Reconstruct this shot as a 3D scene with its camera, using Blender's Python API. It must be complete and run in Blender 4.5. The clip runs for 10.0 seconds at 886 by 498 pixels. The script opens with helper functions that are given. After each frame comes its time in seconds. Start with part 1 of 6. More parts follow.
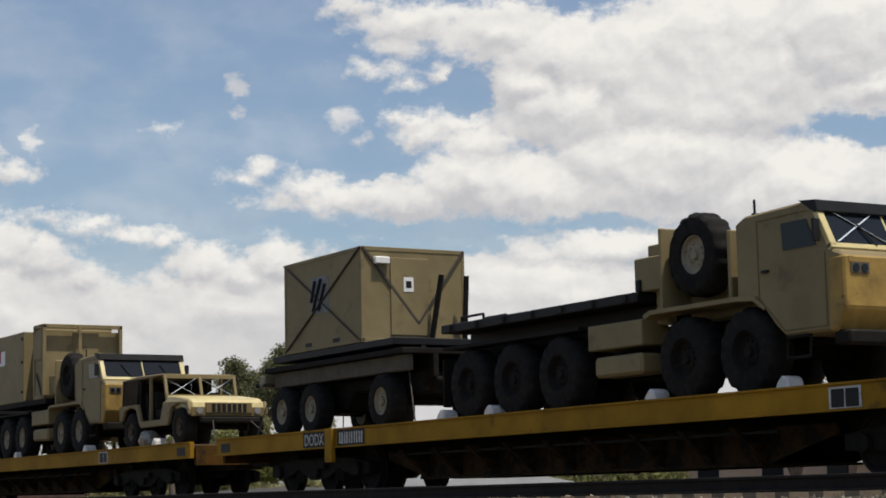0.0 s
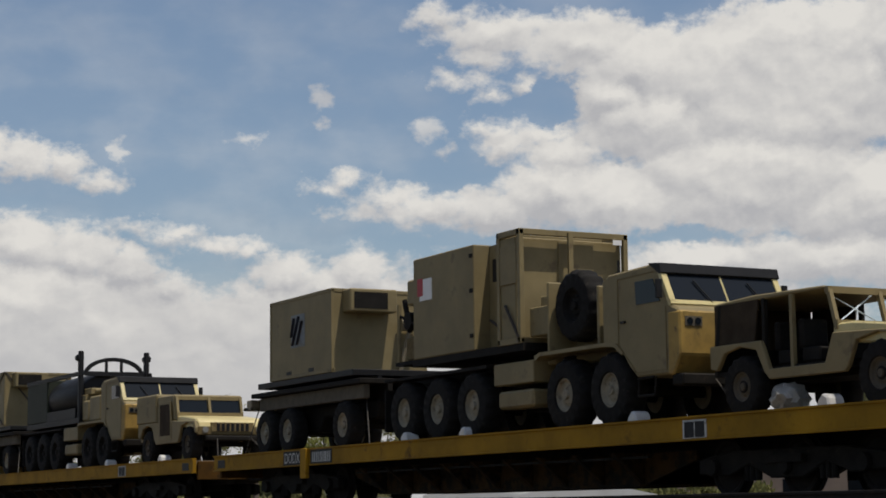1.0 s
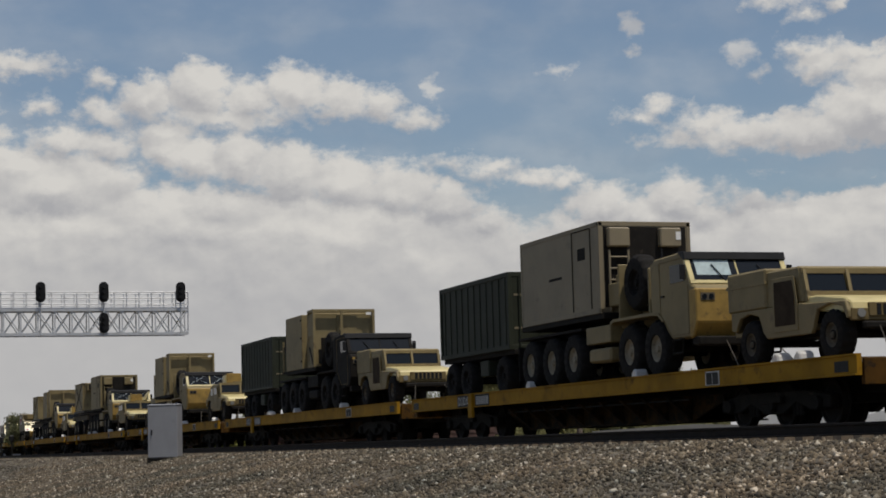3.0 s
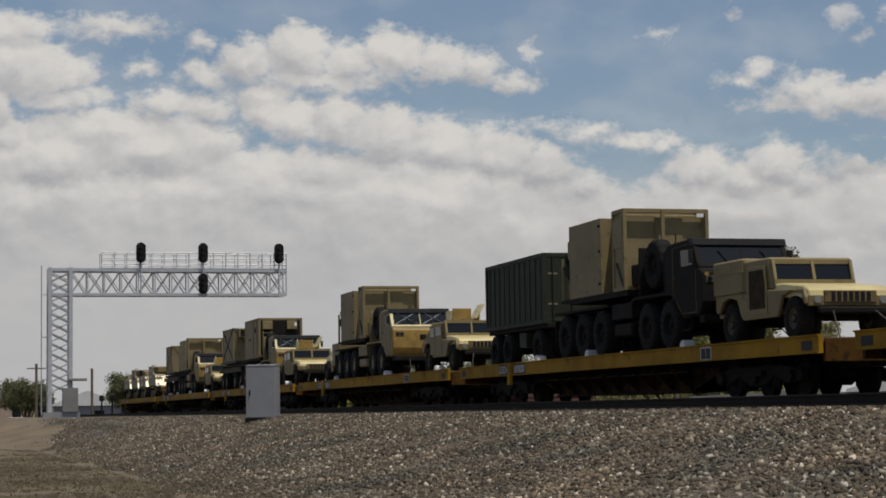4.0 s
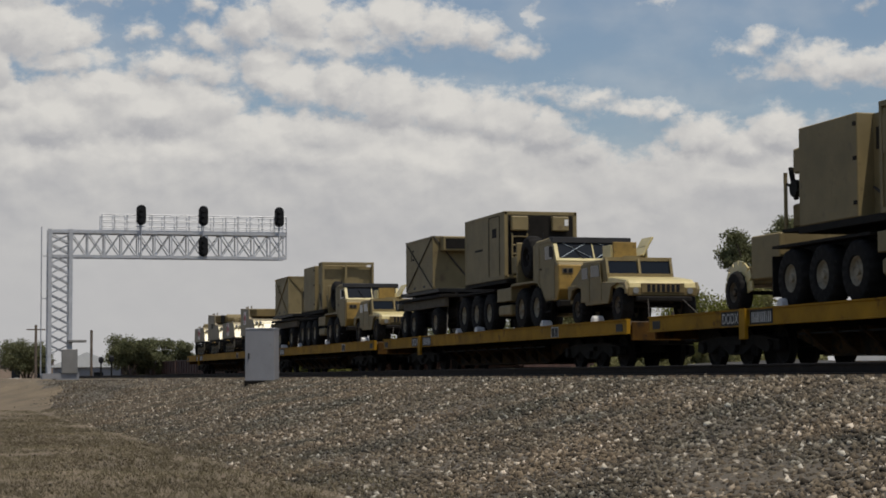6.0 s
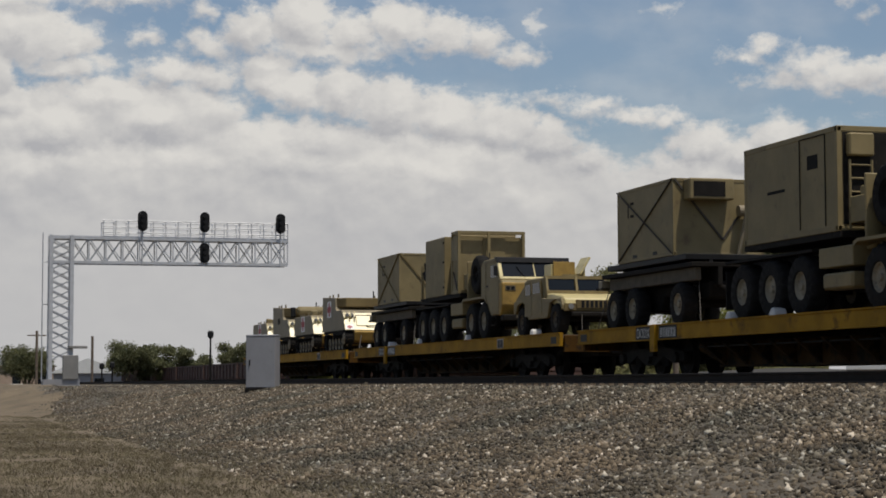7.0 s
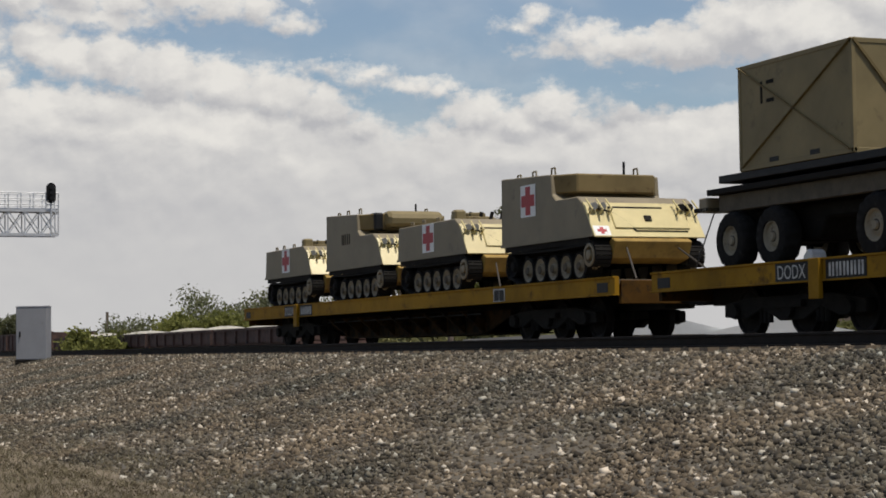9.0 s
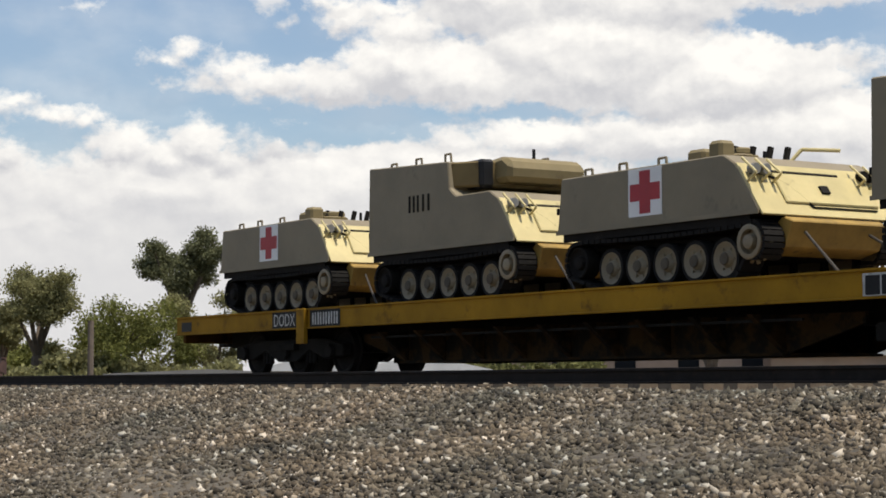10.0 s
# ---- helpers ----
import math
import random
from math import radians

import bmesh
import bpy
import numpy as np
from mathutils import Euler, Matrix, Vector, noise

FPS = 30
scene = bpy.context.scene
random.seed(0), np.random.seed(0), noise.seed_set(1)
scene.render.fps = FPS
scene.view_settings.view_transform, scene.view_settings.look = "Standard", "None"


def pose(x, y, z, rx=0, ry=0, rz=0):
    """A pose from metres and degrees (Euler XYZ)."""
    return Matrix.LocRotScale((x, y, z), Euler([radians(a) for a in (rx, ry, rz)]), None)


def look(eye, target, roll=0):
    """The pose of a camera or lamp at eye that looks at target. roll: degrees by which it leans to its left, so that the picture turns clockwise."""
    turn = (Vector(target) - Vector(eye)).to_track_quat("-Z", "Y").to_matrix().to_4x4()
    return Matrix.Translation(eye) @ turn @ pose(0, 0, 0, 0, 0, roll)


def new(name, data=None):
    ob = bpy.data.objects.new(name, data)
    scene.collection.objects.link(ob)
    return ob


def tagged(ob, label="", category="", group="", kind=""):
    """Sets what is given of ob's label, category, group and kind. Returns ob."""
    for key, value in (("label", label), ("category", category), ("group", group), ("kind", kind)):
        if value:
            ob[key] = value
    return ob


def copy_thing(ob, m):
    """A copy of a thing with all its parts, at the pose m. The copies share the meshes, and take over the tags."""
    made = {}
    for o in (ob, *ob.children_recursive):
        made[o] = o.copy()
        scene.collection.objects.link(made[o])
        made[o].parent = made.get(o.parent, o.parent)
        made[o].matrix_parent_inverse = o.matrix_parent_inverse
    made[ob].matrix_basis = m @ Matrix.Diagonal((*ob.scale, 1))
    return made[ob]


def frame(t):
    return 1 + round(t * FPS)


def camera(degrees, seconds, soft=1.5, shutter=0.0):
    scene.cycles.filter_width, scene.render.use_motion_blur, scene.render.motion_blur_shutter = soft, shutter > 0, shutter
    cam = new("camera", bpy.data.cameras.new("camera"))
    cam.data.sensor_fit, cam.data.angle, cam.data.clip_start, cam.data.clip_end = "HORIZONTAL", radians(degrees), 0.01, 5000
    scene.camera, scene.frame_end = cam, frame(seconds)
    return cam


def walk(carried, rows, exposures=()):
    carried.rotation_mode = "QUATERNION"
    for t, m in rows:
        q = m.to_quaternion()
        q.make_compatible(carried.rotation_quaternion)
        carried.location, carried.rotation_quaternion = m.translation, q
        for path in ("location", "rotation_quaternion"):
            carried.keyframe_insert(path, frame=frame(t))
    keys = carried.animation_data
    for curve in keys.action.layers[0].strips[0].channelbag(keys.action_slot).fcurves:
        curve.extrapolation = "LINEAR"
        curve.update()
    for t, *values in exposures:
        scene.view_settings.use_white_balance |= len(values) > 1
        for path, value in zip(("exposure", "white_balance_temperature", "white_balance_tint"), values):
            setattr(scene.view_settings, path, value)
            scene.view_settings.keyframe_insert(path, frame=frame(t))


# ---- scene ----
cam = camera(25.9, 10.0, soft=1.75)
EYE = (0.0, 0.0, -0.18)


def pan(yaw, pitch, roll):
    """The camera's pose on its spot: yaw to the left of the line square to the track."""
    a, b = radians(yaw), radians(pitch)
    way = (-math.sin(a) * math.cos(b), math.cos(a) * math.cos(b), math.sin(b))
    return look(EYE, [e + 10 * w for e, w in zip(EYE, way)], roll)


walk(cam, [(t, pan(*turn)) for t, *turn in (
    (0, 59.81, 7.38, -1.17), (0.5, 62.14, 7.60, -1.41), (1, 62.31, 7.75, -0.65), (1.5, 64.52, 7.89, -0.76),
    (2, 67.24, 7.51, -1.23), (2.5, 69.64, 6.92, -1.41), (3, 71.79, 5.84, -1.56), (3.2, 72.98, 5.00, -1.31),
    (4.3, 75.00, 4.86, -0.68), (4.5, 75.01, 4.69, -0.35), (5, 75.26, 4.47, -0.51), (5.5, 75.10, 3.97, -0.34),
    (5.7, 74.76, 3.74, -0.36), (7, 74.77, 3.99, -0.11), (7.5, 74.90, 3.93, 0.10), (8, 73.63, 3.87, -0.16),
    (8.5, 71.75, 3.69, -0.50), (9, 68.09, 3.01, -0.75), (9.5, 62.63, 3.38, -0.50), (10, 57.54, 4.00, -0.14))],
     exposures=((0, 0.36), (1, 0.08), (1.5, 0.08), (2, -0.14), (3, -0.1), (5, -0.09), (7, 0.01), (8, -0.05), (9, 0.18), (9.5, 0.38), (10, 0.58)))

# the train: track axis, deck height, speed, length of a deck, pitch of the cars
TRACK_Y, DECK, SPEED, CAR, PITCH = 19.41, 1.22, 23.2, 27.13, 28.72

# ---- light ----
SUN = Vector((0.29, 0.14, 0.945)).normalized()
sun_data = bpy.data.lights.new("sun", "SUN")
sun_data.energy, sun_data.angle, sun_data.color = 3.4, radians(0.55), (1.0, 0.93, 0.82)
sun = new("sun", sun_data)
sun.matrix_world = look(SUN * 50, (0, 0, 0))

world = bpy.data.worlds.new("sky")
scene.world = world
world.use_nodes = True
wn, wl = world.node_tree.nodes, world.node_tree.links
wn.clear()


def wnode(kind, *ins, **props):
    n = wn.new(kind)
    for k, v in props.items():
        if k == "op":
            n.operation = v
        elif k == "vtype":
            n.vector_type = v
        elif k == "dims":
            n.noise_dimensions = v
    for i, v in enumerate(ins):
        if v is None:
            continue
        if isinstance(v, bpy.types.NodeSocket):
            wl.new(v, n.inputs[i])
        else:
            n.inputs[i].default_value = v
    return n


def wm(op, *ins):
    return wnode("ShaderNodeMath", *ins, op=op).outputs[0]


# puffs of the clouds: azimuth to the left, elevation, half width, half height, in degrees
CUMULUS = ((83.6, 10.20, 0.50, 0.27), (82.0, 10.96, 0.44, 0.30), (81.8, 9.98, 0.92, 0.47), (80.5, 10.43, 1.04, 0.77), (79.0, 10.66, 1.11, 0.94),
        (77.5, 10.39, 1.01, 0.71), (76.1, 10.59, 1.21, 0.87), (74.8, 10.38, 1.01, 0.71), (73.7, 10.20, 0.87, 0.61), (72.6, 9.82, 0.81, 0.34),
        (78.3, 9.89, 2.86, 0.47))
CORNER = ((80.0, 9.36, 1.18, 0.57), (81.7, 9.05, 1.34, 0.50), (84.2, 8.41, 2.86, 0.74), (82.9, 9.17, 1.34, 0.57), (85.9, 9.28, 1.85, 0.50),
          (87.3, 10.15, 2.18, 1.04), (85.7, 9.94, 0.84, 0.67), (88.0, 11.18, 2.02, 0.67), (84.5, 11.36, 1.85, 0.40), (87.6, 8.10, 1.51, 0.84),
        (86.5, 8.20, 0.76, 0.61), (89.3, 9.20, 2.02, 1.85))
FAR_BANK = ((80.9, 4.35, 15.13, 3.61), (83.4, 7.73, 3.19, 1.31), (86.3, 7.36, 2.69, 1.34), (80.0, 8.91, 0.94, 0.74), (79.0, 8.66, 1.01, 0.74),
        (77.8, 8.66, 1.11, 0.87), (76.3, 8.16, 1.41, 1.01), (74.7, 7.89, 1.34, 0.97), (73.1, 7.62, 1.41, 0.94), (71.6, 7.15, 1.21, 0.77),
        (70.5, 6.57, 1.01, 0.67))
MID_BANK = ((68.1, 6.47, 1.01, 0.50), (67.0, 6.94, 0.94, 0.77), (66.0, 6.67, 1.01, 0.64), (64.8, 7.05, 1.11, 0.77), (63.9, 6.61, 0.94, 0.61),
        (62.6, 6.48, 1.01, 0.67), (66.1, 5.01, 5.55, 1.93), (71.5, 8.46, 0.74, 0.20), (70.3, 8.22, 1.04, 0.34), (69.1, 7.91, 1.11, 0.32),
        (68.1, 7.80, 0.61, 0.44))
NEAR_BANK = ((67.1, 7.12, 1.08, 0.64), (65.0, 7.17, 0.94, 0.67), (65.8, 6.64, 1.85, 0.67), (62.3, 7.10, 1.85, 0.57), (59.9, 6.73, 2.52, 0.61),
        (57.0, 7.16, 1.34, 0.57), (57.9, 5.34, 8.40, 2.02), (54.5, 7.26, 3.03, 0.67), (50.3, 7.27, 4.37, 1.01), (46.2, 7.25, 4.37, 1.51))
SHELF = ((57.2, 12.20, 1.51, 1.18), (60.6, 11.24, 0.94, 0.40), (59.3, 11.05, 1.51, 0.44), (60.8, 12.28, 0.50, 0.27), (63.6, 8.97, 2.02, 0.37),
        (65.9, 9.62, 0.57, 0.27), (65.1, 9.85, 0.61, 0.30), (63.9, 9.30, 0.97, 0.44), (62.6, 8.99, 1.68, 0.61), (60.7, 8.89, 2.18, 0.74),
        (58.8, 9.39, 2.18, 1.11), (56.8, 9.17, 2.52, 1.21), (58.6, 10.56, 1.85, 0.67), (60.4, 10.80, 1.01, 0.57), (61.1, 11.31, 0.44, 0.30),
        (56.0, 11.49, 2.69, 1.34), (53.0, 9.71, 4.03, 1.85), (49.1, 8.87, 4.37, 1.51))
CROWN = ((61.7, 12.76, 1.01, 0.27), (59.8, 12.59, 0.37, 0.44), (62.5, 14.59, 1.01, 0.44), (60.6, 14.10, 2.02, 0.74), (58.0, 13.80, 2.18, 1.01),
        (56.0, 12.99, 2.52, 1.34), (51.8, 12.48, 4.37, 2.52), (47.9, 13.24, 3.36, 1.85), (46.7, 11.69, 2.52, 1.01), (48.1, 9.31, 3.70, 1.01),
        (61.1, 13.53, 1.01, 0.50))
WISPS = ((66.0, 12.21, 0.40, 0.32), (65.8, 11.57, 0.27, 0.24), (68.0, 10.98, 0.61, 0.17), (62.7, 11.33, 0.57, 0.37), (71.9, 10.60, 0.30, 0.24),
        (62.2, 10.63, 0.24, 0.17), (58.3, 11.22, 0.84, 0.13), (72.0, 10.60, 0.30, 0.37))
HOLES = ((59.0, 12.08, 0.92, 0.67), (55.0, 11.66, 0.30, 0.27), (62.0, 10.04, 1.18, 0.50), (47.3, 10.42, 0.87, 0.34), (56.6, 12.59, 0.27, 0.15),
        (59.7, 7.87, 1.51, 0.24), (55.0, 8.03, 0.84, 0.20), (78.5, 6.91, 1.01, 0.27),
        (61.4, 7.32, 2.02, 0.34), (46.5, 10.29, 1.18, 0.44))
ASIDE = ((75.0, 1.0, 46.0, 5.0), (102.0, 5.0, 14.0, 6.5), (30.0, 7.0, 15.0, 8.0))

way = wnode("ShaderNodeTexCoord").outputs["Generated"]
sep = wnode("ShaderNodeSeparateXYZ", way)
azim = wm("MULTIPLY", wm("ARCTAN2", sep.outputs[0], sep.outputs[1]), 180 / math.pi)
elev = wm("MULTIPLY", wm("ARCSINE", sep.outputs[2]), 180 / math.pi)
spot = wnode("ShaderNodeCombineXYZ", azim, elev, 0.0).outputs[0]


def fbm(vec, scale, detail, rough=0.6, stretch=(1, 1, 1)):
    v = wnode("ShaderNodeVectorMath", vec, stretch, op="MULTIPLY").outputs[0]
    n = wn.new("ShaderNodeTexNoise")
    wl.new(v, n.inputs["Vector"])
    n.inputs["Scale"].default_value, n.inputs["Detail"].default_value, n.inputs["Roughness"].default_value = scale, detail, rough
    return n


shift = wnode("ShaderNodeVectorMath", fbm(spot, 1.1, 5, 0.6, (1, 1.3, 1)).outputs["Color"], (0.5, 0.5, 0.5), op="SUBTRACT").outputs[0]
bent = wnode("ShaderNodeVectorMath", spot, wnode("ShaderNodeVectorMath", shift, (1.3, 0.9, 0), op="MULTIPLY").outputs[0], op="ADD").outputs[0]


def depth(vec, rows):
    """How many degrees a direction lies inside the nearest puff; negative outside."""
    total = None
    for az, el, ra, re in rows:
        q = wnode("ShaderNodeVectorMath", vec, (1 / ra, 1 / re, 0), (az / ra, -el / re, 0), op="MULTIPLY_ADD").outputs[0]
        d = wnode("ShaderNodeVectorMath", q, op="LENGTH").outputs["Value"]
        v = wm("MULTIPLY_ADD", d, -min(ra, re), min(ra, re))
        total = v if total is None else wm("SMOOTH_MAX", total, v, 0.12)
    return total


def ramp(x, a, b, lo=0.0, hi=1.0):
    n = wn.new("ShaderNodeMapRange")
    n.interpolation_type = "SMOOTHSTEP"
    for i, v in enumerate((None, a, b, lo, hi)):
        if v is not None:
            n.inputs[i].default_value = v
    wl.new(x, n.inputs[0])
    return n.outputs[0]


CLOUDS = CUMULUS + CORNER + FAR_BANK + MID_BANK + NEAR_BANK + SHELF + CROWN + ASIDE
fine = fbm(spot, 1.6, 7, 0.6, (1, 1.4, 1)).outputs[0]
ragged = wm("MULTIPLY_ADD", fine, 1.0, -0.5)
body = depth(bent, CLOUDS)
body = wm("SUBTRACT", body, wm("MULTIPLY", wm("MAXIMUM", wm("ADD", depth(bent, HOLES), 0.15), 0.0), 1.3))
cover = ramp(wm("ADD", body, ragged), -0.2, 0.34)
wisp = ramp(wm("ADD", depth(bent, WISPS), wm("MULTIPLY", ragged, 0.6)), -0.12, 0.25, 0.0, 0.75)
cover = wm("MAXIMUM", cover, wisp)
veil = fbm(spot, 0.3, 5, 0.5, (1, 1.8, 1)).outputs[0]
cover = wm("MAXIMUM", cover, wm("MULTIPLY", ramp(veil, 0.38, 0.7, 0.04, 0.24), ramp(elev, 18.0, 6.0, 0.6, 1.0)))
# scattered high cloud outside the view
lid = fbm(way, 2.2, 6, 0.6).outputs[0]
cover = wm("MAXIMUM", cover, wm("MULTIPLY", ramp(elev, 17.0, 30.0), ramp(lid, 0.5, 0.7, 0.0, 0.16)))
# each puff is brighter towards the sun, greyer at its base
toward = wnode("ShaderNodeVectorMath", bent, (0.12, 0.34, 0), op="ADD").outputs[0]
rim = wm("SUBTRACT", wm("MINIMUM", body, 1.2), wm("MINIMUM", depth(toward, CLOUDS), 1.2))
relief = wm("SUBTRACT", fbm(spot, 0.75, 5, 0.52, (1, 1.25, 1)).outputs[0], fbm(wnode("ShaderNodeVectorMath", spot, (0.14, 0.3, 0), op="ADD").outputs[0], 0.75, 5, 0.52, (1, 1.25, 1)).outputs[0])
shade = fbm(bent, 0.3, 5, 0.55, (1, 1.4, 1)).outputs[0]
lit = wm("MULTIPLY_ADD", rim, 1.15, 0.4)
lit = wm("ADD", lit, wm("MULTIPLY", wm("MULTIPLY", relief, 1.3), ramp(elev, 2.0, 8.0, 0.45, 1.0)))
lit = wm("ADD", lit, wm("MULTIPLY_ADD", shade, 1.0, -0.5))
lit = wm("ADD", lit, ramp(elev, 3.0, 10.0, -0.12, 0.16))
lit = wm("MULTIPLY_ADD", wm("SUBTRACT", lit, 0.3), ramp(elev, 1.5, 7.0, 0.22, 1.0), 0.3)
lit = wm("MINIMUM", wm("MAXIMUM", lit, 0.0), 1.15)
tone = wn.new("ShaderNodeMix")
tone.data_type = "RGBA"
wl.new(lit, tone.inputs[0])
tone.inputs[6].default_value, tone.inputs[7].default_value = (0.42, 0.42, 0.435, 1), (0.69, 0.67, 0.635, 1)
nishita = wn.new("ShaderNodeTexSky")
nishita.sky_type, nishita.sun_disc = "NISHITA", False
nishita.sun_elevation, nishita.sun_rotation = math.asin(SUN.z), math.atan2(SUN.x, SUN.y)
nishita.air_density, nishita.dust_density, nishita.ozone_density = 1.0, 1.3, 1.6
blue = wn.new("ShaderNodeBackground")
blue.inputs[1].default_value = 0.085
wl.new(nishita.outputs[0], blue.inputs[0])
white = wn.new("ShaderNodeBackground")
wl.new(tone.outputs[2], white.inputs[0])
both = wn.new("ShaderNodeMixShader")
wl.new(cover, both.inputs[0]), wl.new(blue.outputs[0], both.inputs[1]), wl.new(white.outputs[0], both.inputs[2])
wl.new(both.outputs[0], wn.new("ShaderNodeOutputWorld").inputs[0])

# ---- materials ----


def material(name, base, rough=0.6, metal=0.0, vary=0.25, scale=3.0, dirt=None, dirt_at=0.55, grain=40.0, bump=0.15, spec=0.5):
    """A painted or mineral surface: base colour, a slow change of tone, patches of dirt, fine grain with relief."""
    m = bpy.data.materials.new(name)
    m.use_nodes = True
    n, l = m.node_tree.nodes, m.node_tree.links
    bsdf = n["Principled BSDF"]
    co = n.new("ShaderNodeTexCoord").outputs["Object"]
    info = n.new("ShaderNodeObjectInfo")
    add = n.new("ShaderNodeVectorMath")
    off = n.new("ShaderNodeVectorMath")
    off.operation = "SCALE"
    off.inputs[0].default_value = (17, 31, 7)
    l.new(info.outputs["Random"], off.inputs["Scale"])
    l.new(co, add.inputs[0]), l.new(off.outputs[0], add.inputs[1])

    def noise_tex(s, d, r):
        t = n.new("ShaderNodeTexNoise")
        t.inputs["Scale"].default_value, t.inputs["Detail"].default_value, t.inputs["Roughness"].default_value = s, d, r
        l.new(add.outputs[0], t.inputs["Vector"])
        return t.outputs[0]

    def mix(fac, a, b):
        x = n.new("ShaderNodeMix")
        x.data_type = "RGBA"
        for i, v in ((0, fac), (6, a), (7, b)):
            if isinstance(v, bpy.types.NodeSocket):
                l.new(v, x.inputs[i])
            else:
                x.inputs[i].default_value = v
        return x.outputs[2]

    def step(v, a, b):
        x = n.new("ShaderNodeMapRange")
        x.inputs[1].default_value, x.inputs[2].default_value = a, b
        l.new(v, x.inputs[0])
        return x.outputs[0]

    dark = (*[c * (1 - vary) for c in base], 1)
    light = (*[min(1, c * (1 + vary)) for c in base], 1)
    col = mix(step(noise_tex(scale, 5, 0.6), 0.3, 0.7), dark, light)
    g = noise_tex(grain, 3, 0.7)
    col = mix(step(g, 0.62, 0.8), col, dark)
    if dirt:
        col = mix(step(noise_tex(scale * 1.7, 8, 0.7), dirt_at, dirt_at + 0.12), col, (*dirt, 1))
    l.new(col, bsdf.inputs["Base Color"])
    r = n.new("ShaderNodeMapRange")
    r.inputs[3].default_value, r.inputs[4].default_value = max(0.02, rough - 0.12), min(1, rough + 0.12)
    l.new(g, r.inputs[0]), l.new(r.outputs[0], bsdf.inputs["Roughness"])
    bsdf.inputs["Metallic"].default_value = metal
    bsdf.inputs["Specular IOR Level"].default_value = spec
    if bump:
        b = n.new("ShaderNodeBump")
        b.inputs["Strength"].default_value, b.inputs["Distance"].default_value = bump, 0.01
        l.new(g, b.inputs["Height"]), l.new(b.outputs[0], bsdf.inputs["Normal"])
    return m


def glass(name, tint, rough=0.04):
    m = bpy.data.materials.new(name)
    m.use_nodes = True
    b = m.node_tree.nodes["Principled BSDF"]
    b.inputs["Base Color"].default_value, b.inputs["Roughness"].default_value = (*tint, 1), rough
    b.inputs["Specular IOR Level"].default_value = 0.22
    return m


TAN = material("tan_paint", (0.202, 0.158, 0.076), 0.6, vary=0.16, scale=1.2, dirt=(0.125, 0.092, 0.05), dirt_at=0.58, spec=0.3)
OCHRE = material("dusty_ochre_paint", (0.285, 0.178, 0.036), 0.65, vary=0.3, scale=2.5, dirt=(0.085, 0.053, 0.02), dirt_at=0.58)
# paler copy of the tan: sunlight painted into hoods, glacis plates and lids
PALE_SUNLIT = material("pale_sunlit_tan_paint", (0.54, 0.45, 0.21), 0.36, vary=0.14, scale=1.5, dirt=(0.24, 0.18, 0.085), dirt_at=0.62)
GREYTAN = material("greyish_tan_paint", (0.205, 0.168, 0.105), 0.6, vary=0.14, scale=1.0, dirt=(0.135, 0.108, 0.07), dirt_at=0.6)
OLIVE = material("dark_olive_paint", (0.026, 0.03, 0.02), 0.65, vary=0.25, scale=1.3, dirt=(0.045, 0.042, 0.032), dirt_at=0.62, spec=0.2)
BLACK = material("black_paint", (0.011, 0.011, 0.012), 0.55, vary=0.3, scale=2.0, dirt=(0.03, 0.027, 0.024), dirt_at=0.64, spec=0.2)
CHASSIS = material("dusty_dark_chassis", (0.012, 0.0105, 0.009), 0.8, vary=0.35, scale=3.0, dirt=(0.04, 0.033, 0.024), dirt_at=0.6, spec=0.15)
RUBBER = material("dusty_tyre_rubber", (0.012, 0.011, 0.01), 0.85, vary=0.3, scale=5.0, dirt=(0.035, 0.03, 0.024), dirt_at=0.58, spec=0.15)
YELLOW = material("weathered_yellow_paint", (0.29, 0.152, 0.008), 0.7, vary=0.3, scale=0.9, dirt=(0.1, 0.05, 0.01), dirt_at=0.57, spec=0.15)
# end sills: far darker than the yellow of the side sills
ENDYELLOW = material("dark_yellow_paint", (0.075, 0.035, 0.005), 0.8, vary=0.3, scale=2.0, dirt=(0.02, 0.014, 0.008), dirt_at=0.52, spec=0.15)
MARK = material("worn_white_lettering", (0.46, 0.45, 0.42), 0.7, vary=0.3, scale=6.0, dirt=(0.12, 0.1, 0.08), dirt_at=0.55)
# grime plus the shade under the deck, both put into one dark colour
DIRTY_SHADED_YELLOW = material("grimy_shaded_yellow_paint", (0.042, 0.022, 0.007), 0.85, vary=0.35, scale=1.4, dirt=(0.012, 0.009, 0.006), dirt_at=0.44, spec=0.1)
WOOD = material("worn_deck_planks", (0.16, 0.12, 0.08), 0.85, vary=0.35, scale=4.0, dirt=(0.07, 0.055, 0.04))
IRON = material("dark_rail_iron", (0.014, 0.012, 0.011), 0.8, 0.0, vary=0.35, scale=4.0, dirt=(0.026, 0.018, 0.013), dirt_at=0.56, spec=0.15)
RUST = material("rusty_brown_steel", (0.085, 0.045, 0.035), 0.8, vary=0.35, scale=2.0, dirt=(0.045, 0.03, 0.027), dirt_at=0.52)
GALV = material("galvanised_steel", (0.46, 0.47, 0.49), 0.5, 0.15, vary=0.12, scale=3.0, dirt=(0.3, 0.3, 0.31), dirt_at=0.64)
CABINET = material("grey_cabinet_paint", (0.25, 0.25, 0.26), 0.6, vary=0.08, scale=2.0, dirt=(0.18, 0.175, 0.17), dirt_at=0.64)
WHITE = material("white_paint", (0.75, 0.74, 0.72), 0.55, vary=0.06, scale=4.0)
RED = material("red_paint", (0.36, 0.018, 0.028), 0.55, vary=0.1, scale=4.0)
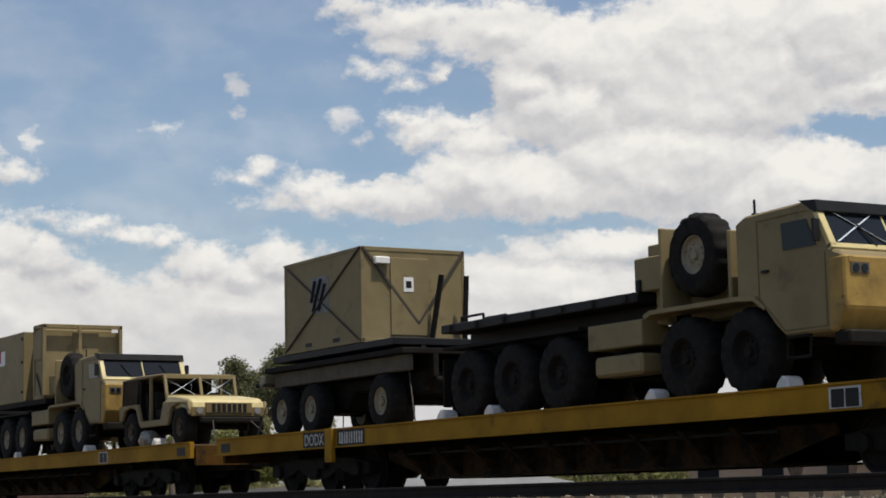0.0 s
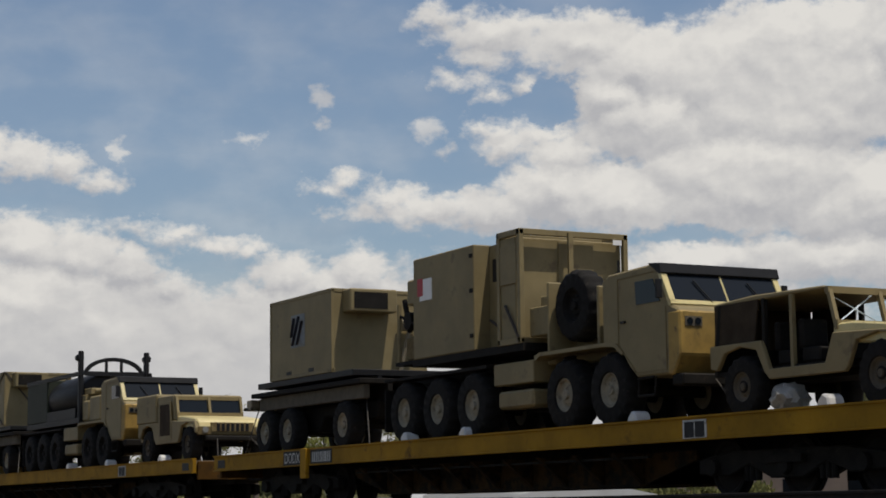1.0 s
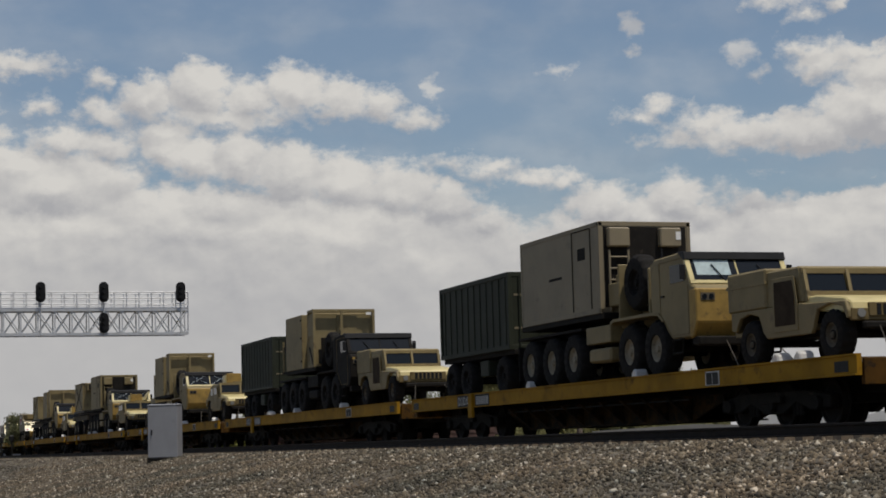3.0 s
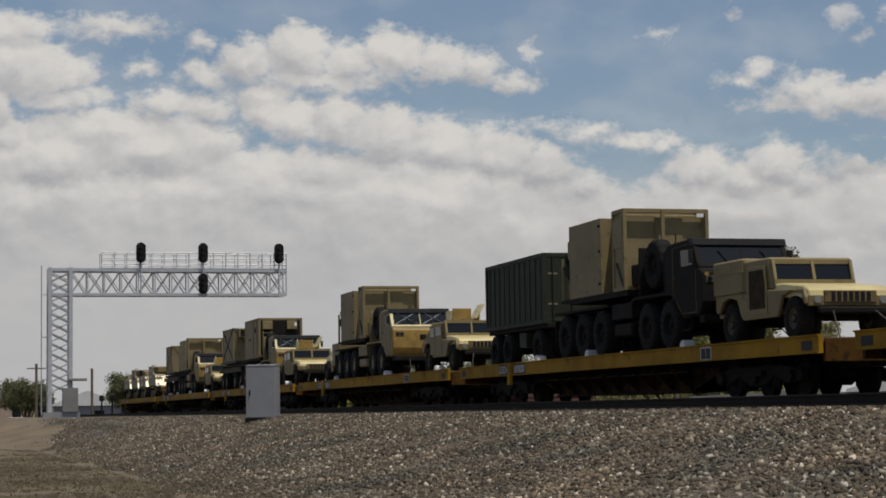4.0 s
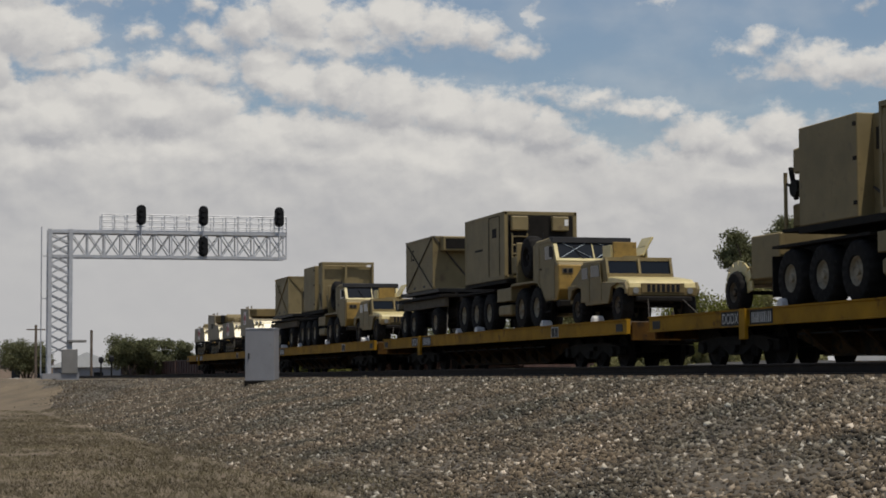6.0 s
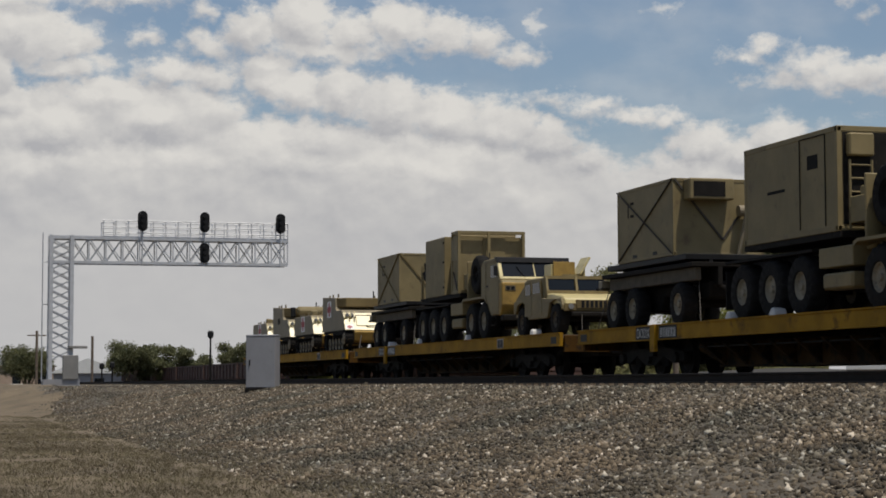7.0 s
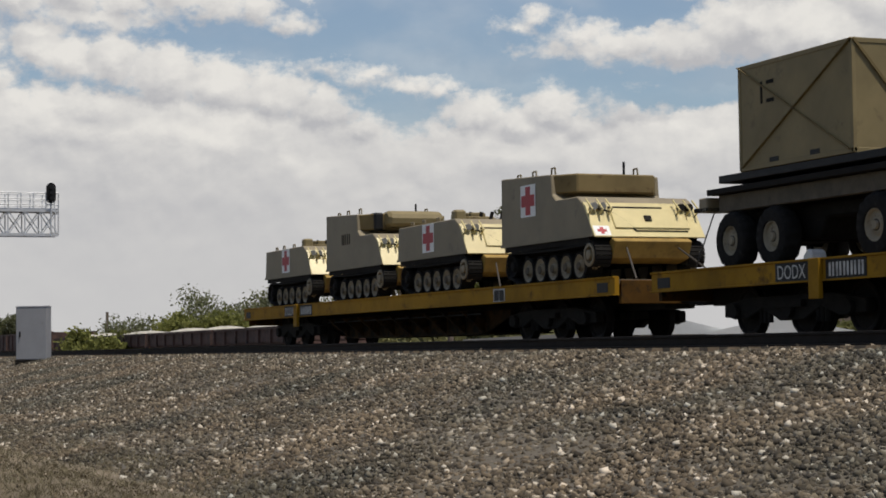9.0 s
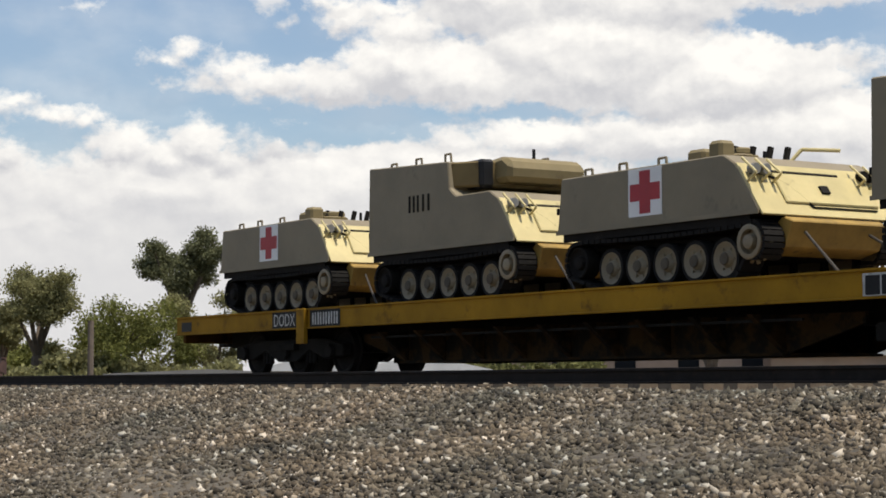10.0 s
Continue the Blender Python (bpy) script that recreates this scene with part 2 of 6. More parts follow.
GLASS = glass("dark_window_glass", (0.01, 0.013, 0.017), 0.08)
LAMP = glass("clear_lamp_lens", (0.2, 0.2, 0.19), 0.15)
TAPE = material("pale_blue_tape", (0.6, 0.68, 0.74), 0.6, vary=0.05, scale=5.0)
STRAP = material("dark_webbing_strap", (0.05, 0.042, 0.034), 0.9, vary=0.2, scale=8.0)
CHAIN = material("worn_steel_chain", (0.06, 0.052, 0.042), 0.5, 0.3, vary=0.2, scale=8.0)
CLEAR = material("translucent_white_sheet", (0.55, 0.54, 0.52), 0.25, vary=0.15, scale=3.0)

# ---- building blocks ----


def box(bm, x0, x1, y0, y1, z0, z1):
    v = [bm.verts.new((x, y, z)) for z in (z0, z1) for y in (y0, y1) for x in (x0, x1)]
    for f in ((0, 2, 3, 1), (4, 5, 7, 6), (0, 1, 5, 4), (2, 6, 7, 3), (0, 4, 6, 2), (1, 3, 7, 5)):
        bm.faces.new([v[i] for i in f])


def prism(bm, outline, y0, y1):
    """An outline in x and z, drawn out from y0 to y1."""
    a = [bm.verts.new((x, y0, z)) for x, z in outline]
    b = [bm.verts.new((x, y1, z)) for x, z in outline]
    n = len(a)
    bm.faces.new(a), bm.faces.new(b[::-1])
    for i in range(n):
        bm.faces.new((a[i], b[i], b[(i + 1) % n], a[(i + 1) % n]))


def rod(bm, p, q, r, n=8):
    p, q = Vector(p), Vector(q)
    m = (q - p).to_track_quat("Z", "Y").to_matrix()
    rings = [[bm.verts.new(c + m @ Vector((r * math.cos(k * math.tau / n), r * math.sin(k * math.tau / n), 0))) for k in range(n)] for c in (p, q)]
    bm.faces.new(rings[0][::-1]), bm.faces.new(rings[1])
    for k in range(n):
        bm.faces.new((rings[0][k], rings[0][(k + 1) % n], rings[1][(k + 1) % n], rings[1][k]))


def bar(bm, p, q, w, h):
    """A square bar from p to q."""
    p, q = Vector(p), Vector(q)
    m = (q - p).to_track_quat("Z", "Y").to_matrix()
    c = [[bm.verts.new(e + m @ Vector((sx * w / 2, sy * h / 2, 0))) for sx, sy in ((-1, -1), (1, -1), (1, 1), (-1, 1))] for e in (p, q)]
    bm.faces.new(c[0][::-1]), bm.faces.new(c[1])
    for k in range(4):
        bm.faces.new((c[0][k], c[0][(k + 1) % 4], c[1][(k + 1) % 4], c[1][k]))


def lathe(bm, cx, cz, profile, n=28, y=0.0, ring=False):
    """A profile of (radius, y) turned about a cross-wise axle; ring: open in the middle."""
    rings = [[bm.verts.new((cx + r * math.cos(k * math.tau / n), y + py, cz + r * math.sin(k * math.tau / n))) for k in range(n)] for r, py in profile]
    for a, b in zip(rings, rings[1:]):
        for k in range(n):
            bm.faces.new((a[k], a[(k + 1) % n], b[(k + 1) % n], b[k]))
    if ring:
        for k in range(n):
            bm.faces.new((rings[-1][k], rings[-1][(k + 1) % n], rings[0][(k + 1) % n], rings[0][k]))
    else:
        bm.faces.new(rings[0][::-1]), bm.faces.new(rings[-1])


def mesh_of(name, bm, mat, bevel=0.0, smooth=False):
    bmesh.ops.recalc_face_normals(bm, faces=bm.faces)
    if bevel:
        sharp = [e for e in bm.edges if len(e.link_faces) == 2 and e.calc_face_angle(0) > 0.5]
        bmesh.ops.bevel(bm, geom=sharp, offset=bevel, segments=1, affect="EDGES", clamp_overlap=True)
    me = bpy.data.meshes.new(name)
    bm.to_mesh(me)
    bm.free()
    me.materials.append(mat)
    if smooth:
        me.shade_smooth()
        me.set_sharp_from_angle(angle=radians(35))
    return me


def part(name, bm, mat, parent, label="", bevel=0.0, smooth=False, at=None):
    ob = new(name, bm if isinstance(bm, bpy.types.Mesh) else mesh_of(name, bm, mat, bevel, smooth))
    ob.parent = parent
    if at is not None:
        ob.matrix_basis = at
    return tagged(ob, label)


def thing(name, label, category, group="", kind=""):
    return tagged(new(name), label, category, group, kind)


def B(*boxes):
    bm = bmesh.new()
    for b in boxes:
        box(bm, *b)
    return bm


def P(outline, y0, y1):
    bm = bmesh.new()
    prism(bm, outline, y0, y1)
    return bm


RIDERS = []  # (thing, x on the train at 8 s, y off the track axis, z)


def ride(ob, x, y=0.0, z=DECK):
    RIDERS.append((ob, x, y, z))
    return ob


# ---- ground, ballast, rails ----
EARTH = material("dry_earth_and_grass", (0.135, 0.103, 0.063), 0.95, vary=0.3, scale=0.5, dirt=(0.1, 0.082, 0.05), dirt_at=0.54, grain=9.0, bump=0.6)
GRIT = material("crushed_stone", (0.085, 0.071, 0.051), 0.95, vary=0.35, scale=0.5, dirt=(0.05, 0.042, 0.032), dirt_at=0.56, grain=22.0, bump=1.0)


def dirt_edge(x):
    """Where the worn dirt by the gantry ends and the ballast begins."""
    return 0.067 * np.abs(x) + 0.35 * np.sin(x * 0.31) + 0.2 * np.sin(x * 0.83)


def spread(x):
    """How far the bank reaches out towards the gantry."""
    return 9.0 * np.clip((-88.0 - x) / 22.0, 0, 1)


def sheet(name, rows, xs, mat, lump=0.0, widen=False):
    """A long sheet: rows of (y, z) along every x."""
    me = bpy.data.meshes.new(name)
    def wide(x, y):
        return y - spread(x) if widen and y < 12.6 else y
    vs = [(x, wide(x, y), z + lump * noise.noise((x * 0.3, y * 0.5, 0))) for x in xs for y, z in rows]
    n = len(rows)
    me.from_pydata(vs, [], [(i * n + j, (i + 1) * n + j, (i + 1) * n + j + 1, i * n + j + 1) for i in range(len(xs) - 1) for j in range(n - 1)])
    me.materials.append(mat)
    me.shade_smooth()
    return new(name, me)


SLOPE = ((4.6, -1.75), (5.6, -1.58), (7.0, -1.36), (9.0, -0.98), (11.0, -0.58), (12.4, -0.31), (12.9, -0.26), (13.6, -0.24),
         (17.0, -0.24), (18.5, -0.22), (22.5, -0.22), (25.5, -0.22), (27.0, -0.6), (30.0, -1.75))
ys = [-4500, -400, -60, -12] + [i * 1.2 for i in range(-6, 5)] + [12, 40, 90, 300, 900, 4500]
xs = [-4500, -1500, -600, -300] + [-200 + 4 * i for i in range(76)] + [200, 600, 1500, 4500]
tagged(sheet("ground", [(y, -1.65) for y in ys], xs, EARTH, 0.05), "dry earth with sparse grass", "ground", kind="structure")
xs = [-900, -500, -300] + [-220 + 2 * i for i in range(131)] + [100, 300]
tagged(sheet("ballast_bank", SLOPE, xs, GRIT, 0.04, True), "bank of crushed grey and brown ballast under the tracks", "ballast", kind="structure")


def slope_z(y):
    return np.interp(y, [p[0] for p in SLOPE], [p[1] for p in SLOPE])


def stones(name, count, x_span, y_span, size, mat, seed, height=slope_z, thin=0.05):
    """Loose broken stones, six corners each, in one mesh."""
    rng = np.random.default_rng(seed)
    x = x_span[1] - (x_span[1] - x_span[0]) * rng.random(count) ** 1.7
    y = y_span[0] + (y_span[1] - y_span[0]) * rng.random(count) ** 0.88
    s = size * (0.4 + 1.15 * rng.random(count) ** 2.6)
    z = height(y) + np.array([0.04 * noise.noise((a * 0.3, b * 0.5, 0)) for a, b in zip(x, y)])
    y = np.where(y < 12.6, y - spread(x), y)
    keep = (x > -58) | (y > dirt_edge(x) + rng.normal(0, 0.35, count)) | (rng.random(count) < thin)
    x, y, z, s = x[keep], y[keep], z[keep], s[keep]
    count = len(x)
    base = np.array([(1, 0, 0), (-1, 0, 0), (0, 1, 0), (0, -1, 0), (0, 0, 1), (0, 0, -1)], float)
    v = base[None] * (0.6 + 0.7 * rng.random((count, 6, 1))) + rng.normal(0, 0.22, (count, 6, 3))
    q = rng.normal(size=(count, 4))
    q /= np.linalg.norm(q, axis=1)[:, None]
    w, a, b, c = q.T
    rot = np.array([[1 - 2 * (b * b + c * c), 2 * (a * b - w * c), 2 * (a * c + w * b)], [2 * (a * b + w * c), 1 - 2 * (a * a + c * c), 2 * (b * c - w * a)],
                    [2 * (a * c - w * b), 2 * (b * c + w * a), 1 - 2 * (a * a + b * b)]]).transpose(2, 0, 1)
    v = np.einsum("nij,nkj->nki", rot, v) * s[:, None, None] + np.stack([x, y, z + 0.13 * s], 1)[:, None]
    f = np.array([(0, 2, 4), (2, 1, 4), (1, 3, 4), (3, 0, 4), (2, 0, 5), (1, 2, 5), (3, 1, 5), (0, 3, 5)])
    faces = (f[None] + 6 * np.arange(count)[:, None, None]).reshape(-1, 3)
    me = bpy.data.meshes.new(name)
    me.vertices.add(count * 6), me.vertices.foreach_set("co", v.ravel())
    me.loops.add(len(faces) * 3), me.loops.foreach_set("vertex_index", faces.ravel())
    me.polygons.add(len(faces)), me.polygons.foreach_set("loop_start", np.arange(len(faces)) * 3)
    me.update(calc_edges=True)
    me.materials.append(mat)
    return tagged(new(name, me), "loose broken ballast stones, grey, tan and white", "gravel", kind="stuff")


def stone_material():
    m = bpy.data.materials.new("broken_stone")
    m.use_nodes = True
    n, l = m.node_tree.nodes, m.node_tree.links
    g = n.new("ShaderNodeNewGeometry")
    r = n.new("ShaderNodeValToRGB")
    tones = ((0.0, (0.026, 0.021, 0.015, 1)), (0.35, (0.062, 0.05, 0.035, 1)), (0.65, (0.105, 0.086, 0.062, 1)), (0.85, (0.155, 0.132, 0.1, 1)), (0.95, (0.26, 0.235, 0.2, 1)), (1.0, (0.5, 0.47, 0.43, 1)))
    r.color_ramp.elements[0].color, r.color_ramp.elements[1].color = tones[0][1], tones[-1][1]
    for at, c in tones[1:-1]:
        r.color_ramp.elements.new(at).color = c
    l.new(g.outputs["Random Per Island"], r.inputs[0])
    b = n["Principled BSDF"]
    b.inputs["Roughness"].default_value = 0.9
    # patches of brown earth dust and of greenish grey stone
    co = n.new("ShaderNodeTexCoord")
    t = n.new("ShaderNodeTexNoise")
    t.inputs["Scale"].default_value, t.inputs["Detail"].default_value = 0.42, 6
    l.new(co.outputs["Object"], t.inputs["Vector"])
    d = n.new("ShaderNodeValToRGB")
    d.color_ramp.elements[0].position, d.color_ramp.elements[1].position = 0.36, 0.64
    d.color_ramp.elements[0].color, d.color_ramp.elements[1].color = (0.66, 0.7, 0.66, 1), (1.34, 1.22, 1.06, 1)
    l.new(t.outputs[0], d.inputs[0])
    mul = n.new("ShaderNodeMix")
    mul.data_type, mul.blend_type = "RGBA", "MULTIPLY"
    mul.inputs[0].default_value = 1.0
    l.new(r.outputs[0], mul.inputs[6]), l.new(d.outputs[0], mul.inputs[7])
    l.new(mul.outputs[2], b.inputs["Base Color"])
    return m


STONE = stone_material()
stones("ballast_stones", 222000, (-140, -9), (4.6, 13.1), 0.034, STONE, 3)
stones("ballast_stones", 9000, (-70, 0), (13.6, 22.0), 0.05, STONE, 4)
stones("pebbles", 9000, (-110, -12), (-2.0, 6.5), 0.02, STONE, 5, lambda y: np.where(y < 4.9, -1.63, slope_z(y)), 0.3)


def dirt_pad():
    """A skin of dry earth over the end of the bank by the gantry."""
    xs, n = [-58 - 2.0 * i for i in range(72)], 16
    vs = []
    for x in xs:
        y1 = float(dirt_edge(x))
        for j in range(n + 1):
            y = -8.0 + (y1 + 8.0) * j / n
            old = y + float(spread(x))
            z = max(-1.65, float(slope_z(old)) if old > 4.6 else -1.75)
            vs.append((x, y, z + 0.045 * (1 - (j / n) ** 8) + 0.04 * noise.noise((x * 0.3, old * 0.5, 0))))
    me = bpy.data.meshes.new("dirt_pad")
    me.from_pydata(vs, [], [(i * (n + 1) + j, i * (n + 1) + j + 1, (i + 1) * (n + 1) + j + 1, (i + 1) * (n + 1) + j) for i in range(len(xs) - 1) for j in range(n)])
    me.materials.append(EARTH)
    me.shade_smooth()
    return tagged(new("dirt_pad", me), "worn tan dirt at the end of the ballast bank", "ground", kind="structure")


dirt_pad()
TUFT = material("dry_grass", (0.13, 0.108, 0.062), 0.9, vary=0.35, scale=0.35, dirt=(0.15, 0.1, 0.05), dirt_at=0.62)


def grass(name, tufts, x_span, y_span, seed):
    """Sparse dry tufts: thin blades that lean out of a common root, in one mesh."""
    rng = np.random.default_rng(seed)
    x = x_span[1] - (x_span[1] - x_span[0]) * rng.random(tufts) ** 1.4
    y = y_span[0] + (y_span[1] - y_span[0]) * rng.random(tufts) ** 1.5
    keep = np.array([noise.noise((a * 0.25, b * 0.5, 3.0)) > -0.42 for a, b in zip(x, y)])
    x, y = np.repeat(x[keep], 9), np.repeat(y[keep], 9)
    n = len(x)
    root = np.stack([x + rng.normal(0, 0.05, n), y + rng.normal(0, 0.05, n), np.where(y < 4.9, -1.64, slope_z(y)) - 0.01], 1)
    a = rng.uniform(0, math.tau, n)
    side = np.stack([np.cos(a), np.sin(a), 0 * a], 1) * 0.006
    tip = root + np.stack([rng.normal(0, 0.05, n), rng.normal(0, 0.05, n), rng.uniform(0.025, 0.09, n)], 1)
    v = np.stack([root - side, root + side, tip], 1)
    me = bpy.data.meshes.new(name)
    me.vertices.add(n * 3), me.vertices.foreach_set("co", v.ravel())
    me.loops.add(n * 3), me.loops.foreach_set("vertex_index", np.arange(n * 3))
    me.polygons.add(n), me.polygons.foreach_set("loop_start", np.arange(n) * 3)
    me.update(calc_edges=True)
    me.materials.append(TUFT)
    return tagged(new(name, me), "sparse dry grass tufts at the foot of the bank", "grass", kind="stuff")


grass("dry_grass", 30000, (-90, -14), (-3.0, 6.0), 8)


def track(name, axis, label):
    t = thing(name, label, "railway track", kind="structure")
    for side in (-0.754, 0.754):
        bm = bmesh.new()
        y = axis + side
        half = ((0.07, -0.19), (0.07, -0.165), (0.012, -0.155), (0.012, -0.045), (0.038, -0.035), (0.038, -0.005), (0.03, 0.0))
        section = [(y + a, z) for a, z in half] + [(y - a, z) for a, z in half[::-1]]
        ends = [[bm.verts.new((x, b, z)) for b, z in section] for x in (-600, 100)]
        bm.faces.new(ends[0]), bm.faces.new(ends[1][::-1])
        for k in range(14):
            bm.faces.new((ends[0][k], ends[1][k], ends[1][(k + 1) % 14], ends[0][(k + 1) % 14]))
        part("rail", bm, IRON, t)
    bm = bmesh.new()
    for k in range(380):
        x = -200 + 0.55 * k
        box(bm, x, x + 0.23, axis - 1.3, axis + 1.3, -0.36, -0.185)
    tagged(part("sleepers", bm, WOOD, t), kind="stuff")
    return t


track("track_1", TRACK_Y, "steel rails on timber sleepers carrying the train")
track("track_2", 14.85, "empty dark steel rails on timber sleepers")
track("track_3", 24.0, "far steel rails on timber sleepers")

# ---- flatcars ----


def letters_mesh(text, height, width, mat):
    """Flat letters, their foot at the origin, stretched to a width."""
    cu = bpy.data.curves.new("letters", "FONT")
    cu.body, cu.size, cu.extrude, cu.resolution_u = text, 1.0, 0.002, 3
    ob = bpy.data.objects.new("letters", cu)
    me = bpy.data.meshes.new_from_object(ob)
    bpy.data.objects.remove(ob)
    xs, ys = [v.co.x for v in me.vertices], [v.co.y for v in me.vertices]
    for v in me.vertices:
        v.co.x, v.co.y = (v.co.x - min(xs)) * width / (max(xs) - min(xs)), (v.co.y - min(ys)) * height / (max(ys) - min(ys))
    me.materials.clear()
    me.materials.append(mat)
    return me


LETTERS = letters_mesh("DODX", 0.24, 0.88, MARK)


def build_flatcar():
    c = thing("flatcar", "long yellow weathered six-axle railway flatcar", "flatcar", "flatcars of the train")
    L = CAR
    part("deck", B((0.05, L - 0.05, -1.5, 1.5, -0.1, 0.0)), WOOD, c, "worn plank deck")
    for s in (-1, 1):
        bm = bmesh.new()
        lip = ((1.5, -0.33), (1.64, -0.33), (1.64, -0.31), (1.6, -0.3), (1.6, 0.025), (1.64, 0.03), (1.64, 0.06), (1.5, 0.06))
        ends = [[bm.verts.new((x, s * y, z)) for y, z in lip] for x in (0, L / 2, L)]
        bm.faces.new(ends[0]), bm.faces.new(ends[2][::-1])
        for a, b in zip(ends, ends[1:]):
            for k in range(8):
                bm.faces.new((a[k], b[k], b[(k + 1) % 8], a[(k + 1) % 8]))
        part("side_sill", bm, YELLOW, c, "weathered yellow side sill")
        bm = bmesh.new()
        for x0, x1 in ((4.55, 5.6), (6.12, 7.3)):
            box(bm, x0, x1, min(s * 1.605, s * 1.612), max(s * 1.605, s * 1.612), -0.298, 0.02)
        part("number_panel", bm, BLACK, c, "black lettering panel with worn white marks")
        bm = bmesh.new()
        for x0, n, w in ((6.22, 5, 0.19),):
            for k in range(n):
                x = x0 + k * (w + 0.022)
                y = min(s * 1.612, s * 1.616), max(s * 1.612, s * 1.616)
                box(bm, x, x + 0.055, *y, -0.26, -0.03)
                box(bm, x + w - 0.09, x + w - 0.035, *y, -0.26, -0.03)
        tagged(part("mark", bm, MARK, c, "worn white marks"), kind="stuff")
        part("letters", LETTERS, None, c, "worn white reporting letters", at=pose(4.63 if s < 0 else 5.52, s * 1.613, -0.26, 90, 0, 0 if s < 0 else 180))
        part("post", B((5.7, 6.02, min(s * 1.6, s * 1.69), max(s * 1.6, s * 1.69), -0.62, 0.06)), YELLOW, c, "yellow upright jacking post", bevel=0.01)
        bm = B((20.95, 21.6, min(s * 1.605, s * 1.612), max(s * 1.605, s * 1.612), -0.295, 0.0))
        part("data_panel", bm, MARK, c, "worn white panel with dark marks")
        for x0 in (21.0, 21.29):
            part("data_mark", B((x0, x0 + 0.26, min(s * 1.612, s * 1.616), max(s * 1.612, s * 1.616), -0.28, -0.03)), BLACK, c)
        # no hole is cut: a flat black plate paints its dark inside
        for x0 in (0.25, L - 0.8):
            part("sill_opening", B((x0, x0 + 0.5, min(s * 1.601, s * 1.608), max(s * 1.601, s * 1.608), -0.26, -0.06)), BLACK, c, "black plate painting the dark of a square opening")
    # deep centre girder with its cross bearers, under-car shade painted in with the grime
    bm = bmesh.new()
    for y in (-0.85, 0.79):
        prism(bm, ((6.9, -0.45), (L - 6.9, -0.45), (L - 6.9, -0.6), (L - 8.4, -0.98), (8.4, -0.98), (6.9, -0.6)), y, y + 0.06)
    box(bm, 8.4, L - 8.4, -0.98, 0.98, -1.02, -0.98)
    part("girder", bm, DIRTY_SHADED_YELLOW, c, "grimy deep fishbelly girder, under-car shade painted in")
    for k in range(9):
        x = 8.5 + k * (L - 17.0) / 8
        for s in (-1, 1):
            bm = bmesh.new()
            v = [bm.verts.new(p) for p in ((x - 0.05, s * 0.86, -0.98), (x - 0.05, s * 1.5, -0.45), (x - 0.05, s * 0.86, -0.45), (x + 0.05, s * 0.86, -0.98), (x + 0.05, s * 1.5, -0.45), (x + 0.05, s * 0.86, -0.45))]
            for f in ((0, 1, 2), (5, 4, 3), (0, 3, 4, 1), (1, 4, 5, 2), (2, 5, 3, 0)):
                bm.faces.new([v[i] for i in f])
            part("cross_bearer", bm, DIRTY_SHADED_YELLOW, c)
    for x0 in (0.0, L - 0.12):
        part("end_sill", B((x0, x0 + 0.12, -1.45, 1.45, -0.5, -0.02)), ENDYELLOW, c, "dark yellow end sill", bevel=0.01)
    part("centre_sill", B((0.2, L - 0.2, -0.35, 0.35, -0.6, -0.12)), CHASSIS, c)
    part("air_hose_line", B((8.0, L - 7.6, -1.34, -1.3, -0.56, -0.52)), CHASSIS, c)
    for x, d in ((0.0, -1), (L, 1)):
        bm = bmesh.new()
        box(bm, min(x, x + d * 0.62), max(x, x + d * 0.62), -0.09, 0.09, -0.5, -0.32)
        box(bm, min(x + d * 0.5, x + d * 0.82), max(x + d * 0.5, x + d * 0.82), -0.2, 0.16, -0.56, -0.24)
        part("coupler", bm, CHASSIS, c, "dark knuckle coupler", bevel=0.03)
    wheel = bmesh.new()
    lathe(wheel, 0, 0, [(0.05, -0.08), (0.2, -0.09), (0.36, -0.04), (0.4, -0.07), (0.455, -0.065), (0.46, 0.05), (0.5, 0.06), (0.5, 0.09), (0.3, 0.08), (0.05, 0.09)], 24)
    wheel_me = mesh_of("wheel", wheel, IRON, smooth=True)
    for cx in (4.2, L - 4.2):
        bog = part("bogie", B((cx - 2.0, cx + 2.0, -0.35, 0.35, -0.78, -0.6), (cx - 0.5, cx + 0.5, -1.2, 1.2, -0.72, -0.6)), CHASSIS, c, "dark three-axle bogie")
        for s in (-1, 1):
            bm = bmesh.new()
            prism(bm, ((cx - 2.3, -0.62), (cx - 1.3, -0.5), (cx + 1.3, -0.5), (cx + 2.3, -0.62), (cx + 2.3, -0.86), (cx + 1.5, -0.9), (cx + 0.95, -0.72), (cx + 0.4, -0.95), (cx - 0.4, -0.95), (cx - 0.95, -0.72), (cx - 1.5, -0.9), (cx - 2.3, -0.86)), s * 1.0 - 0.09, s * 1.0 + 0.09)
            part("side_frame", bm, CHASSIS, bog, bevel=0.02)
            for dx in (-1.85, 0, 1.85):
                part("wheel", wheel_me, None, bog, at=pose(cx + dx, s * 0.76, -0.76, 0, 0, 0 if s < 0 else 180))
                bm = bmesh.new()
                lathe(bm, cx + dx, -0.76, [(0.13, -0.06), (0.15, 0), (0.13, 0.06)], 12, s * 1.12)
                part("axle_box", bm, CHASSIS, bog)
            for dx in (-0.93, 0.93):
                bm = bmesh.new()
                for k in (-0.14, 0.0, 0.14):
                    rod(bm, (cx + dx + k, s * 1.02, -0.98), (cx + dx + k, s * 1.02, -0.72), 0.055)
                part("spring", bm, CHASSIS, bog)
    return c


flatcar = build_flatcar()
CARS = [-85.3 + PITCH * k for k in range(9)]  # rear ends, last car first
ride(flatcar, CARS[0], 0, DECK)
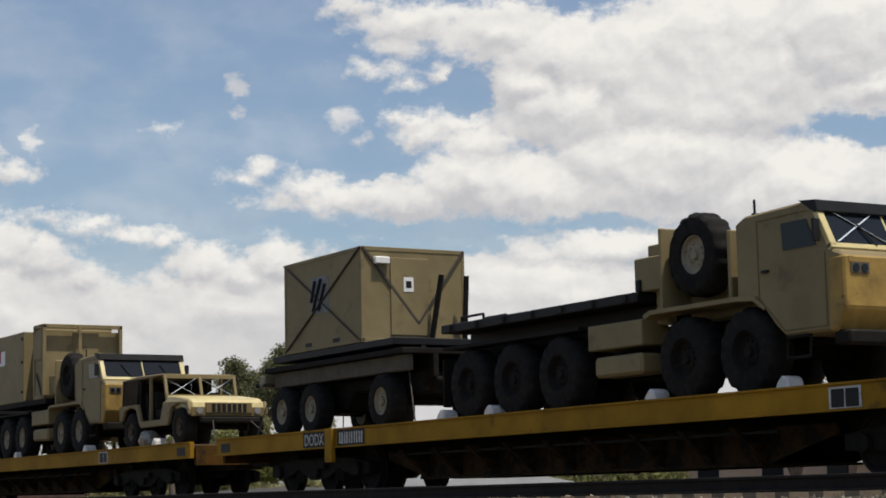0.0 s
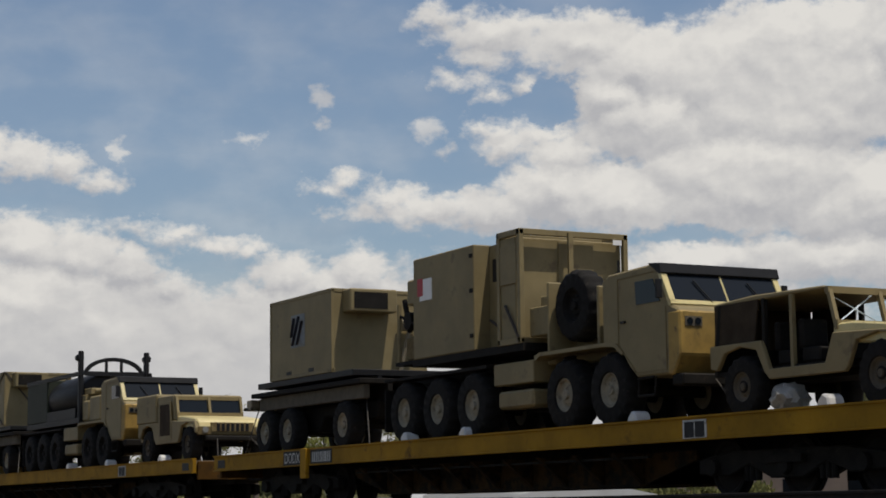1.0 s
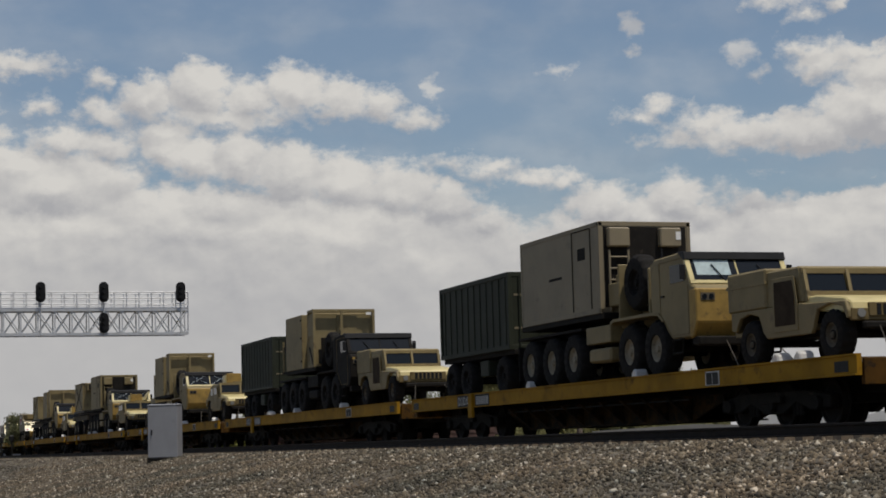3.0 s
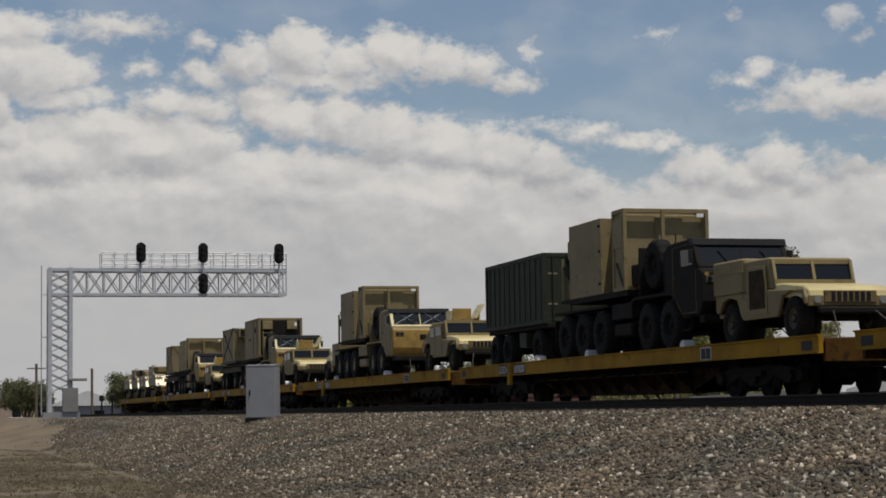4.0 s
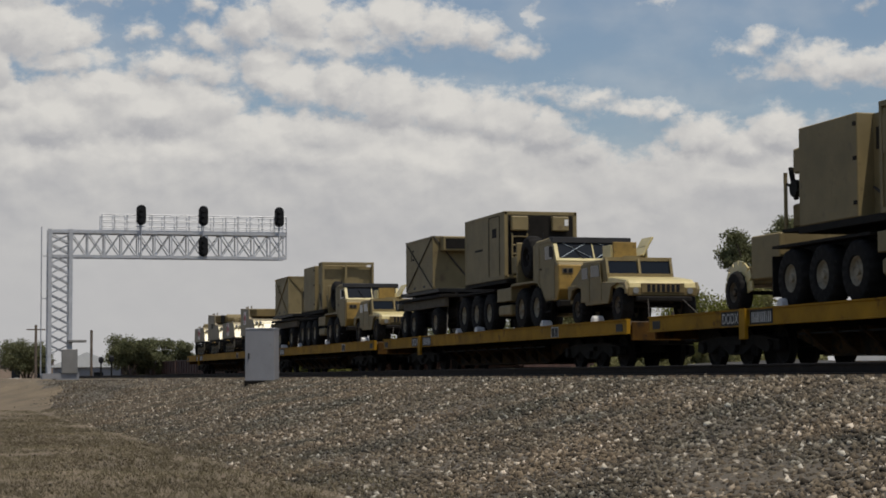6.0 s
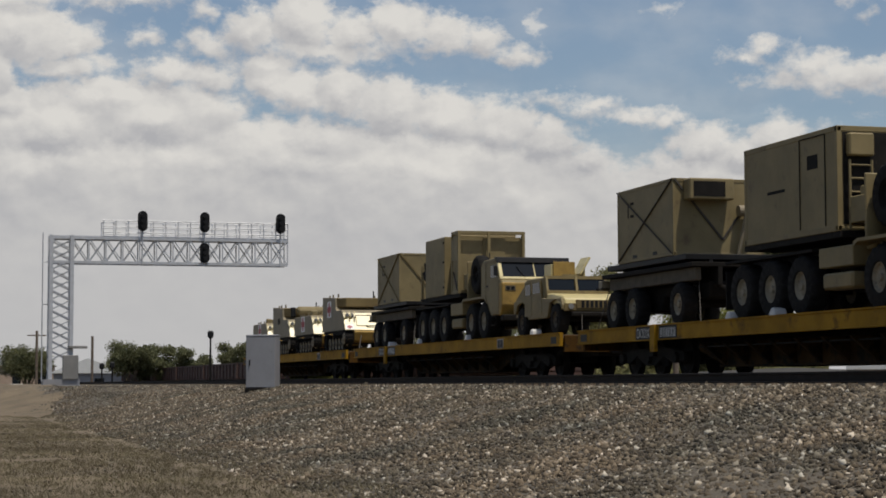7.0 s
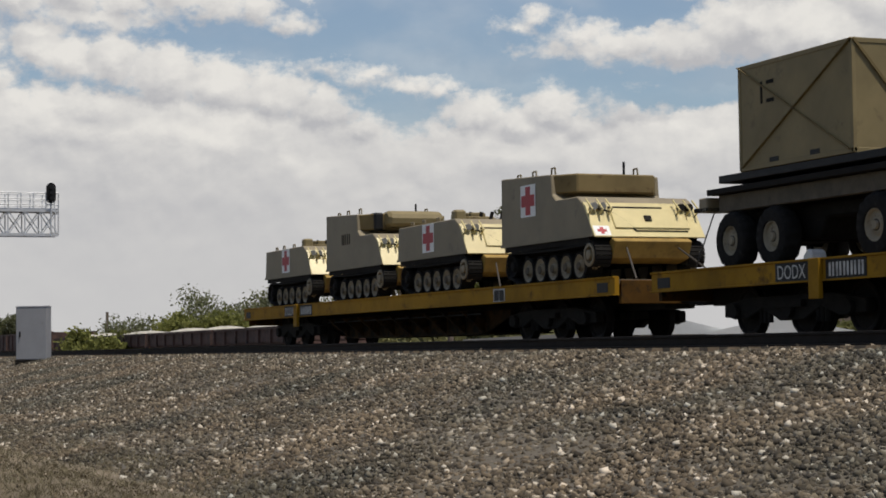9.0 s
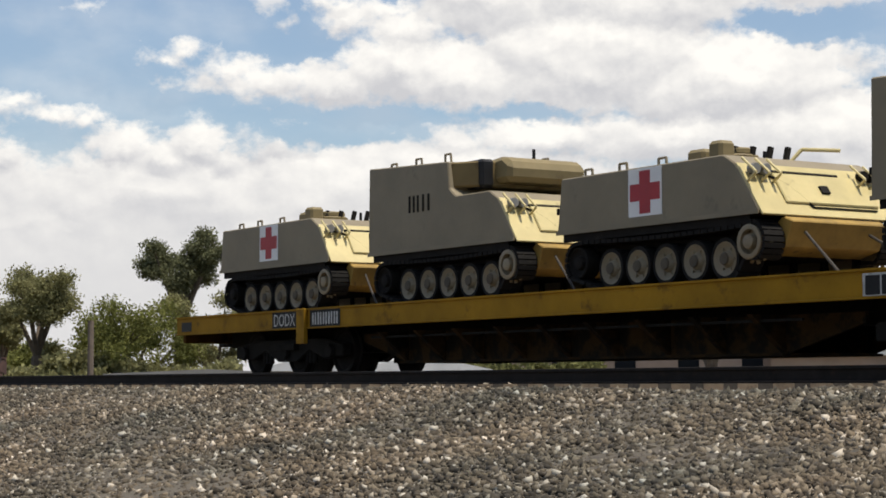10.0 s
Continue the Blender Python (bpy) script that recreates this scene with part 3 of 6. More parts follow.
for x in CARS[1:]:
    ride(copy_thing(flatcar, Matrix()), x, 0, DECK)

# ---- vehicles ----


PAPER = material("pale_cyan_sheet", (0.34, 0.42, 0.43), 0.3, vary=0.2, scale=6.0)


def tyre_mesh(name, r, w, rim, mat=None, n=32):
    """A lugged tyre on a cross-wise axle, its outer face towards -y."""
    bm = bmesh.new()
    h = w / 2
    n *= 2
    prof = [(rim, -h * 0.8), (rim * 1.08, -h), (r * 0.86, -h), (r * 0.96, -h * 0.8), (r, -h * 0.45), (r, h * 0.45), (r * 0.96, h * 0.8), (r * 0.86, h), (rim * 1.08, h), (rim, h * 0.8)]
    lathe(bm, 0, 0, prof, n, ring=True)
    bm.verts.ensure_lookup_table()
    for i, (pr, py) in enumerate(prof):
        for k in range(n):
            if (k // 2) % 2 and pr > r * 0.93:  # grooves between the lugs
                v = bm.verts[i * n + k]
                v.co.x, v.co.z = v.co.x * 0.955, v.co.z * 0.955
    return mesh_of(name, bm, mat or RUBBER, smooth=True)


def rim_mesh(name, rim, w, mat, n=24, bolts=10):
    bm = bmesh.new()
    h = w / 2
    lathe(bm, 0, 0, [(rim * 0.25, -h * 0.95), (rim * 0.3, -h * 0.7), (rim * 0.45, -h * 0.66), (rim * 0.72, -h * 0.5), (rim * 0.88, -h * 0.6), (rim * 0.97, -h * 0.92), (rim * 1.02, -h * 0.92), (rim * 1.02, h * 0.9), (rim * 0.3, h * 0.9)], n)
    for k in range(bolts):
        a = k * math.tau / bolts
        rod(bm, (rim * 0.56 * math.cos(a), -h * 0.72, rim * 0.56 * math.sin(a)), (rim * 0.56 * math.cos(a), -h * 0.5, rim * 0.56 * math.sin(a)), rim * 0.05, 6)
    return mesh_of(name, bm, mat, smooth=True)


# dark dusty tone for hubs and rims; paints in shade on trailer rails
DUSTY_SHADED = material("dusty_shaded_tan", (0.085, 0.07, 0.048), 0.9, vary=0.25, scale=4.0, dirt=(0.05, 0.042, 0.034), dirt_at=0.58)
# darker tan for drab parts; on the carrier bustle it paints in shade
DRABTAN = material("drab_shaded_tan_paint", (0.16, 0.118, 0.052), 0.7, vary=0.18, scale=1.2, dirt=(0.1, 0.066, 0.028), dirt_at=0.55, spec=0.2)
EMBLEM = material("worn_blue_grey_paint", (0.2, 0.215, 0.22), 0.7, vary=0.2, scale=4.0, dirt=(0.16, 0.13, 0.08), dirt_at=0.54, spec=0.2)
SLATE = material("dark_slate_paint", (0.035, 0.035, 0.045), 0.7, vary=0.25, scale=4.0, dirt=(0.09, 0.075, 0.05), dirt_at=0.58, spec=0.2)
HUB = material("dusty_grey_tan_hub_paint", (0.27, 0.235, 0.17), 0.75, vary=0.2, scale=4.0, dirt=(0.12, 0.1, 0.075), dirt_at=0.55, spec=0.2)
BIG_TYRE, BIG_RIM = tyre_mesh("tyre", 0.67, 0.44, 0.3), rim_mesh("rim", 0.3, 0.4, HUB)
DARK_RIM = rim_mesh("rim", 0.3, 0.4, CHASSIS)
TR_TYRE, TR_RIM = tyre_mesh("tyre", 0.56, 0.36, 0.27), rim_mesh("rim", 0.27, 0.34, HUB)
HUM_TYRE, HUM_RIM = tyre_mesh("tyre", 0.5, 0.32, 0.23), rim_mesh("rim", 0.23, 0.3, DUSTY_SHADED, bolts=8)
HUB = mesh_of("wheel", (lambda b: (rod(b, (0, -0.12, 0), (0, 0.3, 0), 0.1, 12), b)[1])(bmesh.new()), CHASSIS)


def wheel(parent, x, y, z, tyre, rim):
    """A wheel whose outer face looks away from the vehicle's middle."""
    w = part("wheel", HUB, None, parent, at=pose(x, y, z, 0, 0, 0 if y < 0 else 180))
    part("tyre", tyre, None, w, "dusty black tyre")
    part("rim", rim, None, w, "painted steel rim")
    return w


def build_truck(taped, dark=False, hook=True, dull=False, card=False, spare_on=True):
    """A five-axle load-handling truck; x runs forward from its front axle."""
    # dark: shade painted over the whole truck as chassis colour instead of tan
    paint, front = (CHASSIS, CHASSIS) if dark else (TAN, OCHRE)
    t = thing("military_truck", ("dark, shade-painted" if dark else "tan") + " five-axle military truck on the flatcar" + (", taped windscreen" if taped else ""), "truck", "load-handling trucks on the train")
    for x in (0, -1.53, -5.05, -6.55, -8.08):
        for y in (-0.98, 0.98):
            wheel(t, x, y, 0.67, BIG_TYRE, DARK_RIM if dark or dull else BIG_RIM)
        bm = bmesh.new()
        rod(bm, (x, -0.9, 0.67), (x, 0.9, 0.67), 0.11, 10)
        part("axle", bm, CHASSIS, t)
    for y in (-0.5, 0.4):
        part("frame_rail", B((-9.2, 1.9, y, y + 0.1, 0.92, 1.28)), CHASSIS, t, bevel=0.01)
    part("gearbox", B((-4.2, -2.6, -0.4, 0.4, 0.5, 1.0)), CHASSIS, t, bevel=0.05)
    part("engine_sump", B((-0.9, 0.9, -0.4, 0.4, 0.75, 1.3)), CHASSIS, t, bevel=0.05)
    cab = part("cab", P(((-0.12, 1.42), (-0.12, 2.58), (0.1, 2.68), (1.5, 2.72), (1.62, 2.66), (1.98, 1.98), (2.2, 1.9), (2.24, 1.15), (2.05, 0.82), (0.95, 0.82), (0.72, 1.0), (0.35, 1.42)), -1.22, 1.22), paint, t, bevel=0.035)
    part("nose", P(((1.92, 1.86), (2.262, 1.86), (2.268, 1.12), (2.06, 0.8), (1.9, 0.8)), -1.235, 1.235), front, cab, "dust-stained ochre front panel", bevel=0.03)
    # windscreen: surround, two panes, wiper
    way_up = Vector((1.62 - 1.98, 0, 2.66 - 1.98))
    def on_screen(y, u, off):
        n = Vector((0.68, 0, 0.36)).normalized()
        return Vector((1.98, y, 1.98)) + way_up * u + n * off
    def slab(bm, y0, y1, u0, u1, o0, o1):
        v = [bm.verts.new(on_screen(y, u, o)) for o in (o0, o1) for u in (u0, u1) for y in (y0, y1)]
        for f in ((0, 2, 3, 1), (4, 5, 7, 6), (0, 1, 5, 4), (2, 6, 7, 3), (0, 4, 6, 2), (1, 3, 7, 5)):
            bm.faces.new([v[i] for i in f])
    bm = bmesh.new()
    slab(bm, -1.22, -1.1, 0.02, 1.0, -0.05, 0.045), slab(bm, 1.1, 1.22, 0.02, 1.0, -0.05, 0.045)
    slab(bm, -1.22, 1.22, -0.02, 0.1, -0.05, 0.045), slab(bm, -0.02, 0.02, 0.1, 0.95, -0.05, 0.03)
    part("screen_frame", bm, PALE_SUNLIT if not dark else paint, cab, "pale windscreen surround", bevel=0.01)
    for y0, y1 in ((-1.1, -0.02), (0.02, 1.1)):
        bm = bmesh.new()
        slab(bm, y0, y1, 0.1, 0.96, -0.02, 0.02)
        part("windscreen", bm, GLASS, cab, "dark windscreen pane")
        if card and y0 < 0:
            bm = bmesh.new()
            slab(bm, y0 + 0.1, y1 - 0.15, 0.28, 0.78, 0.021, 0.026)
            part("paper", bm, PAPER, cab, "pale sheet behind the windscreen")
        if taped:
            bm = bmesh.new()
            for a, b in (((y0 + 0.06, 0.14), (y1 - 0.06, 0.9)), ((y0 + 0.06, 0.9), (y1 - 0.06, 0.14))):
                bar(bm, on_screen(a[0], a[1], 0.026), on_screen(b[0], b[1], 0.026), 0.05, 0.006)
            part("tape", bm, TAPE, cab, "pale crossed tape")
        bm = bmesh.new()
        rod(bm, on_screen((y0 + y1) / 2 + 0.2, 0.06, 0.05), on_screen((y0 + y1) / 2 - 0.05, 0.62, 0.05), 0.014)
        part("wiper", bm, BLACK, cab)
    part("visor", P(((1.36, 2.74), (1.72, 2.71), (1.77, 2.54), (1.7, 2.52)), -1.24, 1.24), BLACK, cab, "black visor over the windscreen", bevel=0.01)
    for s in (-1, 1):
        y = s * 1.222
        part("side_window", P(((0.98, 2.06), (0.95, 2.46), (1.5, 2.46), (1.7, 2.06)), min(y, y + s * 0.012), max(y, y + s * 0.012)), GLASS, cab, "dark door window")
        bm = bmesh.new()
        for p, q in (((0.4, 1.3), (0.4, 2.56)), ((0.4, 2.56), (1.52, 2.58)), ((0.95, 0.9), (1.86, 0.9)), ((0.4, 1.42), (0.95, 0.9)), ((1.86, 0.9), (1.86, 1.95))):
            bar(bm, (p[0], y + s * 0.002, p[1]), (q[0], y + s * 0.002, q[1]), 0.016, 0.012)
        part("door_edge", bm, DRABTAN, cab, "dark door seam")
        part("door_handle", B((0.5, 0.64, min(y, y + s * 0.04), max(y, y + s * 0.04), 1.78, 1.82)), BLACK, cab)
        bm = bmesh.new()
        rod(bm, (1.72, s * 1.2, 2.3), (1.8, s * 1.31, 2.3), 0.016)
        box(bm, 1.77, 1.82, s * 1.31 - 0.06, s * 1.31 + 0.06, 2.1, 2.42)
        part("mirror", bm, BLACK, cab, bevel=0.008)
        bm = B((2.262, 2.278, s * 0.95 - 0.17, s * 0.95 + 0.17, 1.6, 1.76))
        part("headlight_bezel", bm, DUSTY_SHADED, cab, "dark lamp recess")
        bm = bmesh.new()
        for k in (-0.1, 0.1):
            rod(bm, (2.275, s * 0.95 + k * 0.8, 1.68), (2.29, s * 0.95 + k * 0.8, 1.68), 0.06, 14)
        part("headlight", bm, GLASS, cab)
        part("fender", P(((-2.45, 1.36), (-2.5, 1.44), (-2.3, 1.5), (-0.1, 1.5), (0.3, 1.46), (0.55, 1.28), (0.5, 1.24), (0.25, 1.4), (-0.1, 1.43), (-2.3, 1.43)), min(s * 0.72, s * 1.24), max(s * 0.72, s * 1.24)), paint, t, "flat fender over the front wheels")
        part("tool_box", B((-4.15, -2.62, min(s * 0.62, s * 1.18), max(s * 0.62, s * 1.18), 0.98, 1.4)), paint, t, bevel=0.02)
        part("fuel_tank", B((-3.95, -2.62, min(s * 0.7, s * 1.2), max(s * 0.7, s * 1.2), 0.52, 0.86)), paint, t, bevel=0.05)
        part("mud_flap", B((-9.0, -8.95, min(s * 0.76, s * 1.18), max(s * 0.76, s * 1.18), 0.3, 1.2)), RUBBER, t)
        bm = bmesh.new()
        rod(bm, (2.3, s * 0.55, 0.72), (3.3, s * 0.75, 0.02), 0.014)
        part("tie_down_chain", bm, CHAIN, t, "taut worn tie-down chain")
    part("bumper", B((1.95, 2.28, -1.2, 1.2, 0.62, 0.82)), CHASSIS, t, bevel=0.03)
    part("emblem", B((2.268, 2.276, -0.12, 0.14, 1.45, 1.66)), CHASSIS, cab, "dark stencilled patch")
    part("emblem", B((2.268, 2.276, 0.72, 0.95, 1.18, 1.4)), CHASSIS, cab, "dark stencilled patch")
    bm = bmesh.new()
    rod(bm, (0.1, -1.0, 2.66), (0.1, -1.0, 2.95), 0.02), rod(bm, (0.1, -1.0, 2.66), (0.1, -1.0, 2.74), 0.05)
    part("antenna_mount", bm, BLACK, cab)
    # behind the cab: spare wheel in its carrier, engine house, crane
    if spare_on:
        spare = part("spare_wheel", HUB, None, t, "upright spare wheel behind the cab", at=pose(-1.4, -0.84, 2.3))
        part("tyre", BIG_TYRE, None, spare), part("rim", BIG_RIM if taped and dull else DARK_RIM, None, spare)
        part("spare_carrier", B((-2.15, -2.08, -1.15, -0.5, 1.45, 2.8), (-0.42, -0.34, -1.15, -0.5, 1.45, 2.55), (-2.1, -0.4, -0.56, -0.48, 1.45, 2.6)), paint, t, bevel=0.02)
    else:
        part("air_cleaner", B((-1.6, -0.5, -1.12, -0.5, 1.5, 2.3)), paint, t, bevel=0.06)
    part("engine_house", B((-2.3, -0.2, -0.45, 1.15, 1.3, 2.35)), paint, t, bevel=0.04)
    bm = bmesh.new()
    rod(bm, (-2.35, -0.3, 1.9), (-2.35, -0.3, 2.9), 0.085, 12), rod(bm, (-2.1, 0.5, 2.0), (-2.1, 0.5, 2.78), 0.07, 12)
    part("exhaust_stack", bm, BLACK, t)
    bm = B((-2.95, -2.25, -1.05, -0.45, 1.85, 2.4))
    box(bm, -2.7, -2.0, -0.95, 0.6, 2.4, 2.6)
    rod(bm, (-2.5, -0.75, 1.3), (-2.5, -0.75, 1.9), 0.16, 12)
    rod(bm, (-2.0, -0.8, 2.5), (-1.3, 0.6, 2.7), 0.07)
    part("crane", bm, paint, t, "folded crane behind the cab", bevel=0.02)
    for x, y in ((-4.6, 0.62), (-7.3, 0.62), (-2.9, -0.3)):
        bm = bmesh.new()
        rod(bm, (x - 0.4, y, 1.0), (x + 0.4, y, 1.0), 0.13, 12)
        part("air_tank", bm, CHASSIS, t)
    for x in (-5.05, -6.55, -8.08, 0.0, -1.53):
        for s in (-1, 1):
            part("leaf_spring", P(((x - 0.62, 0.98), (x, 0.82), (x + 0.62, 0.98), (x + 0.62, 0.92), (x, 0.74), (x - 0.62, 0.92)), s * 0.55 - 0.05, s * 0.55 + 0.05), CHASSIS, t)
    for s in (-1, 1):
        part("rear_mudguard", P(((-8.95, 1.36), (-8.95, 1.42), (-4.4, 1.42), (-4.4, 1.36)), min(s * 0.78, s * 1.2), max(s * 0.78, s * 1.2)), CHASSIS, t)
        bm = bmesh.new()
        for z in (0.5, 0.8):
            rod(bm, (0.95, s * 1.2, z), (1.45, s * 1.2, z), 0.025)
        for x in (0.95, 1.45):
            rod(bm, (x, s * 1.2, 0.5), (x, s * 1.16, 0.9), 0.02)
        part("cab_step", bm, CHASSIS, t)
        part("marker_lamp", B((2.2, 2.27, s * 1.1 - 0.05, s * 1.1 + 0.05, 1.76, 1.84)), OCHRE, cab)
    if hook:
        bm = bmesh.new()
        for y in (-0.42, 0.42):
            bar(bm, (-9.1, y, 1.36), (-3.2, y, 1.36), 0.16, 0.14)
        bar(bm, (-3.2, 0, 1.36), (-2.9, 0, 2.6), 0.24, 0.2), bar(bm, (-2.9, 0, 2.6), (-3.35, 0, 2.72), 0.2, 0.12)
        part("hook_arm", bm, CHASSIS, t)
    return t


def flatrack(x0, x1, mat=None, headboard=True):
    f = thing("flatrack", "dark steel flatrack bed lying on the truck", "flatrack", "flatracks on the trucks")
    m = mat or BLACK
    part("bed", B((x0, x1, -1.2, 1.2, 1.58, 1.74)), m, f, bevel=0.012)
    for y in (-0.55, 0.43):
        part("runner", B((x0, x1, y, y + 0.12, 1.4, 1.58)), m, f)
    for s in (-1, 1):
        for k in range(7):
            x = x0 + 0.3 + k * (x1 - x0 - 0.6) / 6
            part("stake_pocket", B((x - 0.07, x + 0.07, min(s * 1.2, s * 1.25), max(s * 1.2, s * 1.25), 1.6, 1.72)), m, f)
    bm = bmesh.new()
    for y in (-0.8, -0.3):
        rod(bm, (x0 + 0.1, y, 1.74), (x0 + 0.1, y, 1.9), 0.025), rod(bm, (x0 + 0.9, y, 1.74), (x0 + 0.9, y, 1.9), 0.025), rod(bm, (x0 + 0.1, y, 1.9), (x0 + 0.9, y, 1.9), 0.025)
    part("rail", bm, m, f)
    if headboard:
        part("headboard", B((x1 - 0.12, x1, -1.1, 1.1, 1.74, 1.95), (x1 - 0.1, x1, -0.5, -0.38, 1.74, 2.5), (x1 - 0.1, x1, 0.38, 0.5, 1.74, 2.5)), m, f, bevel=0.02)
    return f


def shelter_frame(bm, x0, x1, z0, z1, y=1.22, w=0.09):
    """Corner posts and edge rails of a box, 1 cm proud."""
    e = 0.012
    for s in (-1, 1):
        for x in (x0, x1 - w):
            box(bm, x - e, x + w + e, min(s * (y - w), s * (y + e)), max(s * (y - w), s * (y + e)), z0, z1)
        for z in (z0, z1 - w):
            box(bm, x0, x1, min(s * (y - w), s * (y + e)), max(s * (y - w), s * (y + e)), z - e, z + w + e)
    for x in (x0, x1 - w):
        for z in (z0, z1 - w):
            box(bm, x - e, x + w + e, -y, y, z - e, z + w + e)


def split_shelter(x=0.0, tag=False):
    """A tan shelter in two bays with a recess between them; x runs from the truck's front axle."""
    s = thing("equipment_shelter", "tan two-bay equipment shelter with a recess between the bays", "shelter", "shelters on the trucks")
    part("rear_bay", B((-7.5, -4.85, -1.22, 1.22, 1.75, 3.86)), TAN, s, bevel=0.02)
    part("recess", B((-4.85, -3.88, -0.85, 1.2, 1.75, 3.84)), TAN, s)
    part("front_bay", B((-3.88, -3.2, -1.2, 1.2, 1.75, 3.8)), TAN, s, bevel=0.02)
    bm = bmesh.new()
    shelter_frame(bm, -3.88, -3.0, 1.75, 3.93)
    part("bay_frame", bm, TAN, s, bevel=0.008)
    part("skid", B((-7.6, -2.95, -1.2, 1.2, 1.6, 1.75)), CHASSIS, s)
    part("vent", B((-4.7, -4.2, -0.865, -0.85, 3.1, 3.55)), BLACK, s, "dark vent opening")
    part("front_panel", B((-3.2, -3.17, -0.25, 0.55, 2.2, 3.75)), TAN, s, bevel=0.005)
    part("front_post", B((-2.99, -2.93, -0.16, -0.06, 1.78, 3.9)), TAN, s)
    part("label_plate", B((-2.99, -2.975, 0.88, 1.08, 3.72, 3.82)), WHITE, s, "small white plate")
    part("side_hatch", B((-3.75, -3.12, -1.236, -1.22, 2.9, 3.65)), TAN, s, bevel=0.005)
    for z in (2.0, 2.9, 3.6):
        part("latch", B((-4.98, -4.86, -1.25, -1.22, z, z + 0.08)), CHASSIS, s)
    bm = bmesh.new()
    bar(bm, (-4.8, -0.87, 2.35), (-3.92, -1.0, 2.0), 0.05, 0.03), bar(bm, (-3.55, -1.24, 2.5), (-3.05, -1.24, 1.85), 0.05, 0.03)
    part("strap", bm, STRAP, s)
    part("rear_platform", B((-8.5, -7.52, -1.15, 0.9, 1.68, 1.76)), CHASSIS, s)
    for x, z in ((-8.42, 3.0), (-7.64, 3.35)):
        bm = bmesh.new()
        rod(bm, (x, -1.1, 1.74), (x, -1.1, z), 0.045)
        part("rear_post", bm, TAN, s)
    part("rear_unit", B((-8.15, -7.55, -1.05, -0.3, 2.95, 3.5)), TAN, s, "boxy unit on the rear platform", bevel=0.04)
    part("rear_unit", B((-8.3, -7.7, -1.0, -0.2, 1.78, 2.3)), DRABTAN, s, bevel=0.04)
    bm = bmesh.new()
    rod(bm, (-8.0, -1.12, 2.62), (-8.0, -0.5, 2.62), 0.19, 16), rod(bm, (-8.35, -1.0, 3.1), (-8.1, -1.0, 2.4), 0.06), rod(bm, (-8.4, -1.08, 2.75), (-7.6, -1.08, 2.5), 0.035)
    part("rear_duct", bm, CHASSIS, s, "dark round duct", smooth=True)
    if tag:
        part("white_mark", B((-7.2, -6.65, -1.226, -1.22, 2.95, 3.4)), WHITE, s, "white patch with a red corner")
        part("red_mark", B((-7.3, -7.05, -1.23, -1.226, 3.05, 3.42)), RED, s)
    return s


def plain_shelter(x0, x1, z1, mat, ladder):
    s = thing("container", "greyish tan steel container with a cluttered open front", "container", "shelters on the trucks")
    part("body", B((x0, x1, -1.22, 1.22, 1.72, z1)), mat, s, bevel=0.02)
    bm = bmesh.new()
    shelter_frame(bm, x0, x1, 1.72, z1)
    part("frame", bm, mat, s, bevel=0.008)
    part("skid", B((x0 - 0.1, x1 + 0.05, -1.2, 1.2, 1.58, 1.72)), CHASSIS, s)
    # thin dark sheet on the face paints the depth of the open front
    part("front_recess", B((x1 + 0.002, x1 + 0.014, -1.1, 1.1, 1.85, z1 - 0.12)), CHASSIS, s, "dark sheet painting the shade of the open front")
    for y in (-0.75, 0.62):
        part("cooling_unit", B((x1, x1 + 0.2, y - 0.28, y + 0.28, z1 - 0.62, z1 - 0.15)), mat, s, bevel=0.03)
    part("label_plate", B((x1 + 0.2, x1 + 0.21, 0.75, 0.88, z1 - 0.45, z1 - 0.25)), WHITE, s)
    bm = bmesh.new()
    for y in (-1.0, -0.5):
        rod(bm, (x1 + 0.12, y, 1.75), (x1 + 0.12, y, z1 - 0.7), 0.03)
    for k in range(ladder):
        rod(bm, (x1 + 0.12, -1.0, 1.95 + 0.28 * k), (x1 + 0.12, -0.5, 1.95 + 0.28 * k), 0.022)
    part("ladder", bm, mat, s)
    bm = bmesh.new()
    for x in (x1 - 1.75, x1 - 0.55):
        bar(bm, (x, -1.226, 1.85), (x, -1.226, z1 - 0.1), 0.03, 0.02)
    bar(bm, (x1 - 1.75, -1.226, z1 - 0.1), (x1 - 0.55, -1.226, z1 - 0.1), 0.035, 0.02)
    part("door_edge", bm, CHASSIS, s, "dark door seam")
    part("stencil", B((x1 - 3.4, x1 - 2.5, -1.224, -1.22, 2.75, 2.82), (x1 - 1.4, x1 - 0.9, -1.224, -1.22, 3.1, 3.4)), CHASSIS, s, "faint stencilled bar")
    return s


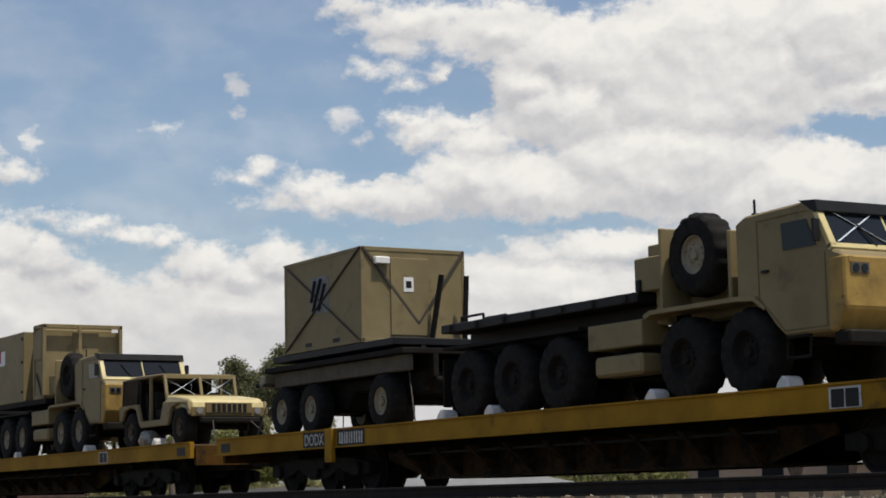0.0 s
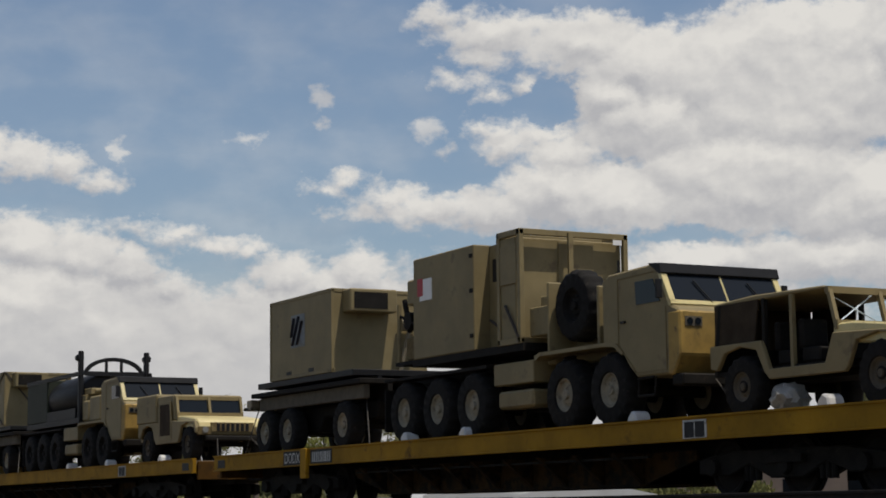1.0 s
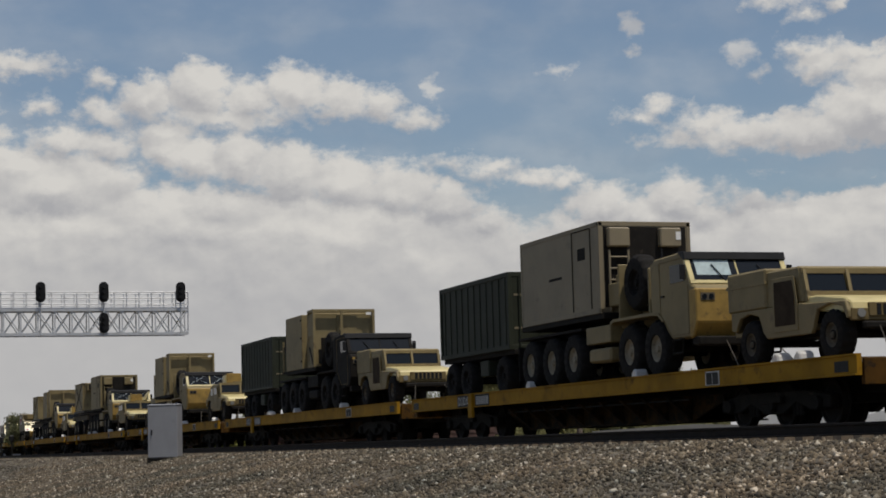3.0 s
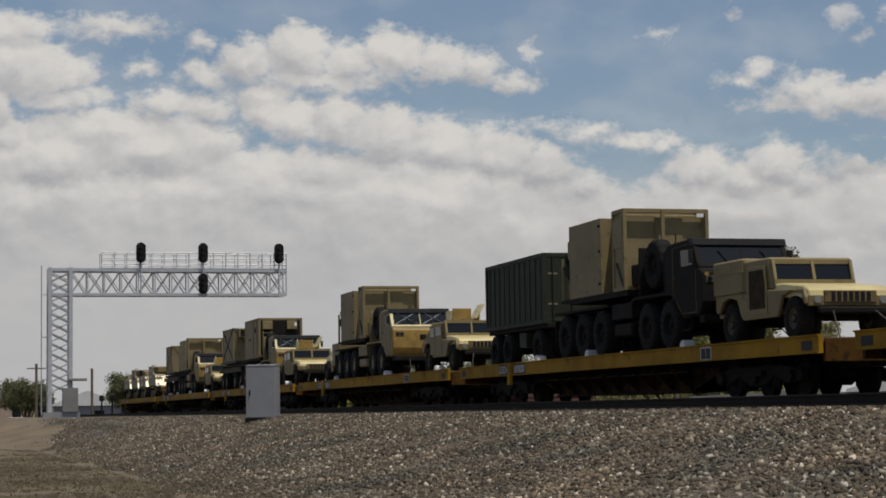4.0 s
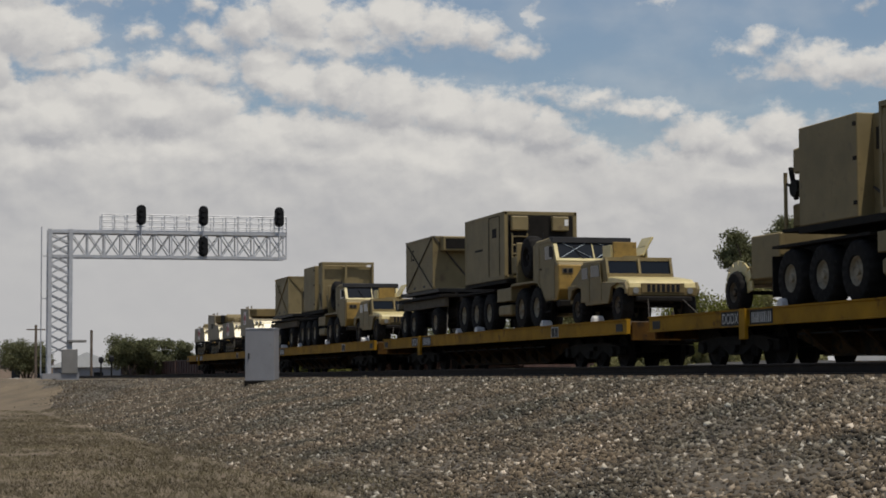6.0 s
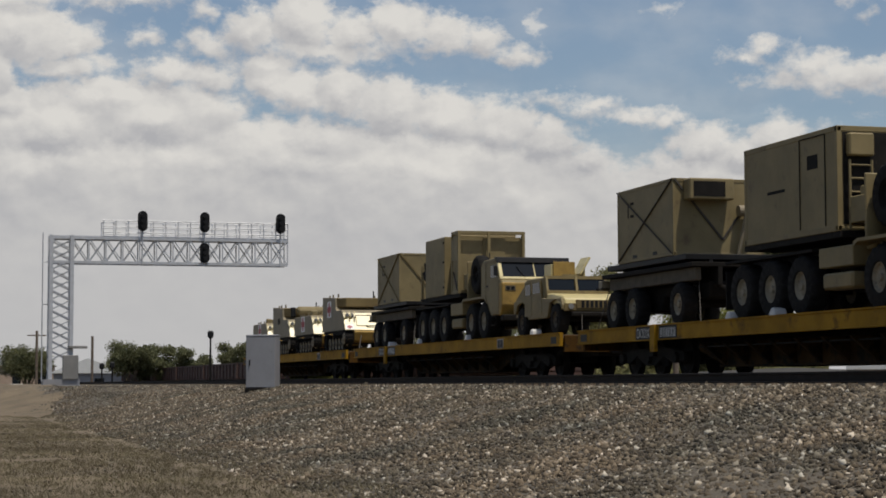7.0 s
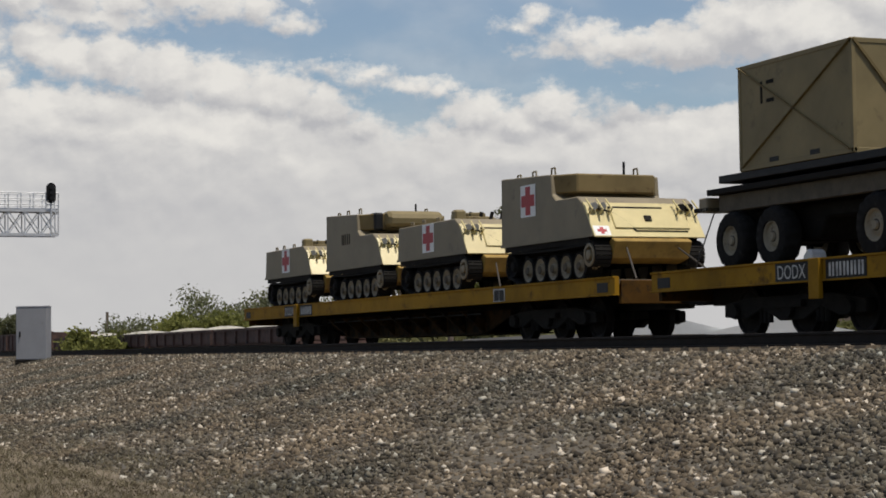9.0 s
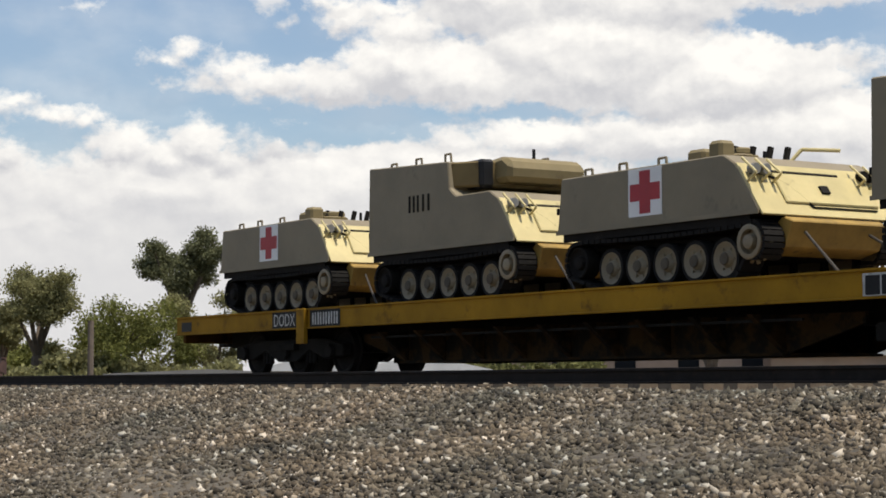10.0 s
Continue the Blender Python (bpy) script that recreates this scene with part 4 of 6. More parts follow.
def strapped_box(z1, mark, front, crossed=True, x0=2.8, x1=6.45):
    """A shelter box on a trailer; x runs from the rear of the flatcar."""
    s = thing("shelter_box", "tan shelter box lashed to the trailer" + (" with crossed straps" if crossed else ""), "shelter", "shelter boxes on the trailers")
    z0 = 1.8
    part("body", B((x0, x1, -1.22, 1.22, z0, z1)), TAN, s, bevel=0.02)
    bm = bmesh.new()
    shelter_frame(bm, x0, x1, z0, z1, w=0.06)
    part("frame", bm, TAN, s, bevel=0.006)
    if crossed:
        for a, b in (((x0, z1), (x1 - 0.1, z0 + 0.05)), ((x0 + 0.1, z0 + 0.05), (x1, z1))):
            bm = bmesh.new()
            bar(bm, (a[0], -1.24, a[1]), (b[0], -1.24, b[1]), 0.045, 0.02)
            part("strap", bm, DRABTAN if front == "plain" else STRAP, s, "lashing strap")
        for y0, y1 in ((-1.2, 0.1), (0.1, 1.2)):
            bm = bmesh.new()
            bar(bm, (x1 + 0.025, y0, z1 if y0 < 0 else z0 + 0.4), (x1 + 0.025, y1, z0 + 0.4 if y0 < 0 else z1), 0.02, 0.05)
            part("strap", bm, DRABTAN if front == "plain" else STRAP, s)
    for k in (0.32, 0.68):
        x = x0 + k * (x1 - x0)
        part("fork_pocket", B((x - 0.15, x + 0.15, -1.226, -1.22, z0 + 0.04, z0 + 0.16)), BLACK, s)
    if mark == "bars":
        part("emblem_panel", B((x0 + 1.3, x0 + 2.12, -1.226, -1.22, z1 - 1.2, z1 - 0.42)), EMBLEM, s, "worn pale blue-grey painted square")
        for a, za, b, zb in ((1.38, -0.95, 1.55, -0.5), (1.45, -1.15, 1.83, -0.48), (1.72, -1.15, 2.02, -0.6)):
            bm = bmesh.new()
            bar(bm, (x0 + a, -1.229, z1 + za), (x0 + b, -1.229, z1 + zb), 0.13, 0.006)
            part("stripe", bm, SLATE, s, "dark diagonal painted stripe")
    if mark == "number":
        part("stencil", B((x0 + 0.75, x0 + 0.82, -1.226, -1.22, z1 - 0.75, z1 - 0.35), (x0 + 0.95, x0 + 1.2, -1.226, -1.22, z1 - 0.75, z1 - 0.68), (x0 + 0.95, x0 + 1.2, -1.226, -1.22, z1 - 0.42, z1 - 0.35)), CHASSIS, s, "faint stencilled mark")
    if front == "door":
        part("door", B((x1, x1 + 0.03, -0.55, 0.35, z0 + 0.15, z1 - 0.2)), TAN, s, bevel=0.008)
        part("plate", B((x1 + 0.03, x1 + 0.04, -0.25, -0.02, z1 - 0.9, z1 - 0.6)), WHITE, s, "small white sign")
        part("plate_mark", B((x1 + 0.04, x1 + 0.044, -0.2, -0.07, z1 - 0.82, z1 - 0.68)), BLACK, s)
        bm = bmesh.new()
        bar(bm, (x1 + 0.1, 0.35, z0), (x1 + 0.3, 0.5, z1 - 0.55), 0.09, 0.09), bar(bm, (x1 + 0.1, 1.15, z0), (x1 + 0.3, 1.1, z1 - 0.55), 0.09, 0.09)
        part("lifting_leg", bm, CHASSIS, s, "dark raised lifting leg")
        part("lamp_hood", B((x1, x1 + 0.12, -0.95, -0.6, z1 - 0.35, z1 - 0.2)), WHITE, s, bevel=0.02)
    if front == "cooler":
        part("cooler", B((x1, x1 + 0.45, -0.95, 0.25, z1 - 0.55, z1 - 0.02)), TAN, s, "boxy cooling unit", bevel=0.03)
        part("cooler_grille", B((x1 + 0.45, x1 + 0.46, -0.85, 0.0, z1 - 0.48, z1 - 0.1)), CHASSIS, s)
        bm = bmesh.new()
        rod(bm, (x1 + 0.06, 0.5, z0), (x1 + 0.2, 0.7, z1 - 0.8), 0.05), rod(bm, (x1 + 0.2, 0.45, z1 - 0.8), (x1 + 0.2, 0.9, z1 - 0.8), 0.14, 12)
        part("pipe", bm, GREYTAN, s)
    return s


def build_trailer():
    """A three-axle trailer; x runs from the rear of the flatcar."""
    t = thing("trailer", "dark dusty three-axle military trailer chained to the flatcar", "trailer", "trailers on the train")
    for x in (2.25, 3.68, 6.85):
        for y in (-0.98, 0.98):
            wheel(t, x, y, 0.56, TR_TYRE, TR_RIM)
        bm = bmesh.new()
        rod(bm, (x, -0.9, 0.56), (x, 0.9, 0.56), 0.09, 10)
        part("axle", bm, CHASSIS, t)
    part("bed", B((1.5, 7.9, -1.2, 1.2, 1.45, 1.56)), CHASSIS, t, bevel=0.01)
    for y in (-0.5, 0.38):
        part("frame_rail", B((1.35, 7.9, y, y + 0.12, 1.0, 1.45)), CHASSIS, t, bevel=0.01)
    part("under_frame", P(((1.75, 1.1), (7.7, 1.1), (7.6, 0.7), (6.2, 0.62), (5.9, 0.85), (4.7, 0.85), (4.4, 0.5), (1.9, 0.5)), -0.62, 0.62), CHASSIS, t, "dark suspension frame", bevel=0.03)
    part("rack", B((2.0, 7.6, -1.22, 1.22, 1.64, 1.78)), BLACK, t, "dark rack under the load", bevel=0.01)
    for y in (-0.6, 0.5):
        part("rack_runner", B((2.0, 7.6, y, y + 0.1, 1.56, 1.64)), BLACK, t)
    for x in (3.0, 5.2, 6.2):
        bm = bmesh.new()
        rod(bm, (x - 0.35, 0.1, 0.95), (x + 0.35, 0.1, 0.95), 0.12, 12)
        part("air_tank", bm, CHASSIS, t)
    for x in (2.25, 3.68, 6.85):
        for s in (-1, 1):
            part("leaf_spring", P(((x - 0.55, 0.98), (x, 0.8), (x + 0.55, 0.98), (x + 0.55, 0.92), (x, 0.72), (x - 0.55, 0.92)), s * 0.5 - 0.05, s * 0.5 + 0.05), CHASSIS, t)
    bm = bmesh.new()
    lathe(bm, 0, 0, [(0.2, -0.05), (0.62, -0.05), (0.62, 0.05), (0.2, 0.05)], 20)
    part("turntable", bm, CHASSIS, t, at=pose(6.85, 0, 1.0, 90))
    part("tail_beam", B((1.2, 1.5, -1.2, 1.2, 1.15, 1.42)), GREYTAN, t, bevel=0.02)
    for s in (-1, 1):
        # tan rail below the rack, its shadow put into the darker colour
        part("side_rail", B((1.7, 7.8, min(s * 0.9, s * 1.05), max(s * 0.9, s * 1.05), 1.12, 1.44)), DUSTY_SHADED, t, "tan frame side rail, shade painted in", bevel=0.015)
        part("tail_shelf", B((1.0, 1.5, min(s * 0.62, s * 1.2), max(s * 0.62, s * 1.2), 1.16, 1.24)), CHASSIS, t, bevel=0.01)
        bm = bmesh.new()
        rod(bm, (8.6, s * 0.1, 0.75), (7.2, s * 0.5, 1.1), 0.06)
        part("drawbar", bm, CHASSIS, t)
        bm = bmesh.new()
        rod(bm, (1.3, s * 0.9, 1.2), (0.8, s * 1.1, 0.02), 0.014)
        part("tie_down_chain", bm, CHAIN, t)
        bm = bmesh.new()
        rod(bm, (7.4, s * 0.8, 1.3), (8.2, s * 1.1, 0.02), 0.014)
        part("tie_down_chain", bm, CHAIN, t)
    return t


def green_container():
    """A dark ribbed container on its trailer bed; x runs from the rear of the flatcar."""
    c = thing("container", "dark olive green ribbed steel container on the trailer", "container", "dark containers on the trailers")
    x0, x1, z0, z1 = 1.93, 8.0, 1.2, 3.32
    part("body", B((x0, x1, -1.18, 1.18, z0, z1)), OLIVE, c)
    bm = bmesh.new()
    shelter_frame(bm, x0, x1, z0, z1, 1.21, 0.11)
    part("frame", bm, OLIVE, c, bevel=0.01)
    for s in (-1, 1):
        for k in range(11):
            x = x0 + 0.35 + k * (x1 - x0 - 0.7) / 10
            part("rib", B((x - 0.08, x + 0.08, min(s * 1.18, s * 1.205), max(s * 1.18, s * 1.205), z0 + 0.12, z1 - 0.12)), OLIVE, c, bevel=0.01)
    for y in (-0.9, -0.3, 0.3, 0.9):
        bm = bmesh.new()
        rod(bm, (x1 + 0.04, y, z0 + 0.1), (x1 + 0.04, y, z1 - 0.1), 0.025)
        part("lock_bar", bm, OLIVE, c)
    for z in (z0 + 0.55, z1 - 0.65):
        part("plate", B((x1 + 0.002, x1 + 0.01, -1.05, -0.75, z, z + 0.06)), GREYTAN, c, "small pale marking")
    return c


def low_trailer():
    """The low double-axle trailer under the dark containers."""
    t = thing("trailer", "dark low trailer under an olive container", "trailer", "trailers on the train")
    for x in (2.7, 4.1, 7.2):
        for y in (-0.98, 0.98):
            wheel(t, x, y, 0.5, TR_TYRE, rim_dark)
        bm = bmesh.new()
        rod(bm, (x, -0.9, 0.5), (x, 0.9, 0.5), 0.09, 10)
        part("axle", bm, CHASSIS, t)
    part("bed", B((1.9, 8.1, -1.1, 1.1, 1.06, 1.19)), CHASSIS, t, bevel=0.01)
    for y in (-0.5, 0.38):
        part("frame_rail", B((1.9, 8.1, y, y + 0.12, 0.8, 1.06)), CHASSIS, t)
    bm = bmesh.new()
    rod(bm, (8.1, 0, 0.9), (9.0, 0, 0.75), 0.07)
    part("drawbar", bm, CHASSIS, t)
    part("side_box", B((5.2, 5.9, -1.1, -0.7, 0.55, 1.0)), OLIVE, t, bevel=0.02)
    return t


rim_dark = rim_mesh("rim", 0.27, 0.34, CHASSIS)


def tank_rack():
    """A black water-tank rack with its hoop; x runs from the truck's front axle."""
    r = thing("tank_rack", "black tank on an open rack with an arched front hoop", "tank", "flatracks on the trucks")
    part("bed", B((-8.6, -2.6, -1.2, 1.2, 1.5, 1.68)), BLACK, r, bevel=0.01)
    part("rear_panel", B((-8.6, -6.2, -1.2, 1.2, 1.68, 3.1)), OLIVE, r, bevel=0.03)
    bm = bmesh.new()
    prof = [(0.05, -3.1)] + [(1.02, -3.0), (1.1, -2.8), (1.1, 2.4), (1.02, 2.6), (0.05, 2.7)]
    lathe(bm, 0, 0, prof, 28)
    tank = mesh_of("tank", bm, BLACK, smooth=True)
    part("tank", tank, None, r, "black cylindrical tank", at=pose(-5.4, 0, 2.4, 0, 0, 90) @ Matrix.Diagonal((1.05, 0.82, 0.72, 1)))
    for s in (-1, 1):
        part("top_rail", B((-8.6, -2.6, min(s * 1.12, s * 1.22), max(s * 1.12, s * 1.22), 3.02, 3.14)), BLACK, r)
        part("side_panel", B((-6.2, -3.0, min(s * 1.17, s * 1.2), max(s * 1.17, s * 1.2), 1.68, 2.0)), BLACK, r)
        part("front_post", B((-2.9, -2.7, min(s * 1.02, s * 1.17), max(s * 1.02, s * 1.17), 1.6, 3.82)), BLACK, r, bevel=0.03)
        part("hose_reel", B((-3.02, -2.72, min(s * 1.0, s * 1.24), max(s * 1.0, s * 1.24), 3.5, 3.7)), BLACK, r, bevel=0.05)
        part("pump_case", B((-2.55, -1.9, min(s * 0.2, s * 1.1), max(s * 0.2, s * 1.1), 1.55, 2.2)), TAN, r, bevel=0.05)
    for k in range(10):
        a, b = k * math.pi / 10, (k + 1) * math.pi / 10
        bm = bmesh.new()
        bar(bm, (-2.8, 0.95 * math.cos(a), 3.05 + 0.52 * math.sin(a)), (-2.8, 0.95 * math.cos(b), 3.05 + 0.52 * math.sin(b)), 0.12, 0.12)
        part("hoop", bm, BLACK, r)
    bm = bmesh.new()
    bar(bm, (-2.8, -0.95, 3.1), (-2.8, 0.95, 3.1), 0.14, 0.14), bar(bm, (-2.8, -0.25, 3.1), (-2.8, -0.25, 3.54), 0.08, 0.08), bar(bm, (-2.8, 0.25, 3.1), (-2.8, 0.25, 3.54), 0.08, 0.08)
    part("hoop_brace", bm, BLACK, r)
    return r


# canvas curtains, and the painted dark of the box body's open doorway
DOORWAY = material("dark_brown_canvas_and_doorway", (0.045, 0.033, 0.022), 0.9, vary=0.3, scale=3.0, spec=0.1)


def build_humvee(kind):
    """A light utility vehicle; x runs forward from its rear axle. kind: open, box, turret."""
    words = {"open": "tan doorless utility vehicle with taped windscreen", "box": "tan utility vehicle with a boxy rear body", "turret": "tan armoured utility vehicle with a roof gun shield"}
    h = thing("utility_vehicle", words[kind] + " on the flatcar", "utility vehicle", "light utility vehicles on the train")
    for x in (0, 3.3):
        for y in (-0.9, 0.9):
            wheel(h, x, y, 0.5, HUM_TYRE, HUM_RIM)
        bm = bmesh.new()
        rod(bm, (x, -0.85, 0.5), (x, 0.85, 0.5), 0.07, 8)
        part("axle", bm, CHASSIS, h)
    part("chassis", B((-0.7, 3.7, -0.42, 0.42, 0.5, 0.72)), CHASSIS, h)
    # side walls with wheel arches, floor, hood
    side = ((-0.8, 0.75), (-0.8, 1.12), (2.25, 1.12), (2.35, 1.1), (3.88, 1.04), (3.97, 0.85), (3.96, 0.72), (3.92, 0.7), (3.78, 0.94), (3.3, 1.03), (2.82, 0.94), (2.64, 0.58), (2.55, 0.5), (0.75, 0.5), (0.62, 0.62), (0.42, 0.98), (0.0, 1.06), (-0.42, 0.98), (-0.62, 0.72))
    low = ((-0.8, 0.75), (-0.8, 1.12), (0.55, 1.12), (0.75, 0.66), (2.1, 0.66), (2.3, 1.1), (3.88, 1.04), (3.97, 0.85), (3.96, 0.72), (3.92, 0.7), (3.78, 0.94), (3.3, 1.03), (2.82, 0.94), (2.64, 0.58), (2.55, 0.5), (0.75, 0.5), (0.62, 0.62), (0.42, 0.98), (0.0, 1.06), (-0.42, 0.98), (-0.62, 0.72))
    for s in (-1, 1):
        part("body_side", P(low if kind == "open" else side, min(s * 0.98, s * 1.07), max(s * 0.98, s * 1.07)), TAN, h, bevel=0.015)
    part("floor", B((-0.8, 2.5, -0.98, 0.98, 0.62, 0.7), (-0.8, -0.74, -0.98, 0.98, 0.7, 1.1)), TAN if kind != "open" else CHASSIS, h)
    part("inner_tunnel", B((0.7, 2.5, -0.35, 0.35, 0.7, 1.05)), CHASSIS, h, bevel=0.05)
    # the hood's sunlight is in its paler colour; the sides stay tan
    part("hood", P(((2.2, 1.12), (2.2, 1.24), (2.65, 1.24), (3.7, 1.12), (3.92, 1.03), (3.98, 0.84), (3.9, 0.82), (2.3, 0.95)), -0.97, 0.97), PALE_SUNLIT, h, "sloping hood with sunlight painted in", bevel=0.03)
    part("grille", B((3.93, 4.0, -0.62, 0.62, 0.74, 1.0)), DRABTAN, h, bevel=0.01)
    part("nose_panel", B((3.9, 3.975, -1.0, 1.0, 0.66, 0.9)), DRABTAN, h, "dull panel round the lamps", bevel=0.02)
    bm = bmesh.new()
    for k in range(7):
        box(bm, 4.0, 4.01, -0.46 + k * 0.14, -0.37 + k * 0.14, 0.76, 0.97)
    part("grille_slot", bm, BLACK, h)
    part("bumper", B((3.98, 4.12, -0.8, 0.8, 0.5, 0.64)), CHASSIS, h, bevel=0.03)
    for s in (-1, 1):
        bm = bmesh.new()
        rod(bm, (3.96, s * 0.78, 0.8), (4.0, s * 0.78, 0.8), 0.085, 14)
        part("headlight", bm, LAMP, h)
        bm = bmesh.new()
        rod(bm, (4.15, s * 0.5, 0.62), (5.0, s * 0.8, 0.02), 0.013)
        part("tie_down_chain", bm, CHAIN, h, "taut worn tie-down chain")
    # windscreen frame and roof
    top = 1.78
    bm = bmesh.new()
    for y in (-0.98, -0.03, 0.92):
        bar(bm, (2.3, y + 0.03, 1.15), (2.12, y + 0.03, top), 0.07, 0.12 if kind != "open" else 0.07)
    bar(bm, (2.29, -0.98, 1.25), (2.29, 0.98, 1.25), 0.08, 0.2 if kind != "open" else 0.08), bar(bm, (2.12, -1.0, top - 0.02), (2.12, 1.0, top - 0.02), 0.08, 0.1)
    part("screen_frame", bm, TAN, h)
    for y0, y1 in ((-0.93, -0.06), (0.06, 0.93)):
        bm = bmesh.new()
        v = [bm.verts.new(p) for p in ((2.255, y0, 1.33), (2.255, y1, 1.33), (2.13, y1, top - 0.05), (2.13, y0, top - 0.05), (2.24, y0, 1.325), (2.24, y1, 1.325), (2.115, y1, top - 0.055), (2.115, y0, top - 0.055))]
        for f in ((0, 1, 2, 3), (7, 6, 5, 4), (0, 4, 5, 1), (1, 5, 6, 2), (2, 6, 7, 3), (3, 7, 4, 0)):
            bm.faces.new([v[i] for i in f])
        if kind != "open":
            part("windscreen", bm, GLASS, h, "dark windscreen pane")
        else:
            bm.free()
            bm = bmesh.new()
            bar(bm, (2.27, y0, 1.24), (2.03, y1, top - 0.06), 0.03, 0.01), bar(bm, (2.27, y1, 1.24), (2.03, y0, top - 0.06), 0.03, 0.01)
            part("tape", bm, TAPE, h, "crossed pale tape")
    if kind == "open":
        part("roof", P(((-0.75, top - 0.02), (2.05, top), (2.05, top + 0.05), (0.3, top + 0.08), (-0.75, top + 0.03)), -1.0, 1.0), TAN, h, "canvas roof", bevel=0.02)
        for x in (-0.72, 0.55, 1.25):
            for s in (-1, 1):
                bm = bmesh.new()
                bar(bm, (x, s * 0.97, 0.66), (x + (0.12 if x < 0 else 0), s * 0.97, top), 0.07, 0.07)
                part("roof_post", bm, TAN if x > 0.6 else CHASSIS, h)
        for x in (0.75, 1.35):
            for y in (-0.65, 0.65):
                part("seat", B((x, x + 0.45, y - 0.25, y + 0.25, 0.72, 0.95), (x - 0.08, x + 0.05, y - 0.25, y + 0.25, 0.95, 1.4)), CHASSIS, h, "dark seat", bevel=0.03)
        part("rear_curtain", B((-0.78, -0.74, -0.97, 0.97, 1.1, top)), DOORWAY, h, "dark canvas rear curtain")
        for s in (-1, 1):
            part("side_curtain", P(((-0.76, 1.1), (-0.7, top), (0.42, top), (0.3, 1.1)), min(s * 0.97, s * 1.0), max(s * 0.97, s * 1.0)), DOORWAY, h, "dark canvas side curtain")
    else:
        back = -0.8 if kind == "box" else 0.35
        roof = top + (0.1 if kind == "box" else 0.0)
        cabin = P(((back, 1.1), (back, roof), (2.09, roof - 0.02), (2.22, 1.12)), -1.02, 1.02)
        part("cabin", cabin, TAN, h, bevel=0.04)
        if kind == "turret":
            part("rear_slope", P(((-0.8, 1.1), (-0.78, 1.2), (0.35, 1.7), (0.35, 1.1)), -1.0, 1.0), TAN, h, "sloping rear hatch", bevel=0.03)
            bm = bmesh.new()
            lathe(bm, 0, 0, [(0.1, -0.06), (0.48, -0.06), (0.48, 0.06), (0.1, 0.06)], 20)
            ring = mesh_of("turret_ring", bm, TAN, smooth=True)
            part("turret_ring", ring, None, h, at=pose(1.1, 0, roof + 0.05, 90))
            # lid catching the sun: its brightness is put into the colour
            part("hatch_lid", B((-0.4, 0.4, 0.0, 0.62, -0.03, 0.03)), PALE_SUNLIT, h, "raised hatch lid with sunlight painted in", bevel=0.012, at=pose(1.15, 0.38, roof + 0.12, 60, 0, 0))
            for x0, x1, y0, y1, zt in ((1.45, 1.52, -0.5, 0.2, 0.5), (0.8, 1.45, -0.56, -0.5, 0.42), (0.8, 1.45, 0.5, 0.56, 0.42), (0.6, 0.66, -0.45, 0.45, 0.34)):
                part("gun_shield", B((x0, x1, y0, y1, roof + 0.06, roof + zt)), OCHRE if x0 > 1.4 else PALE_SUNLIT, h, "raised gun shield plate", bevel=0.01)
        else:
            part("rear_box", B((-0.95, 0.75, -1.07, 1.07, 1.12, top + 0.16)), TAN, h, "boxy rear body", bevel=0.04)
            part("box_rim", B((-0.97, 0.77, -1.085, 1.085, 1.62, 1.68)), TAN, h)
        for s in (-1, 1):
            y = s * 1.022
            x0 = 1.25 if kind == "box" else 1.35
            part("door", P(((x0 - 0.2, 0.6), (x0 - 0.2, top - 0.1), (1.98, top - 0.1), (2.08, 1.15), (2.08, 0.6)), min(s * 1.07, s * 1.085), max(s * 1.07, s * 1.085)), TAN, h, bevel=0.006)
            # box body: a dark panel stands in for the shaded door opening
            part("door_window", P(((x0 - 0.1, 0.72 if kind == "box" else 1.28), (x0 - 0.1, top - 0.18), (1.9, top - 0.18), (1.98, 1.28), (1.98, 0.72 if kind == "box" else 1.28)), min(s * 1.086, s * 1.095), max(s * 1.086, s * 1.095)), DOORWAY if kind == "box" else GLASS, h, "dark panel painting the unlit doorway" if kind == "box" else "dark door window")
            if kind == "turret":
                part("door", P(((0.4, 0.6), (0.4, top - 0.1), (1.1, top - 0.1), (1.1, 0.6)), min(s * 1.07, s * 1.085), max(s * 1.07, s * 1.085)), TAN, h, bevel=0.006)
                part("door_window", P(((0.5, 1.25), (0.5, top - 0.2), (1.0, top - 0.2), (1.0, 1.25)), min(s * 1.086, s * 1.095), max(s * 1.086, s * 1.095)), GLASS, h)
    for child in h.children:  # the body rides above its axles
        if not child.name.startswith(("wheel", "axle", "tie_down")):
            child.location.z += 0.07
    return h


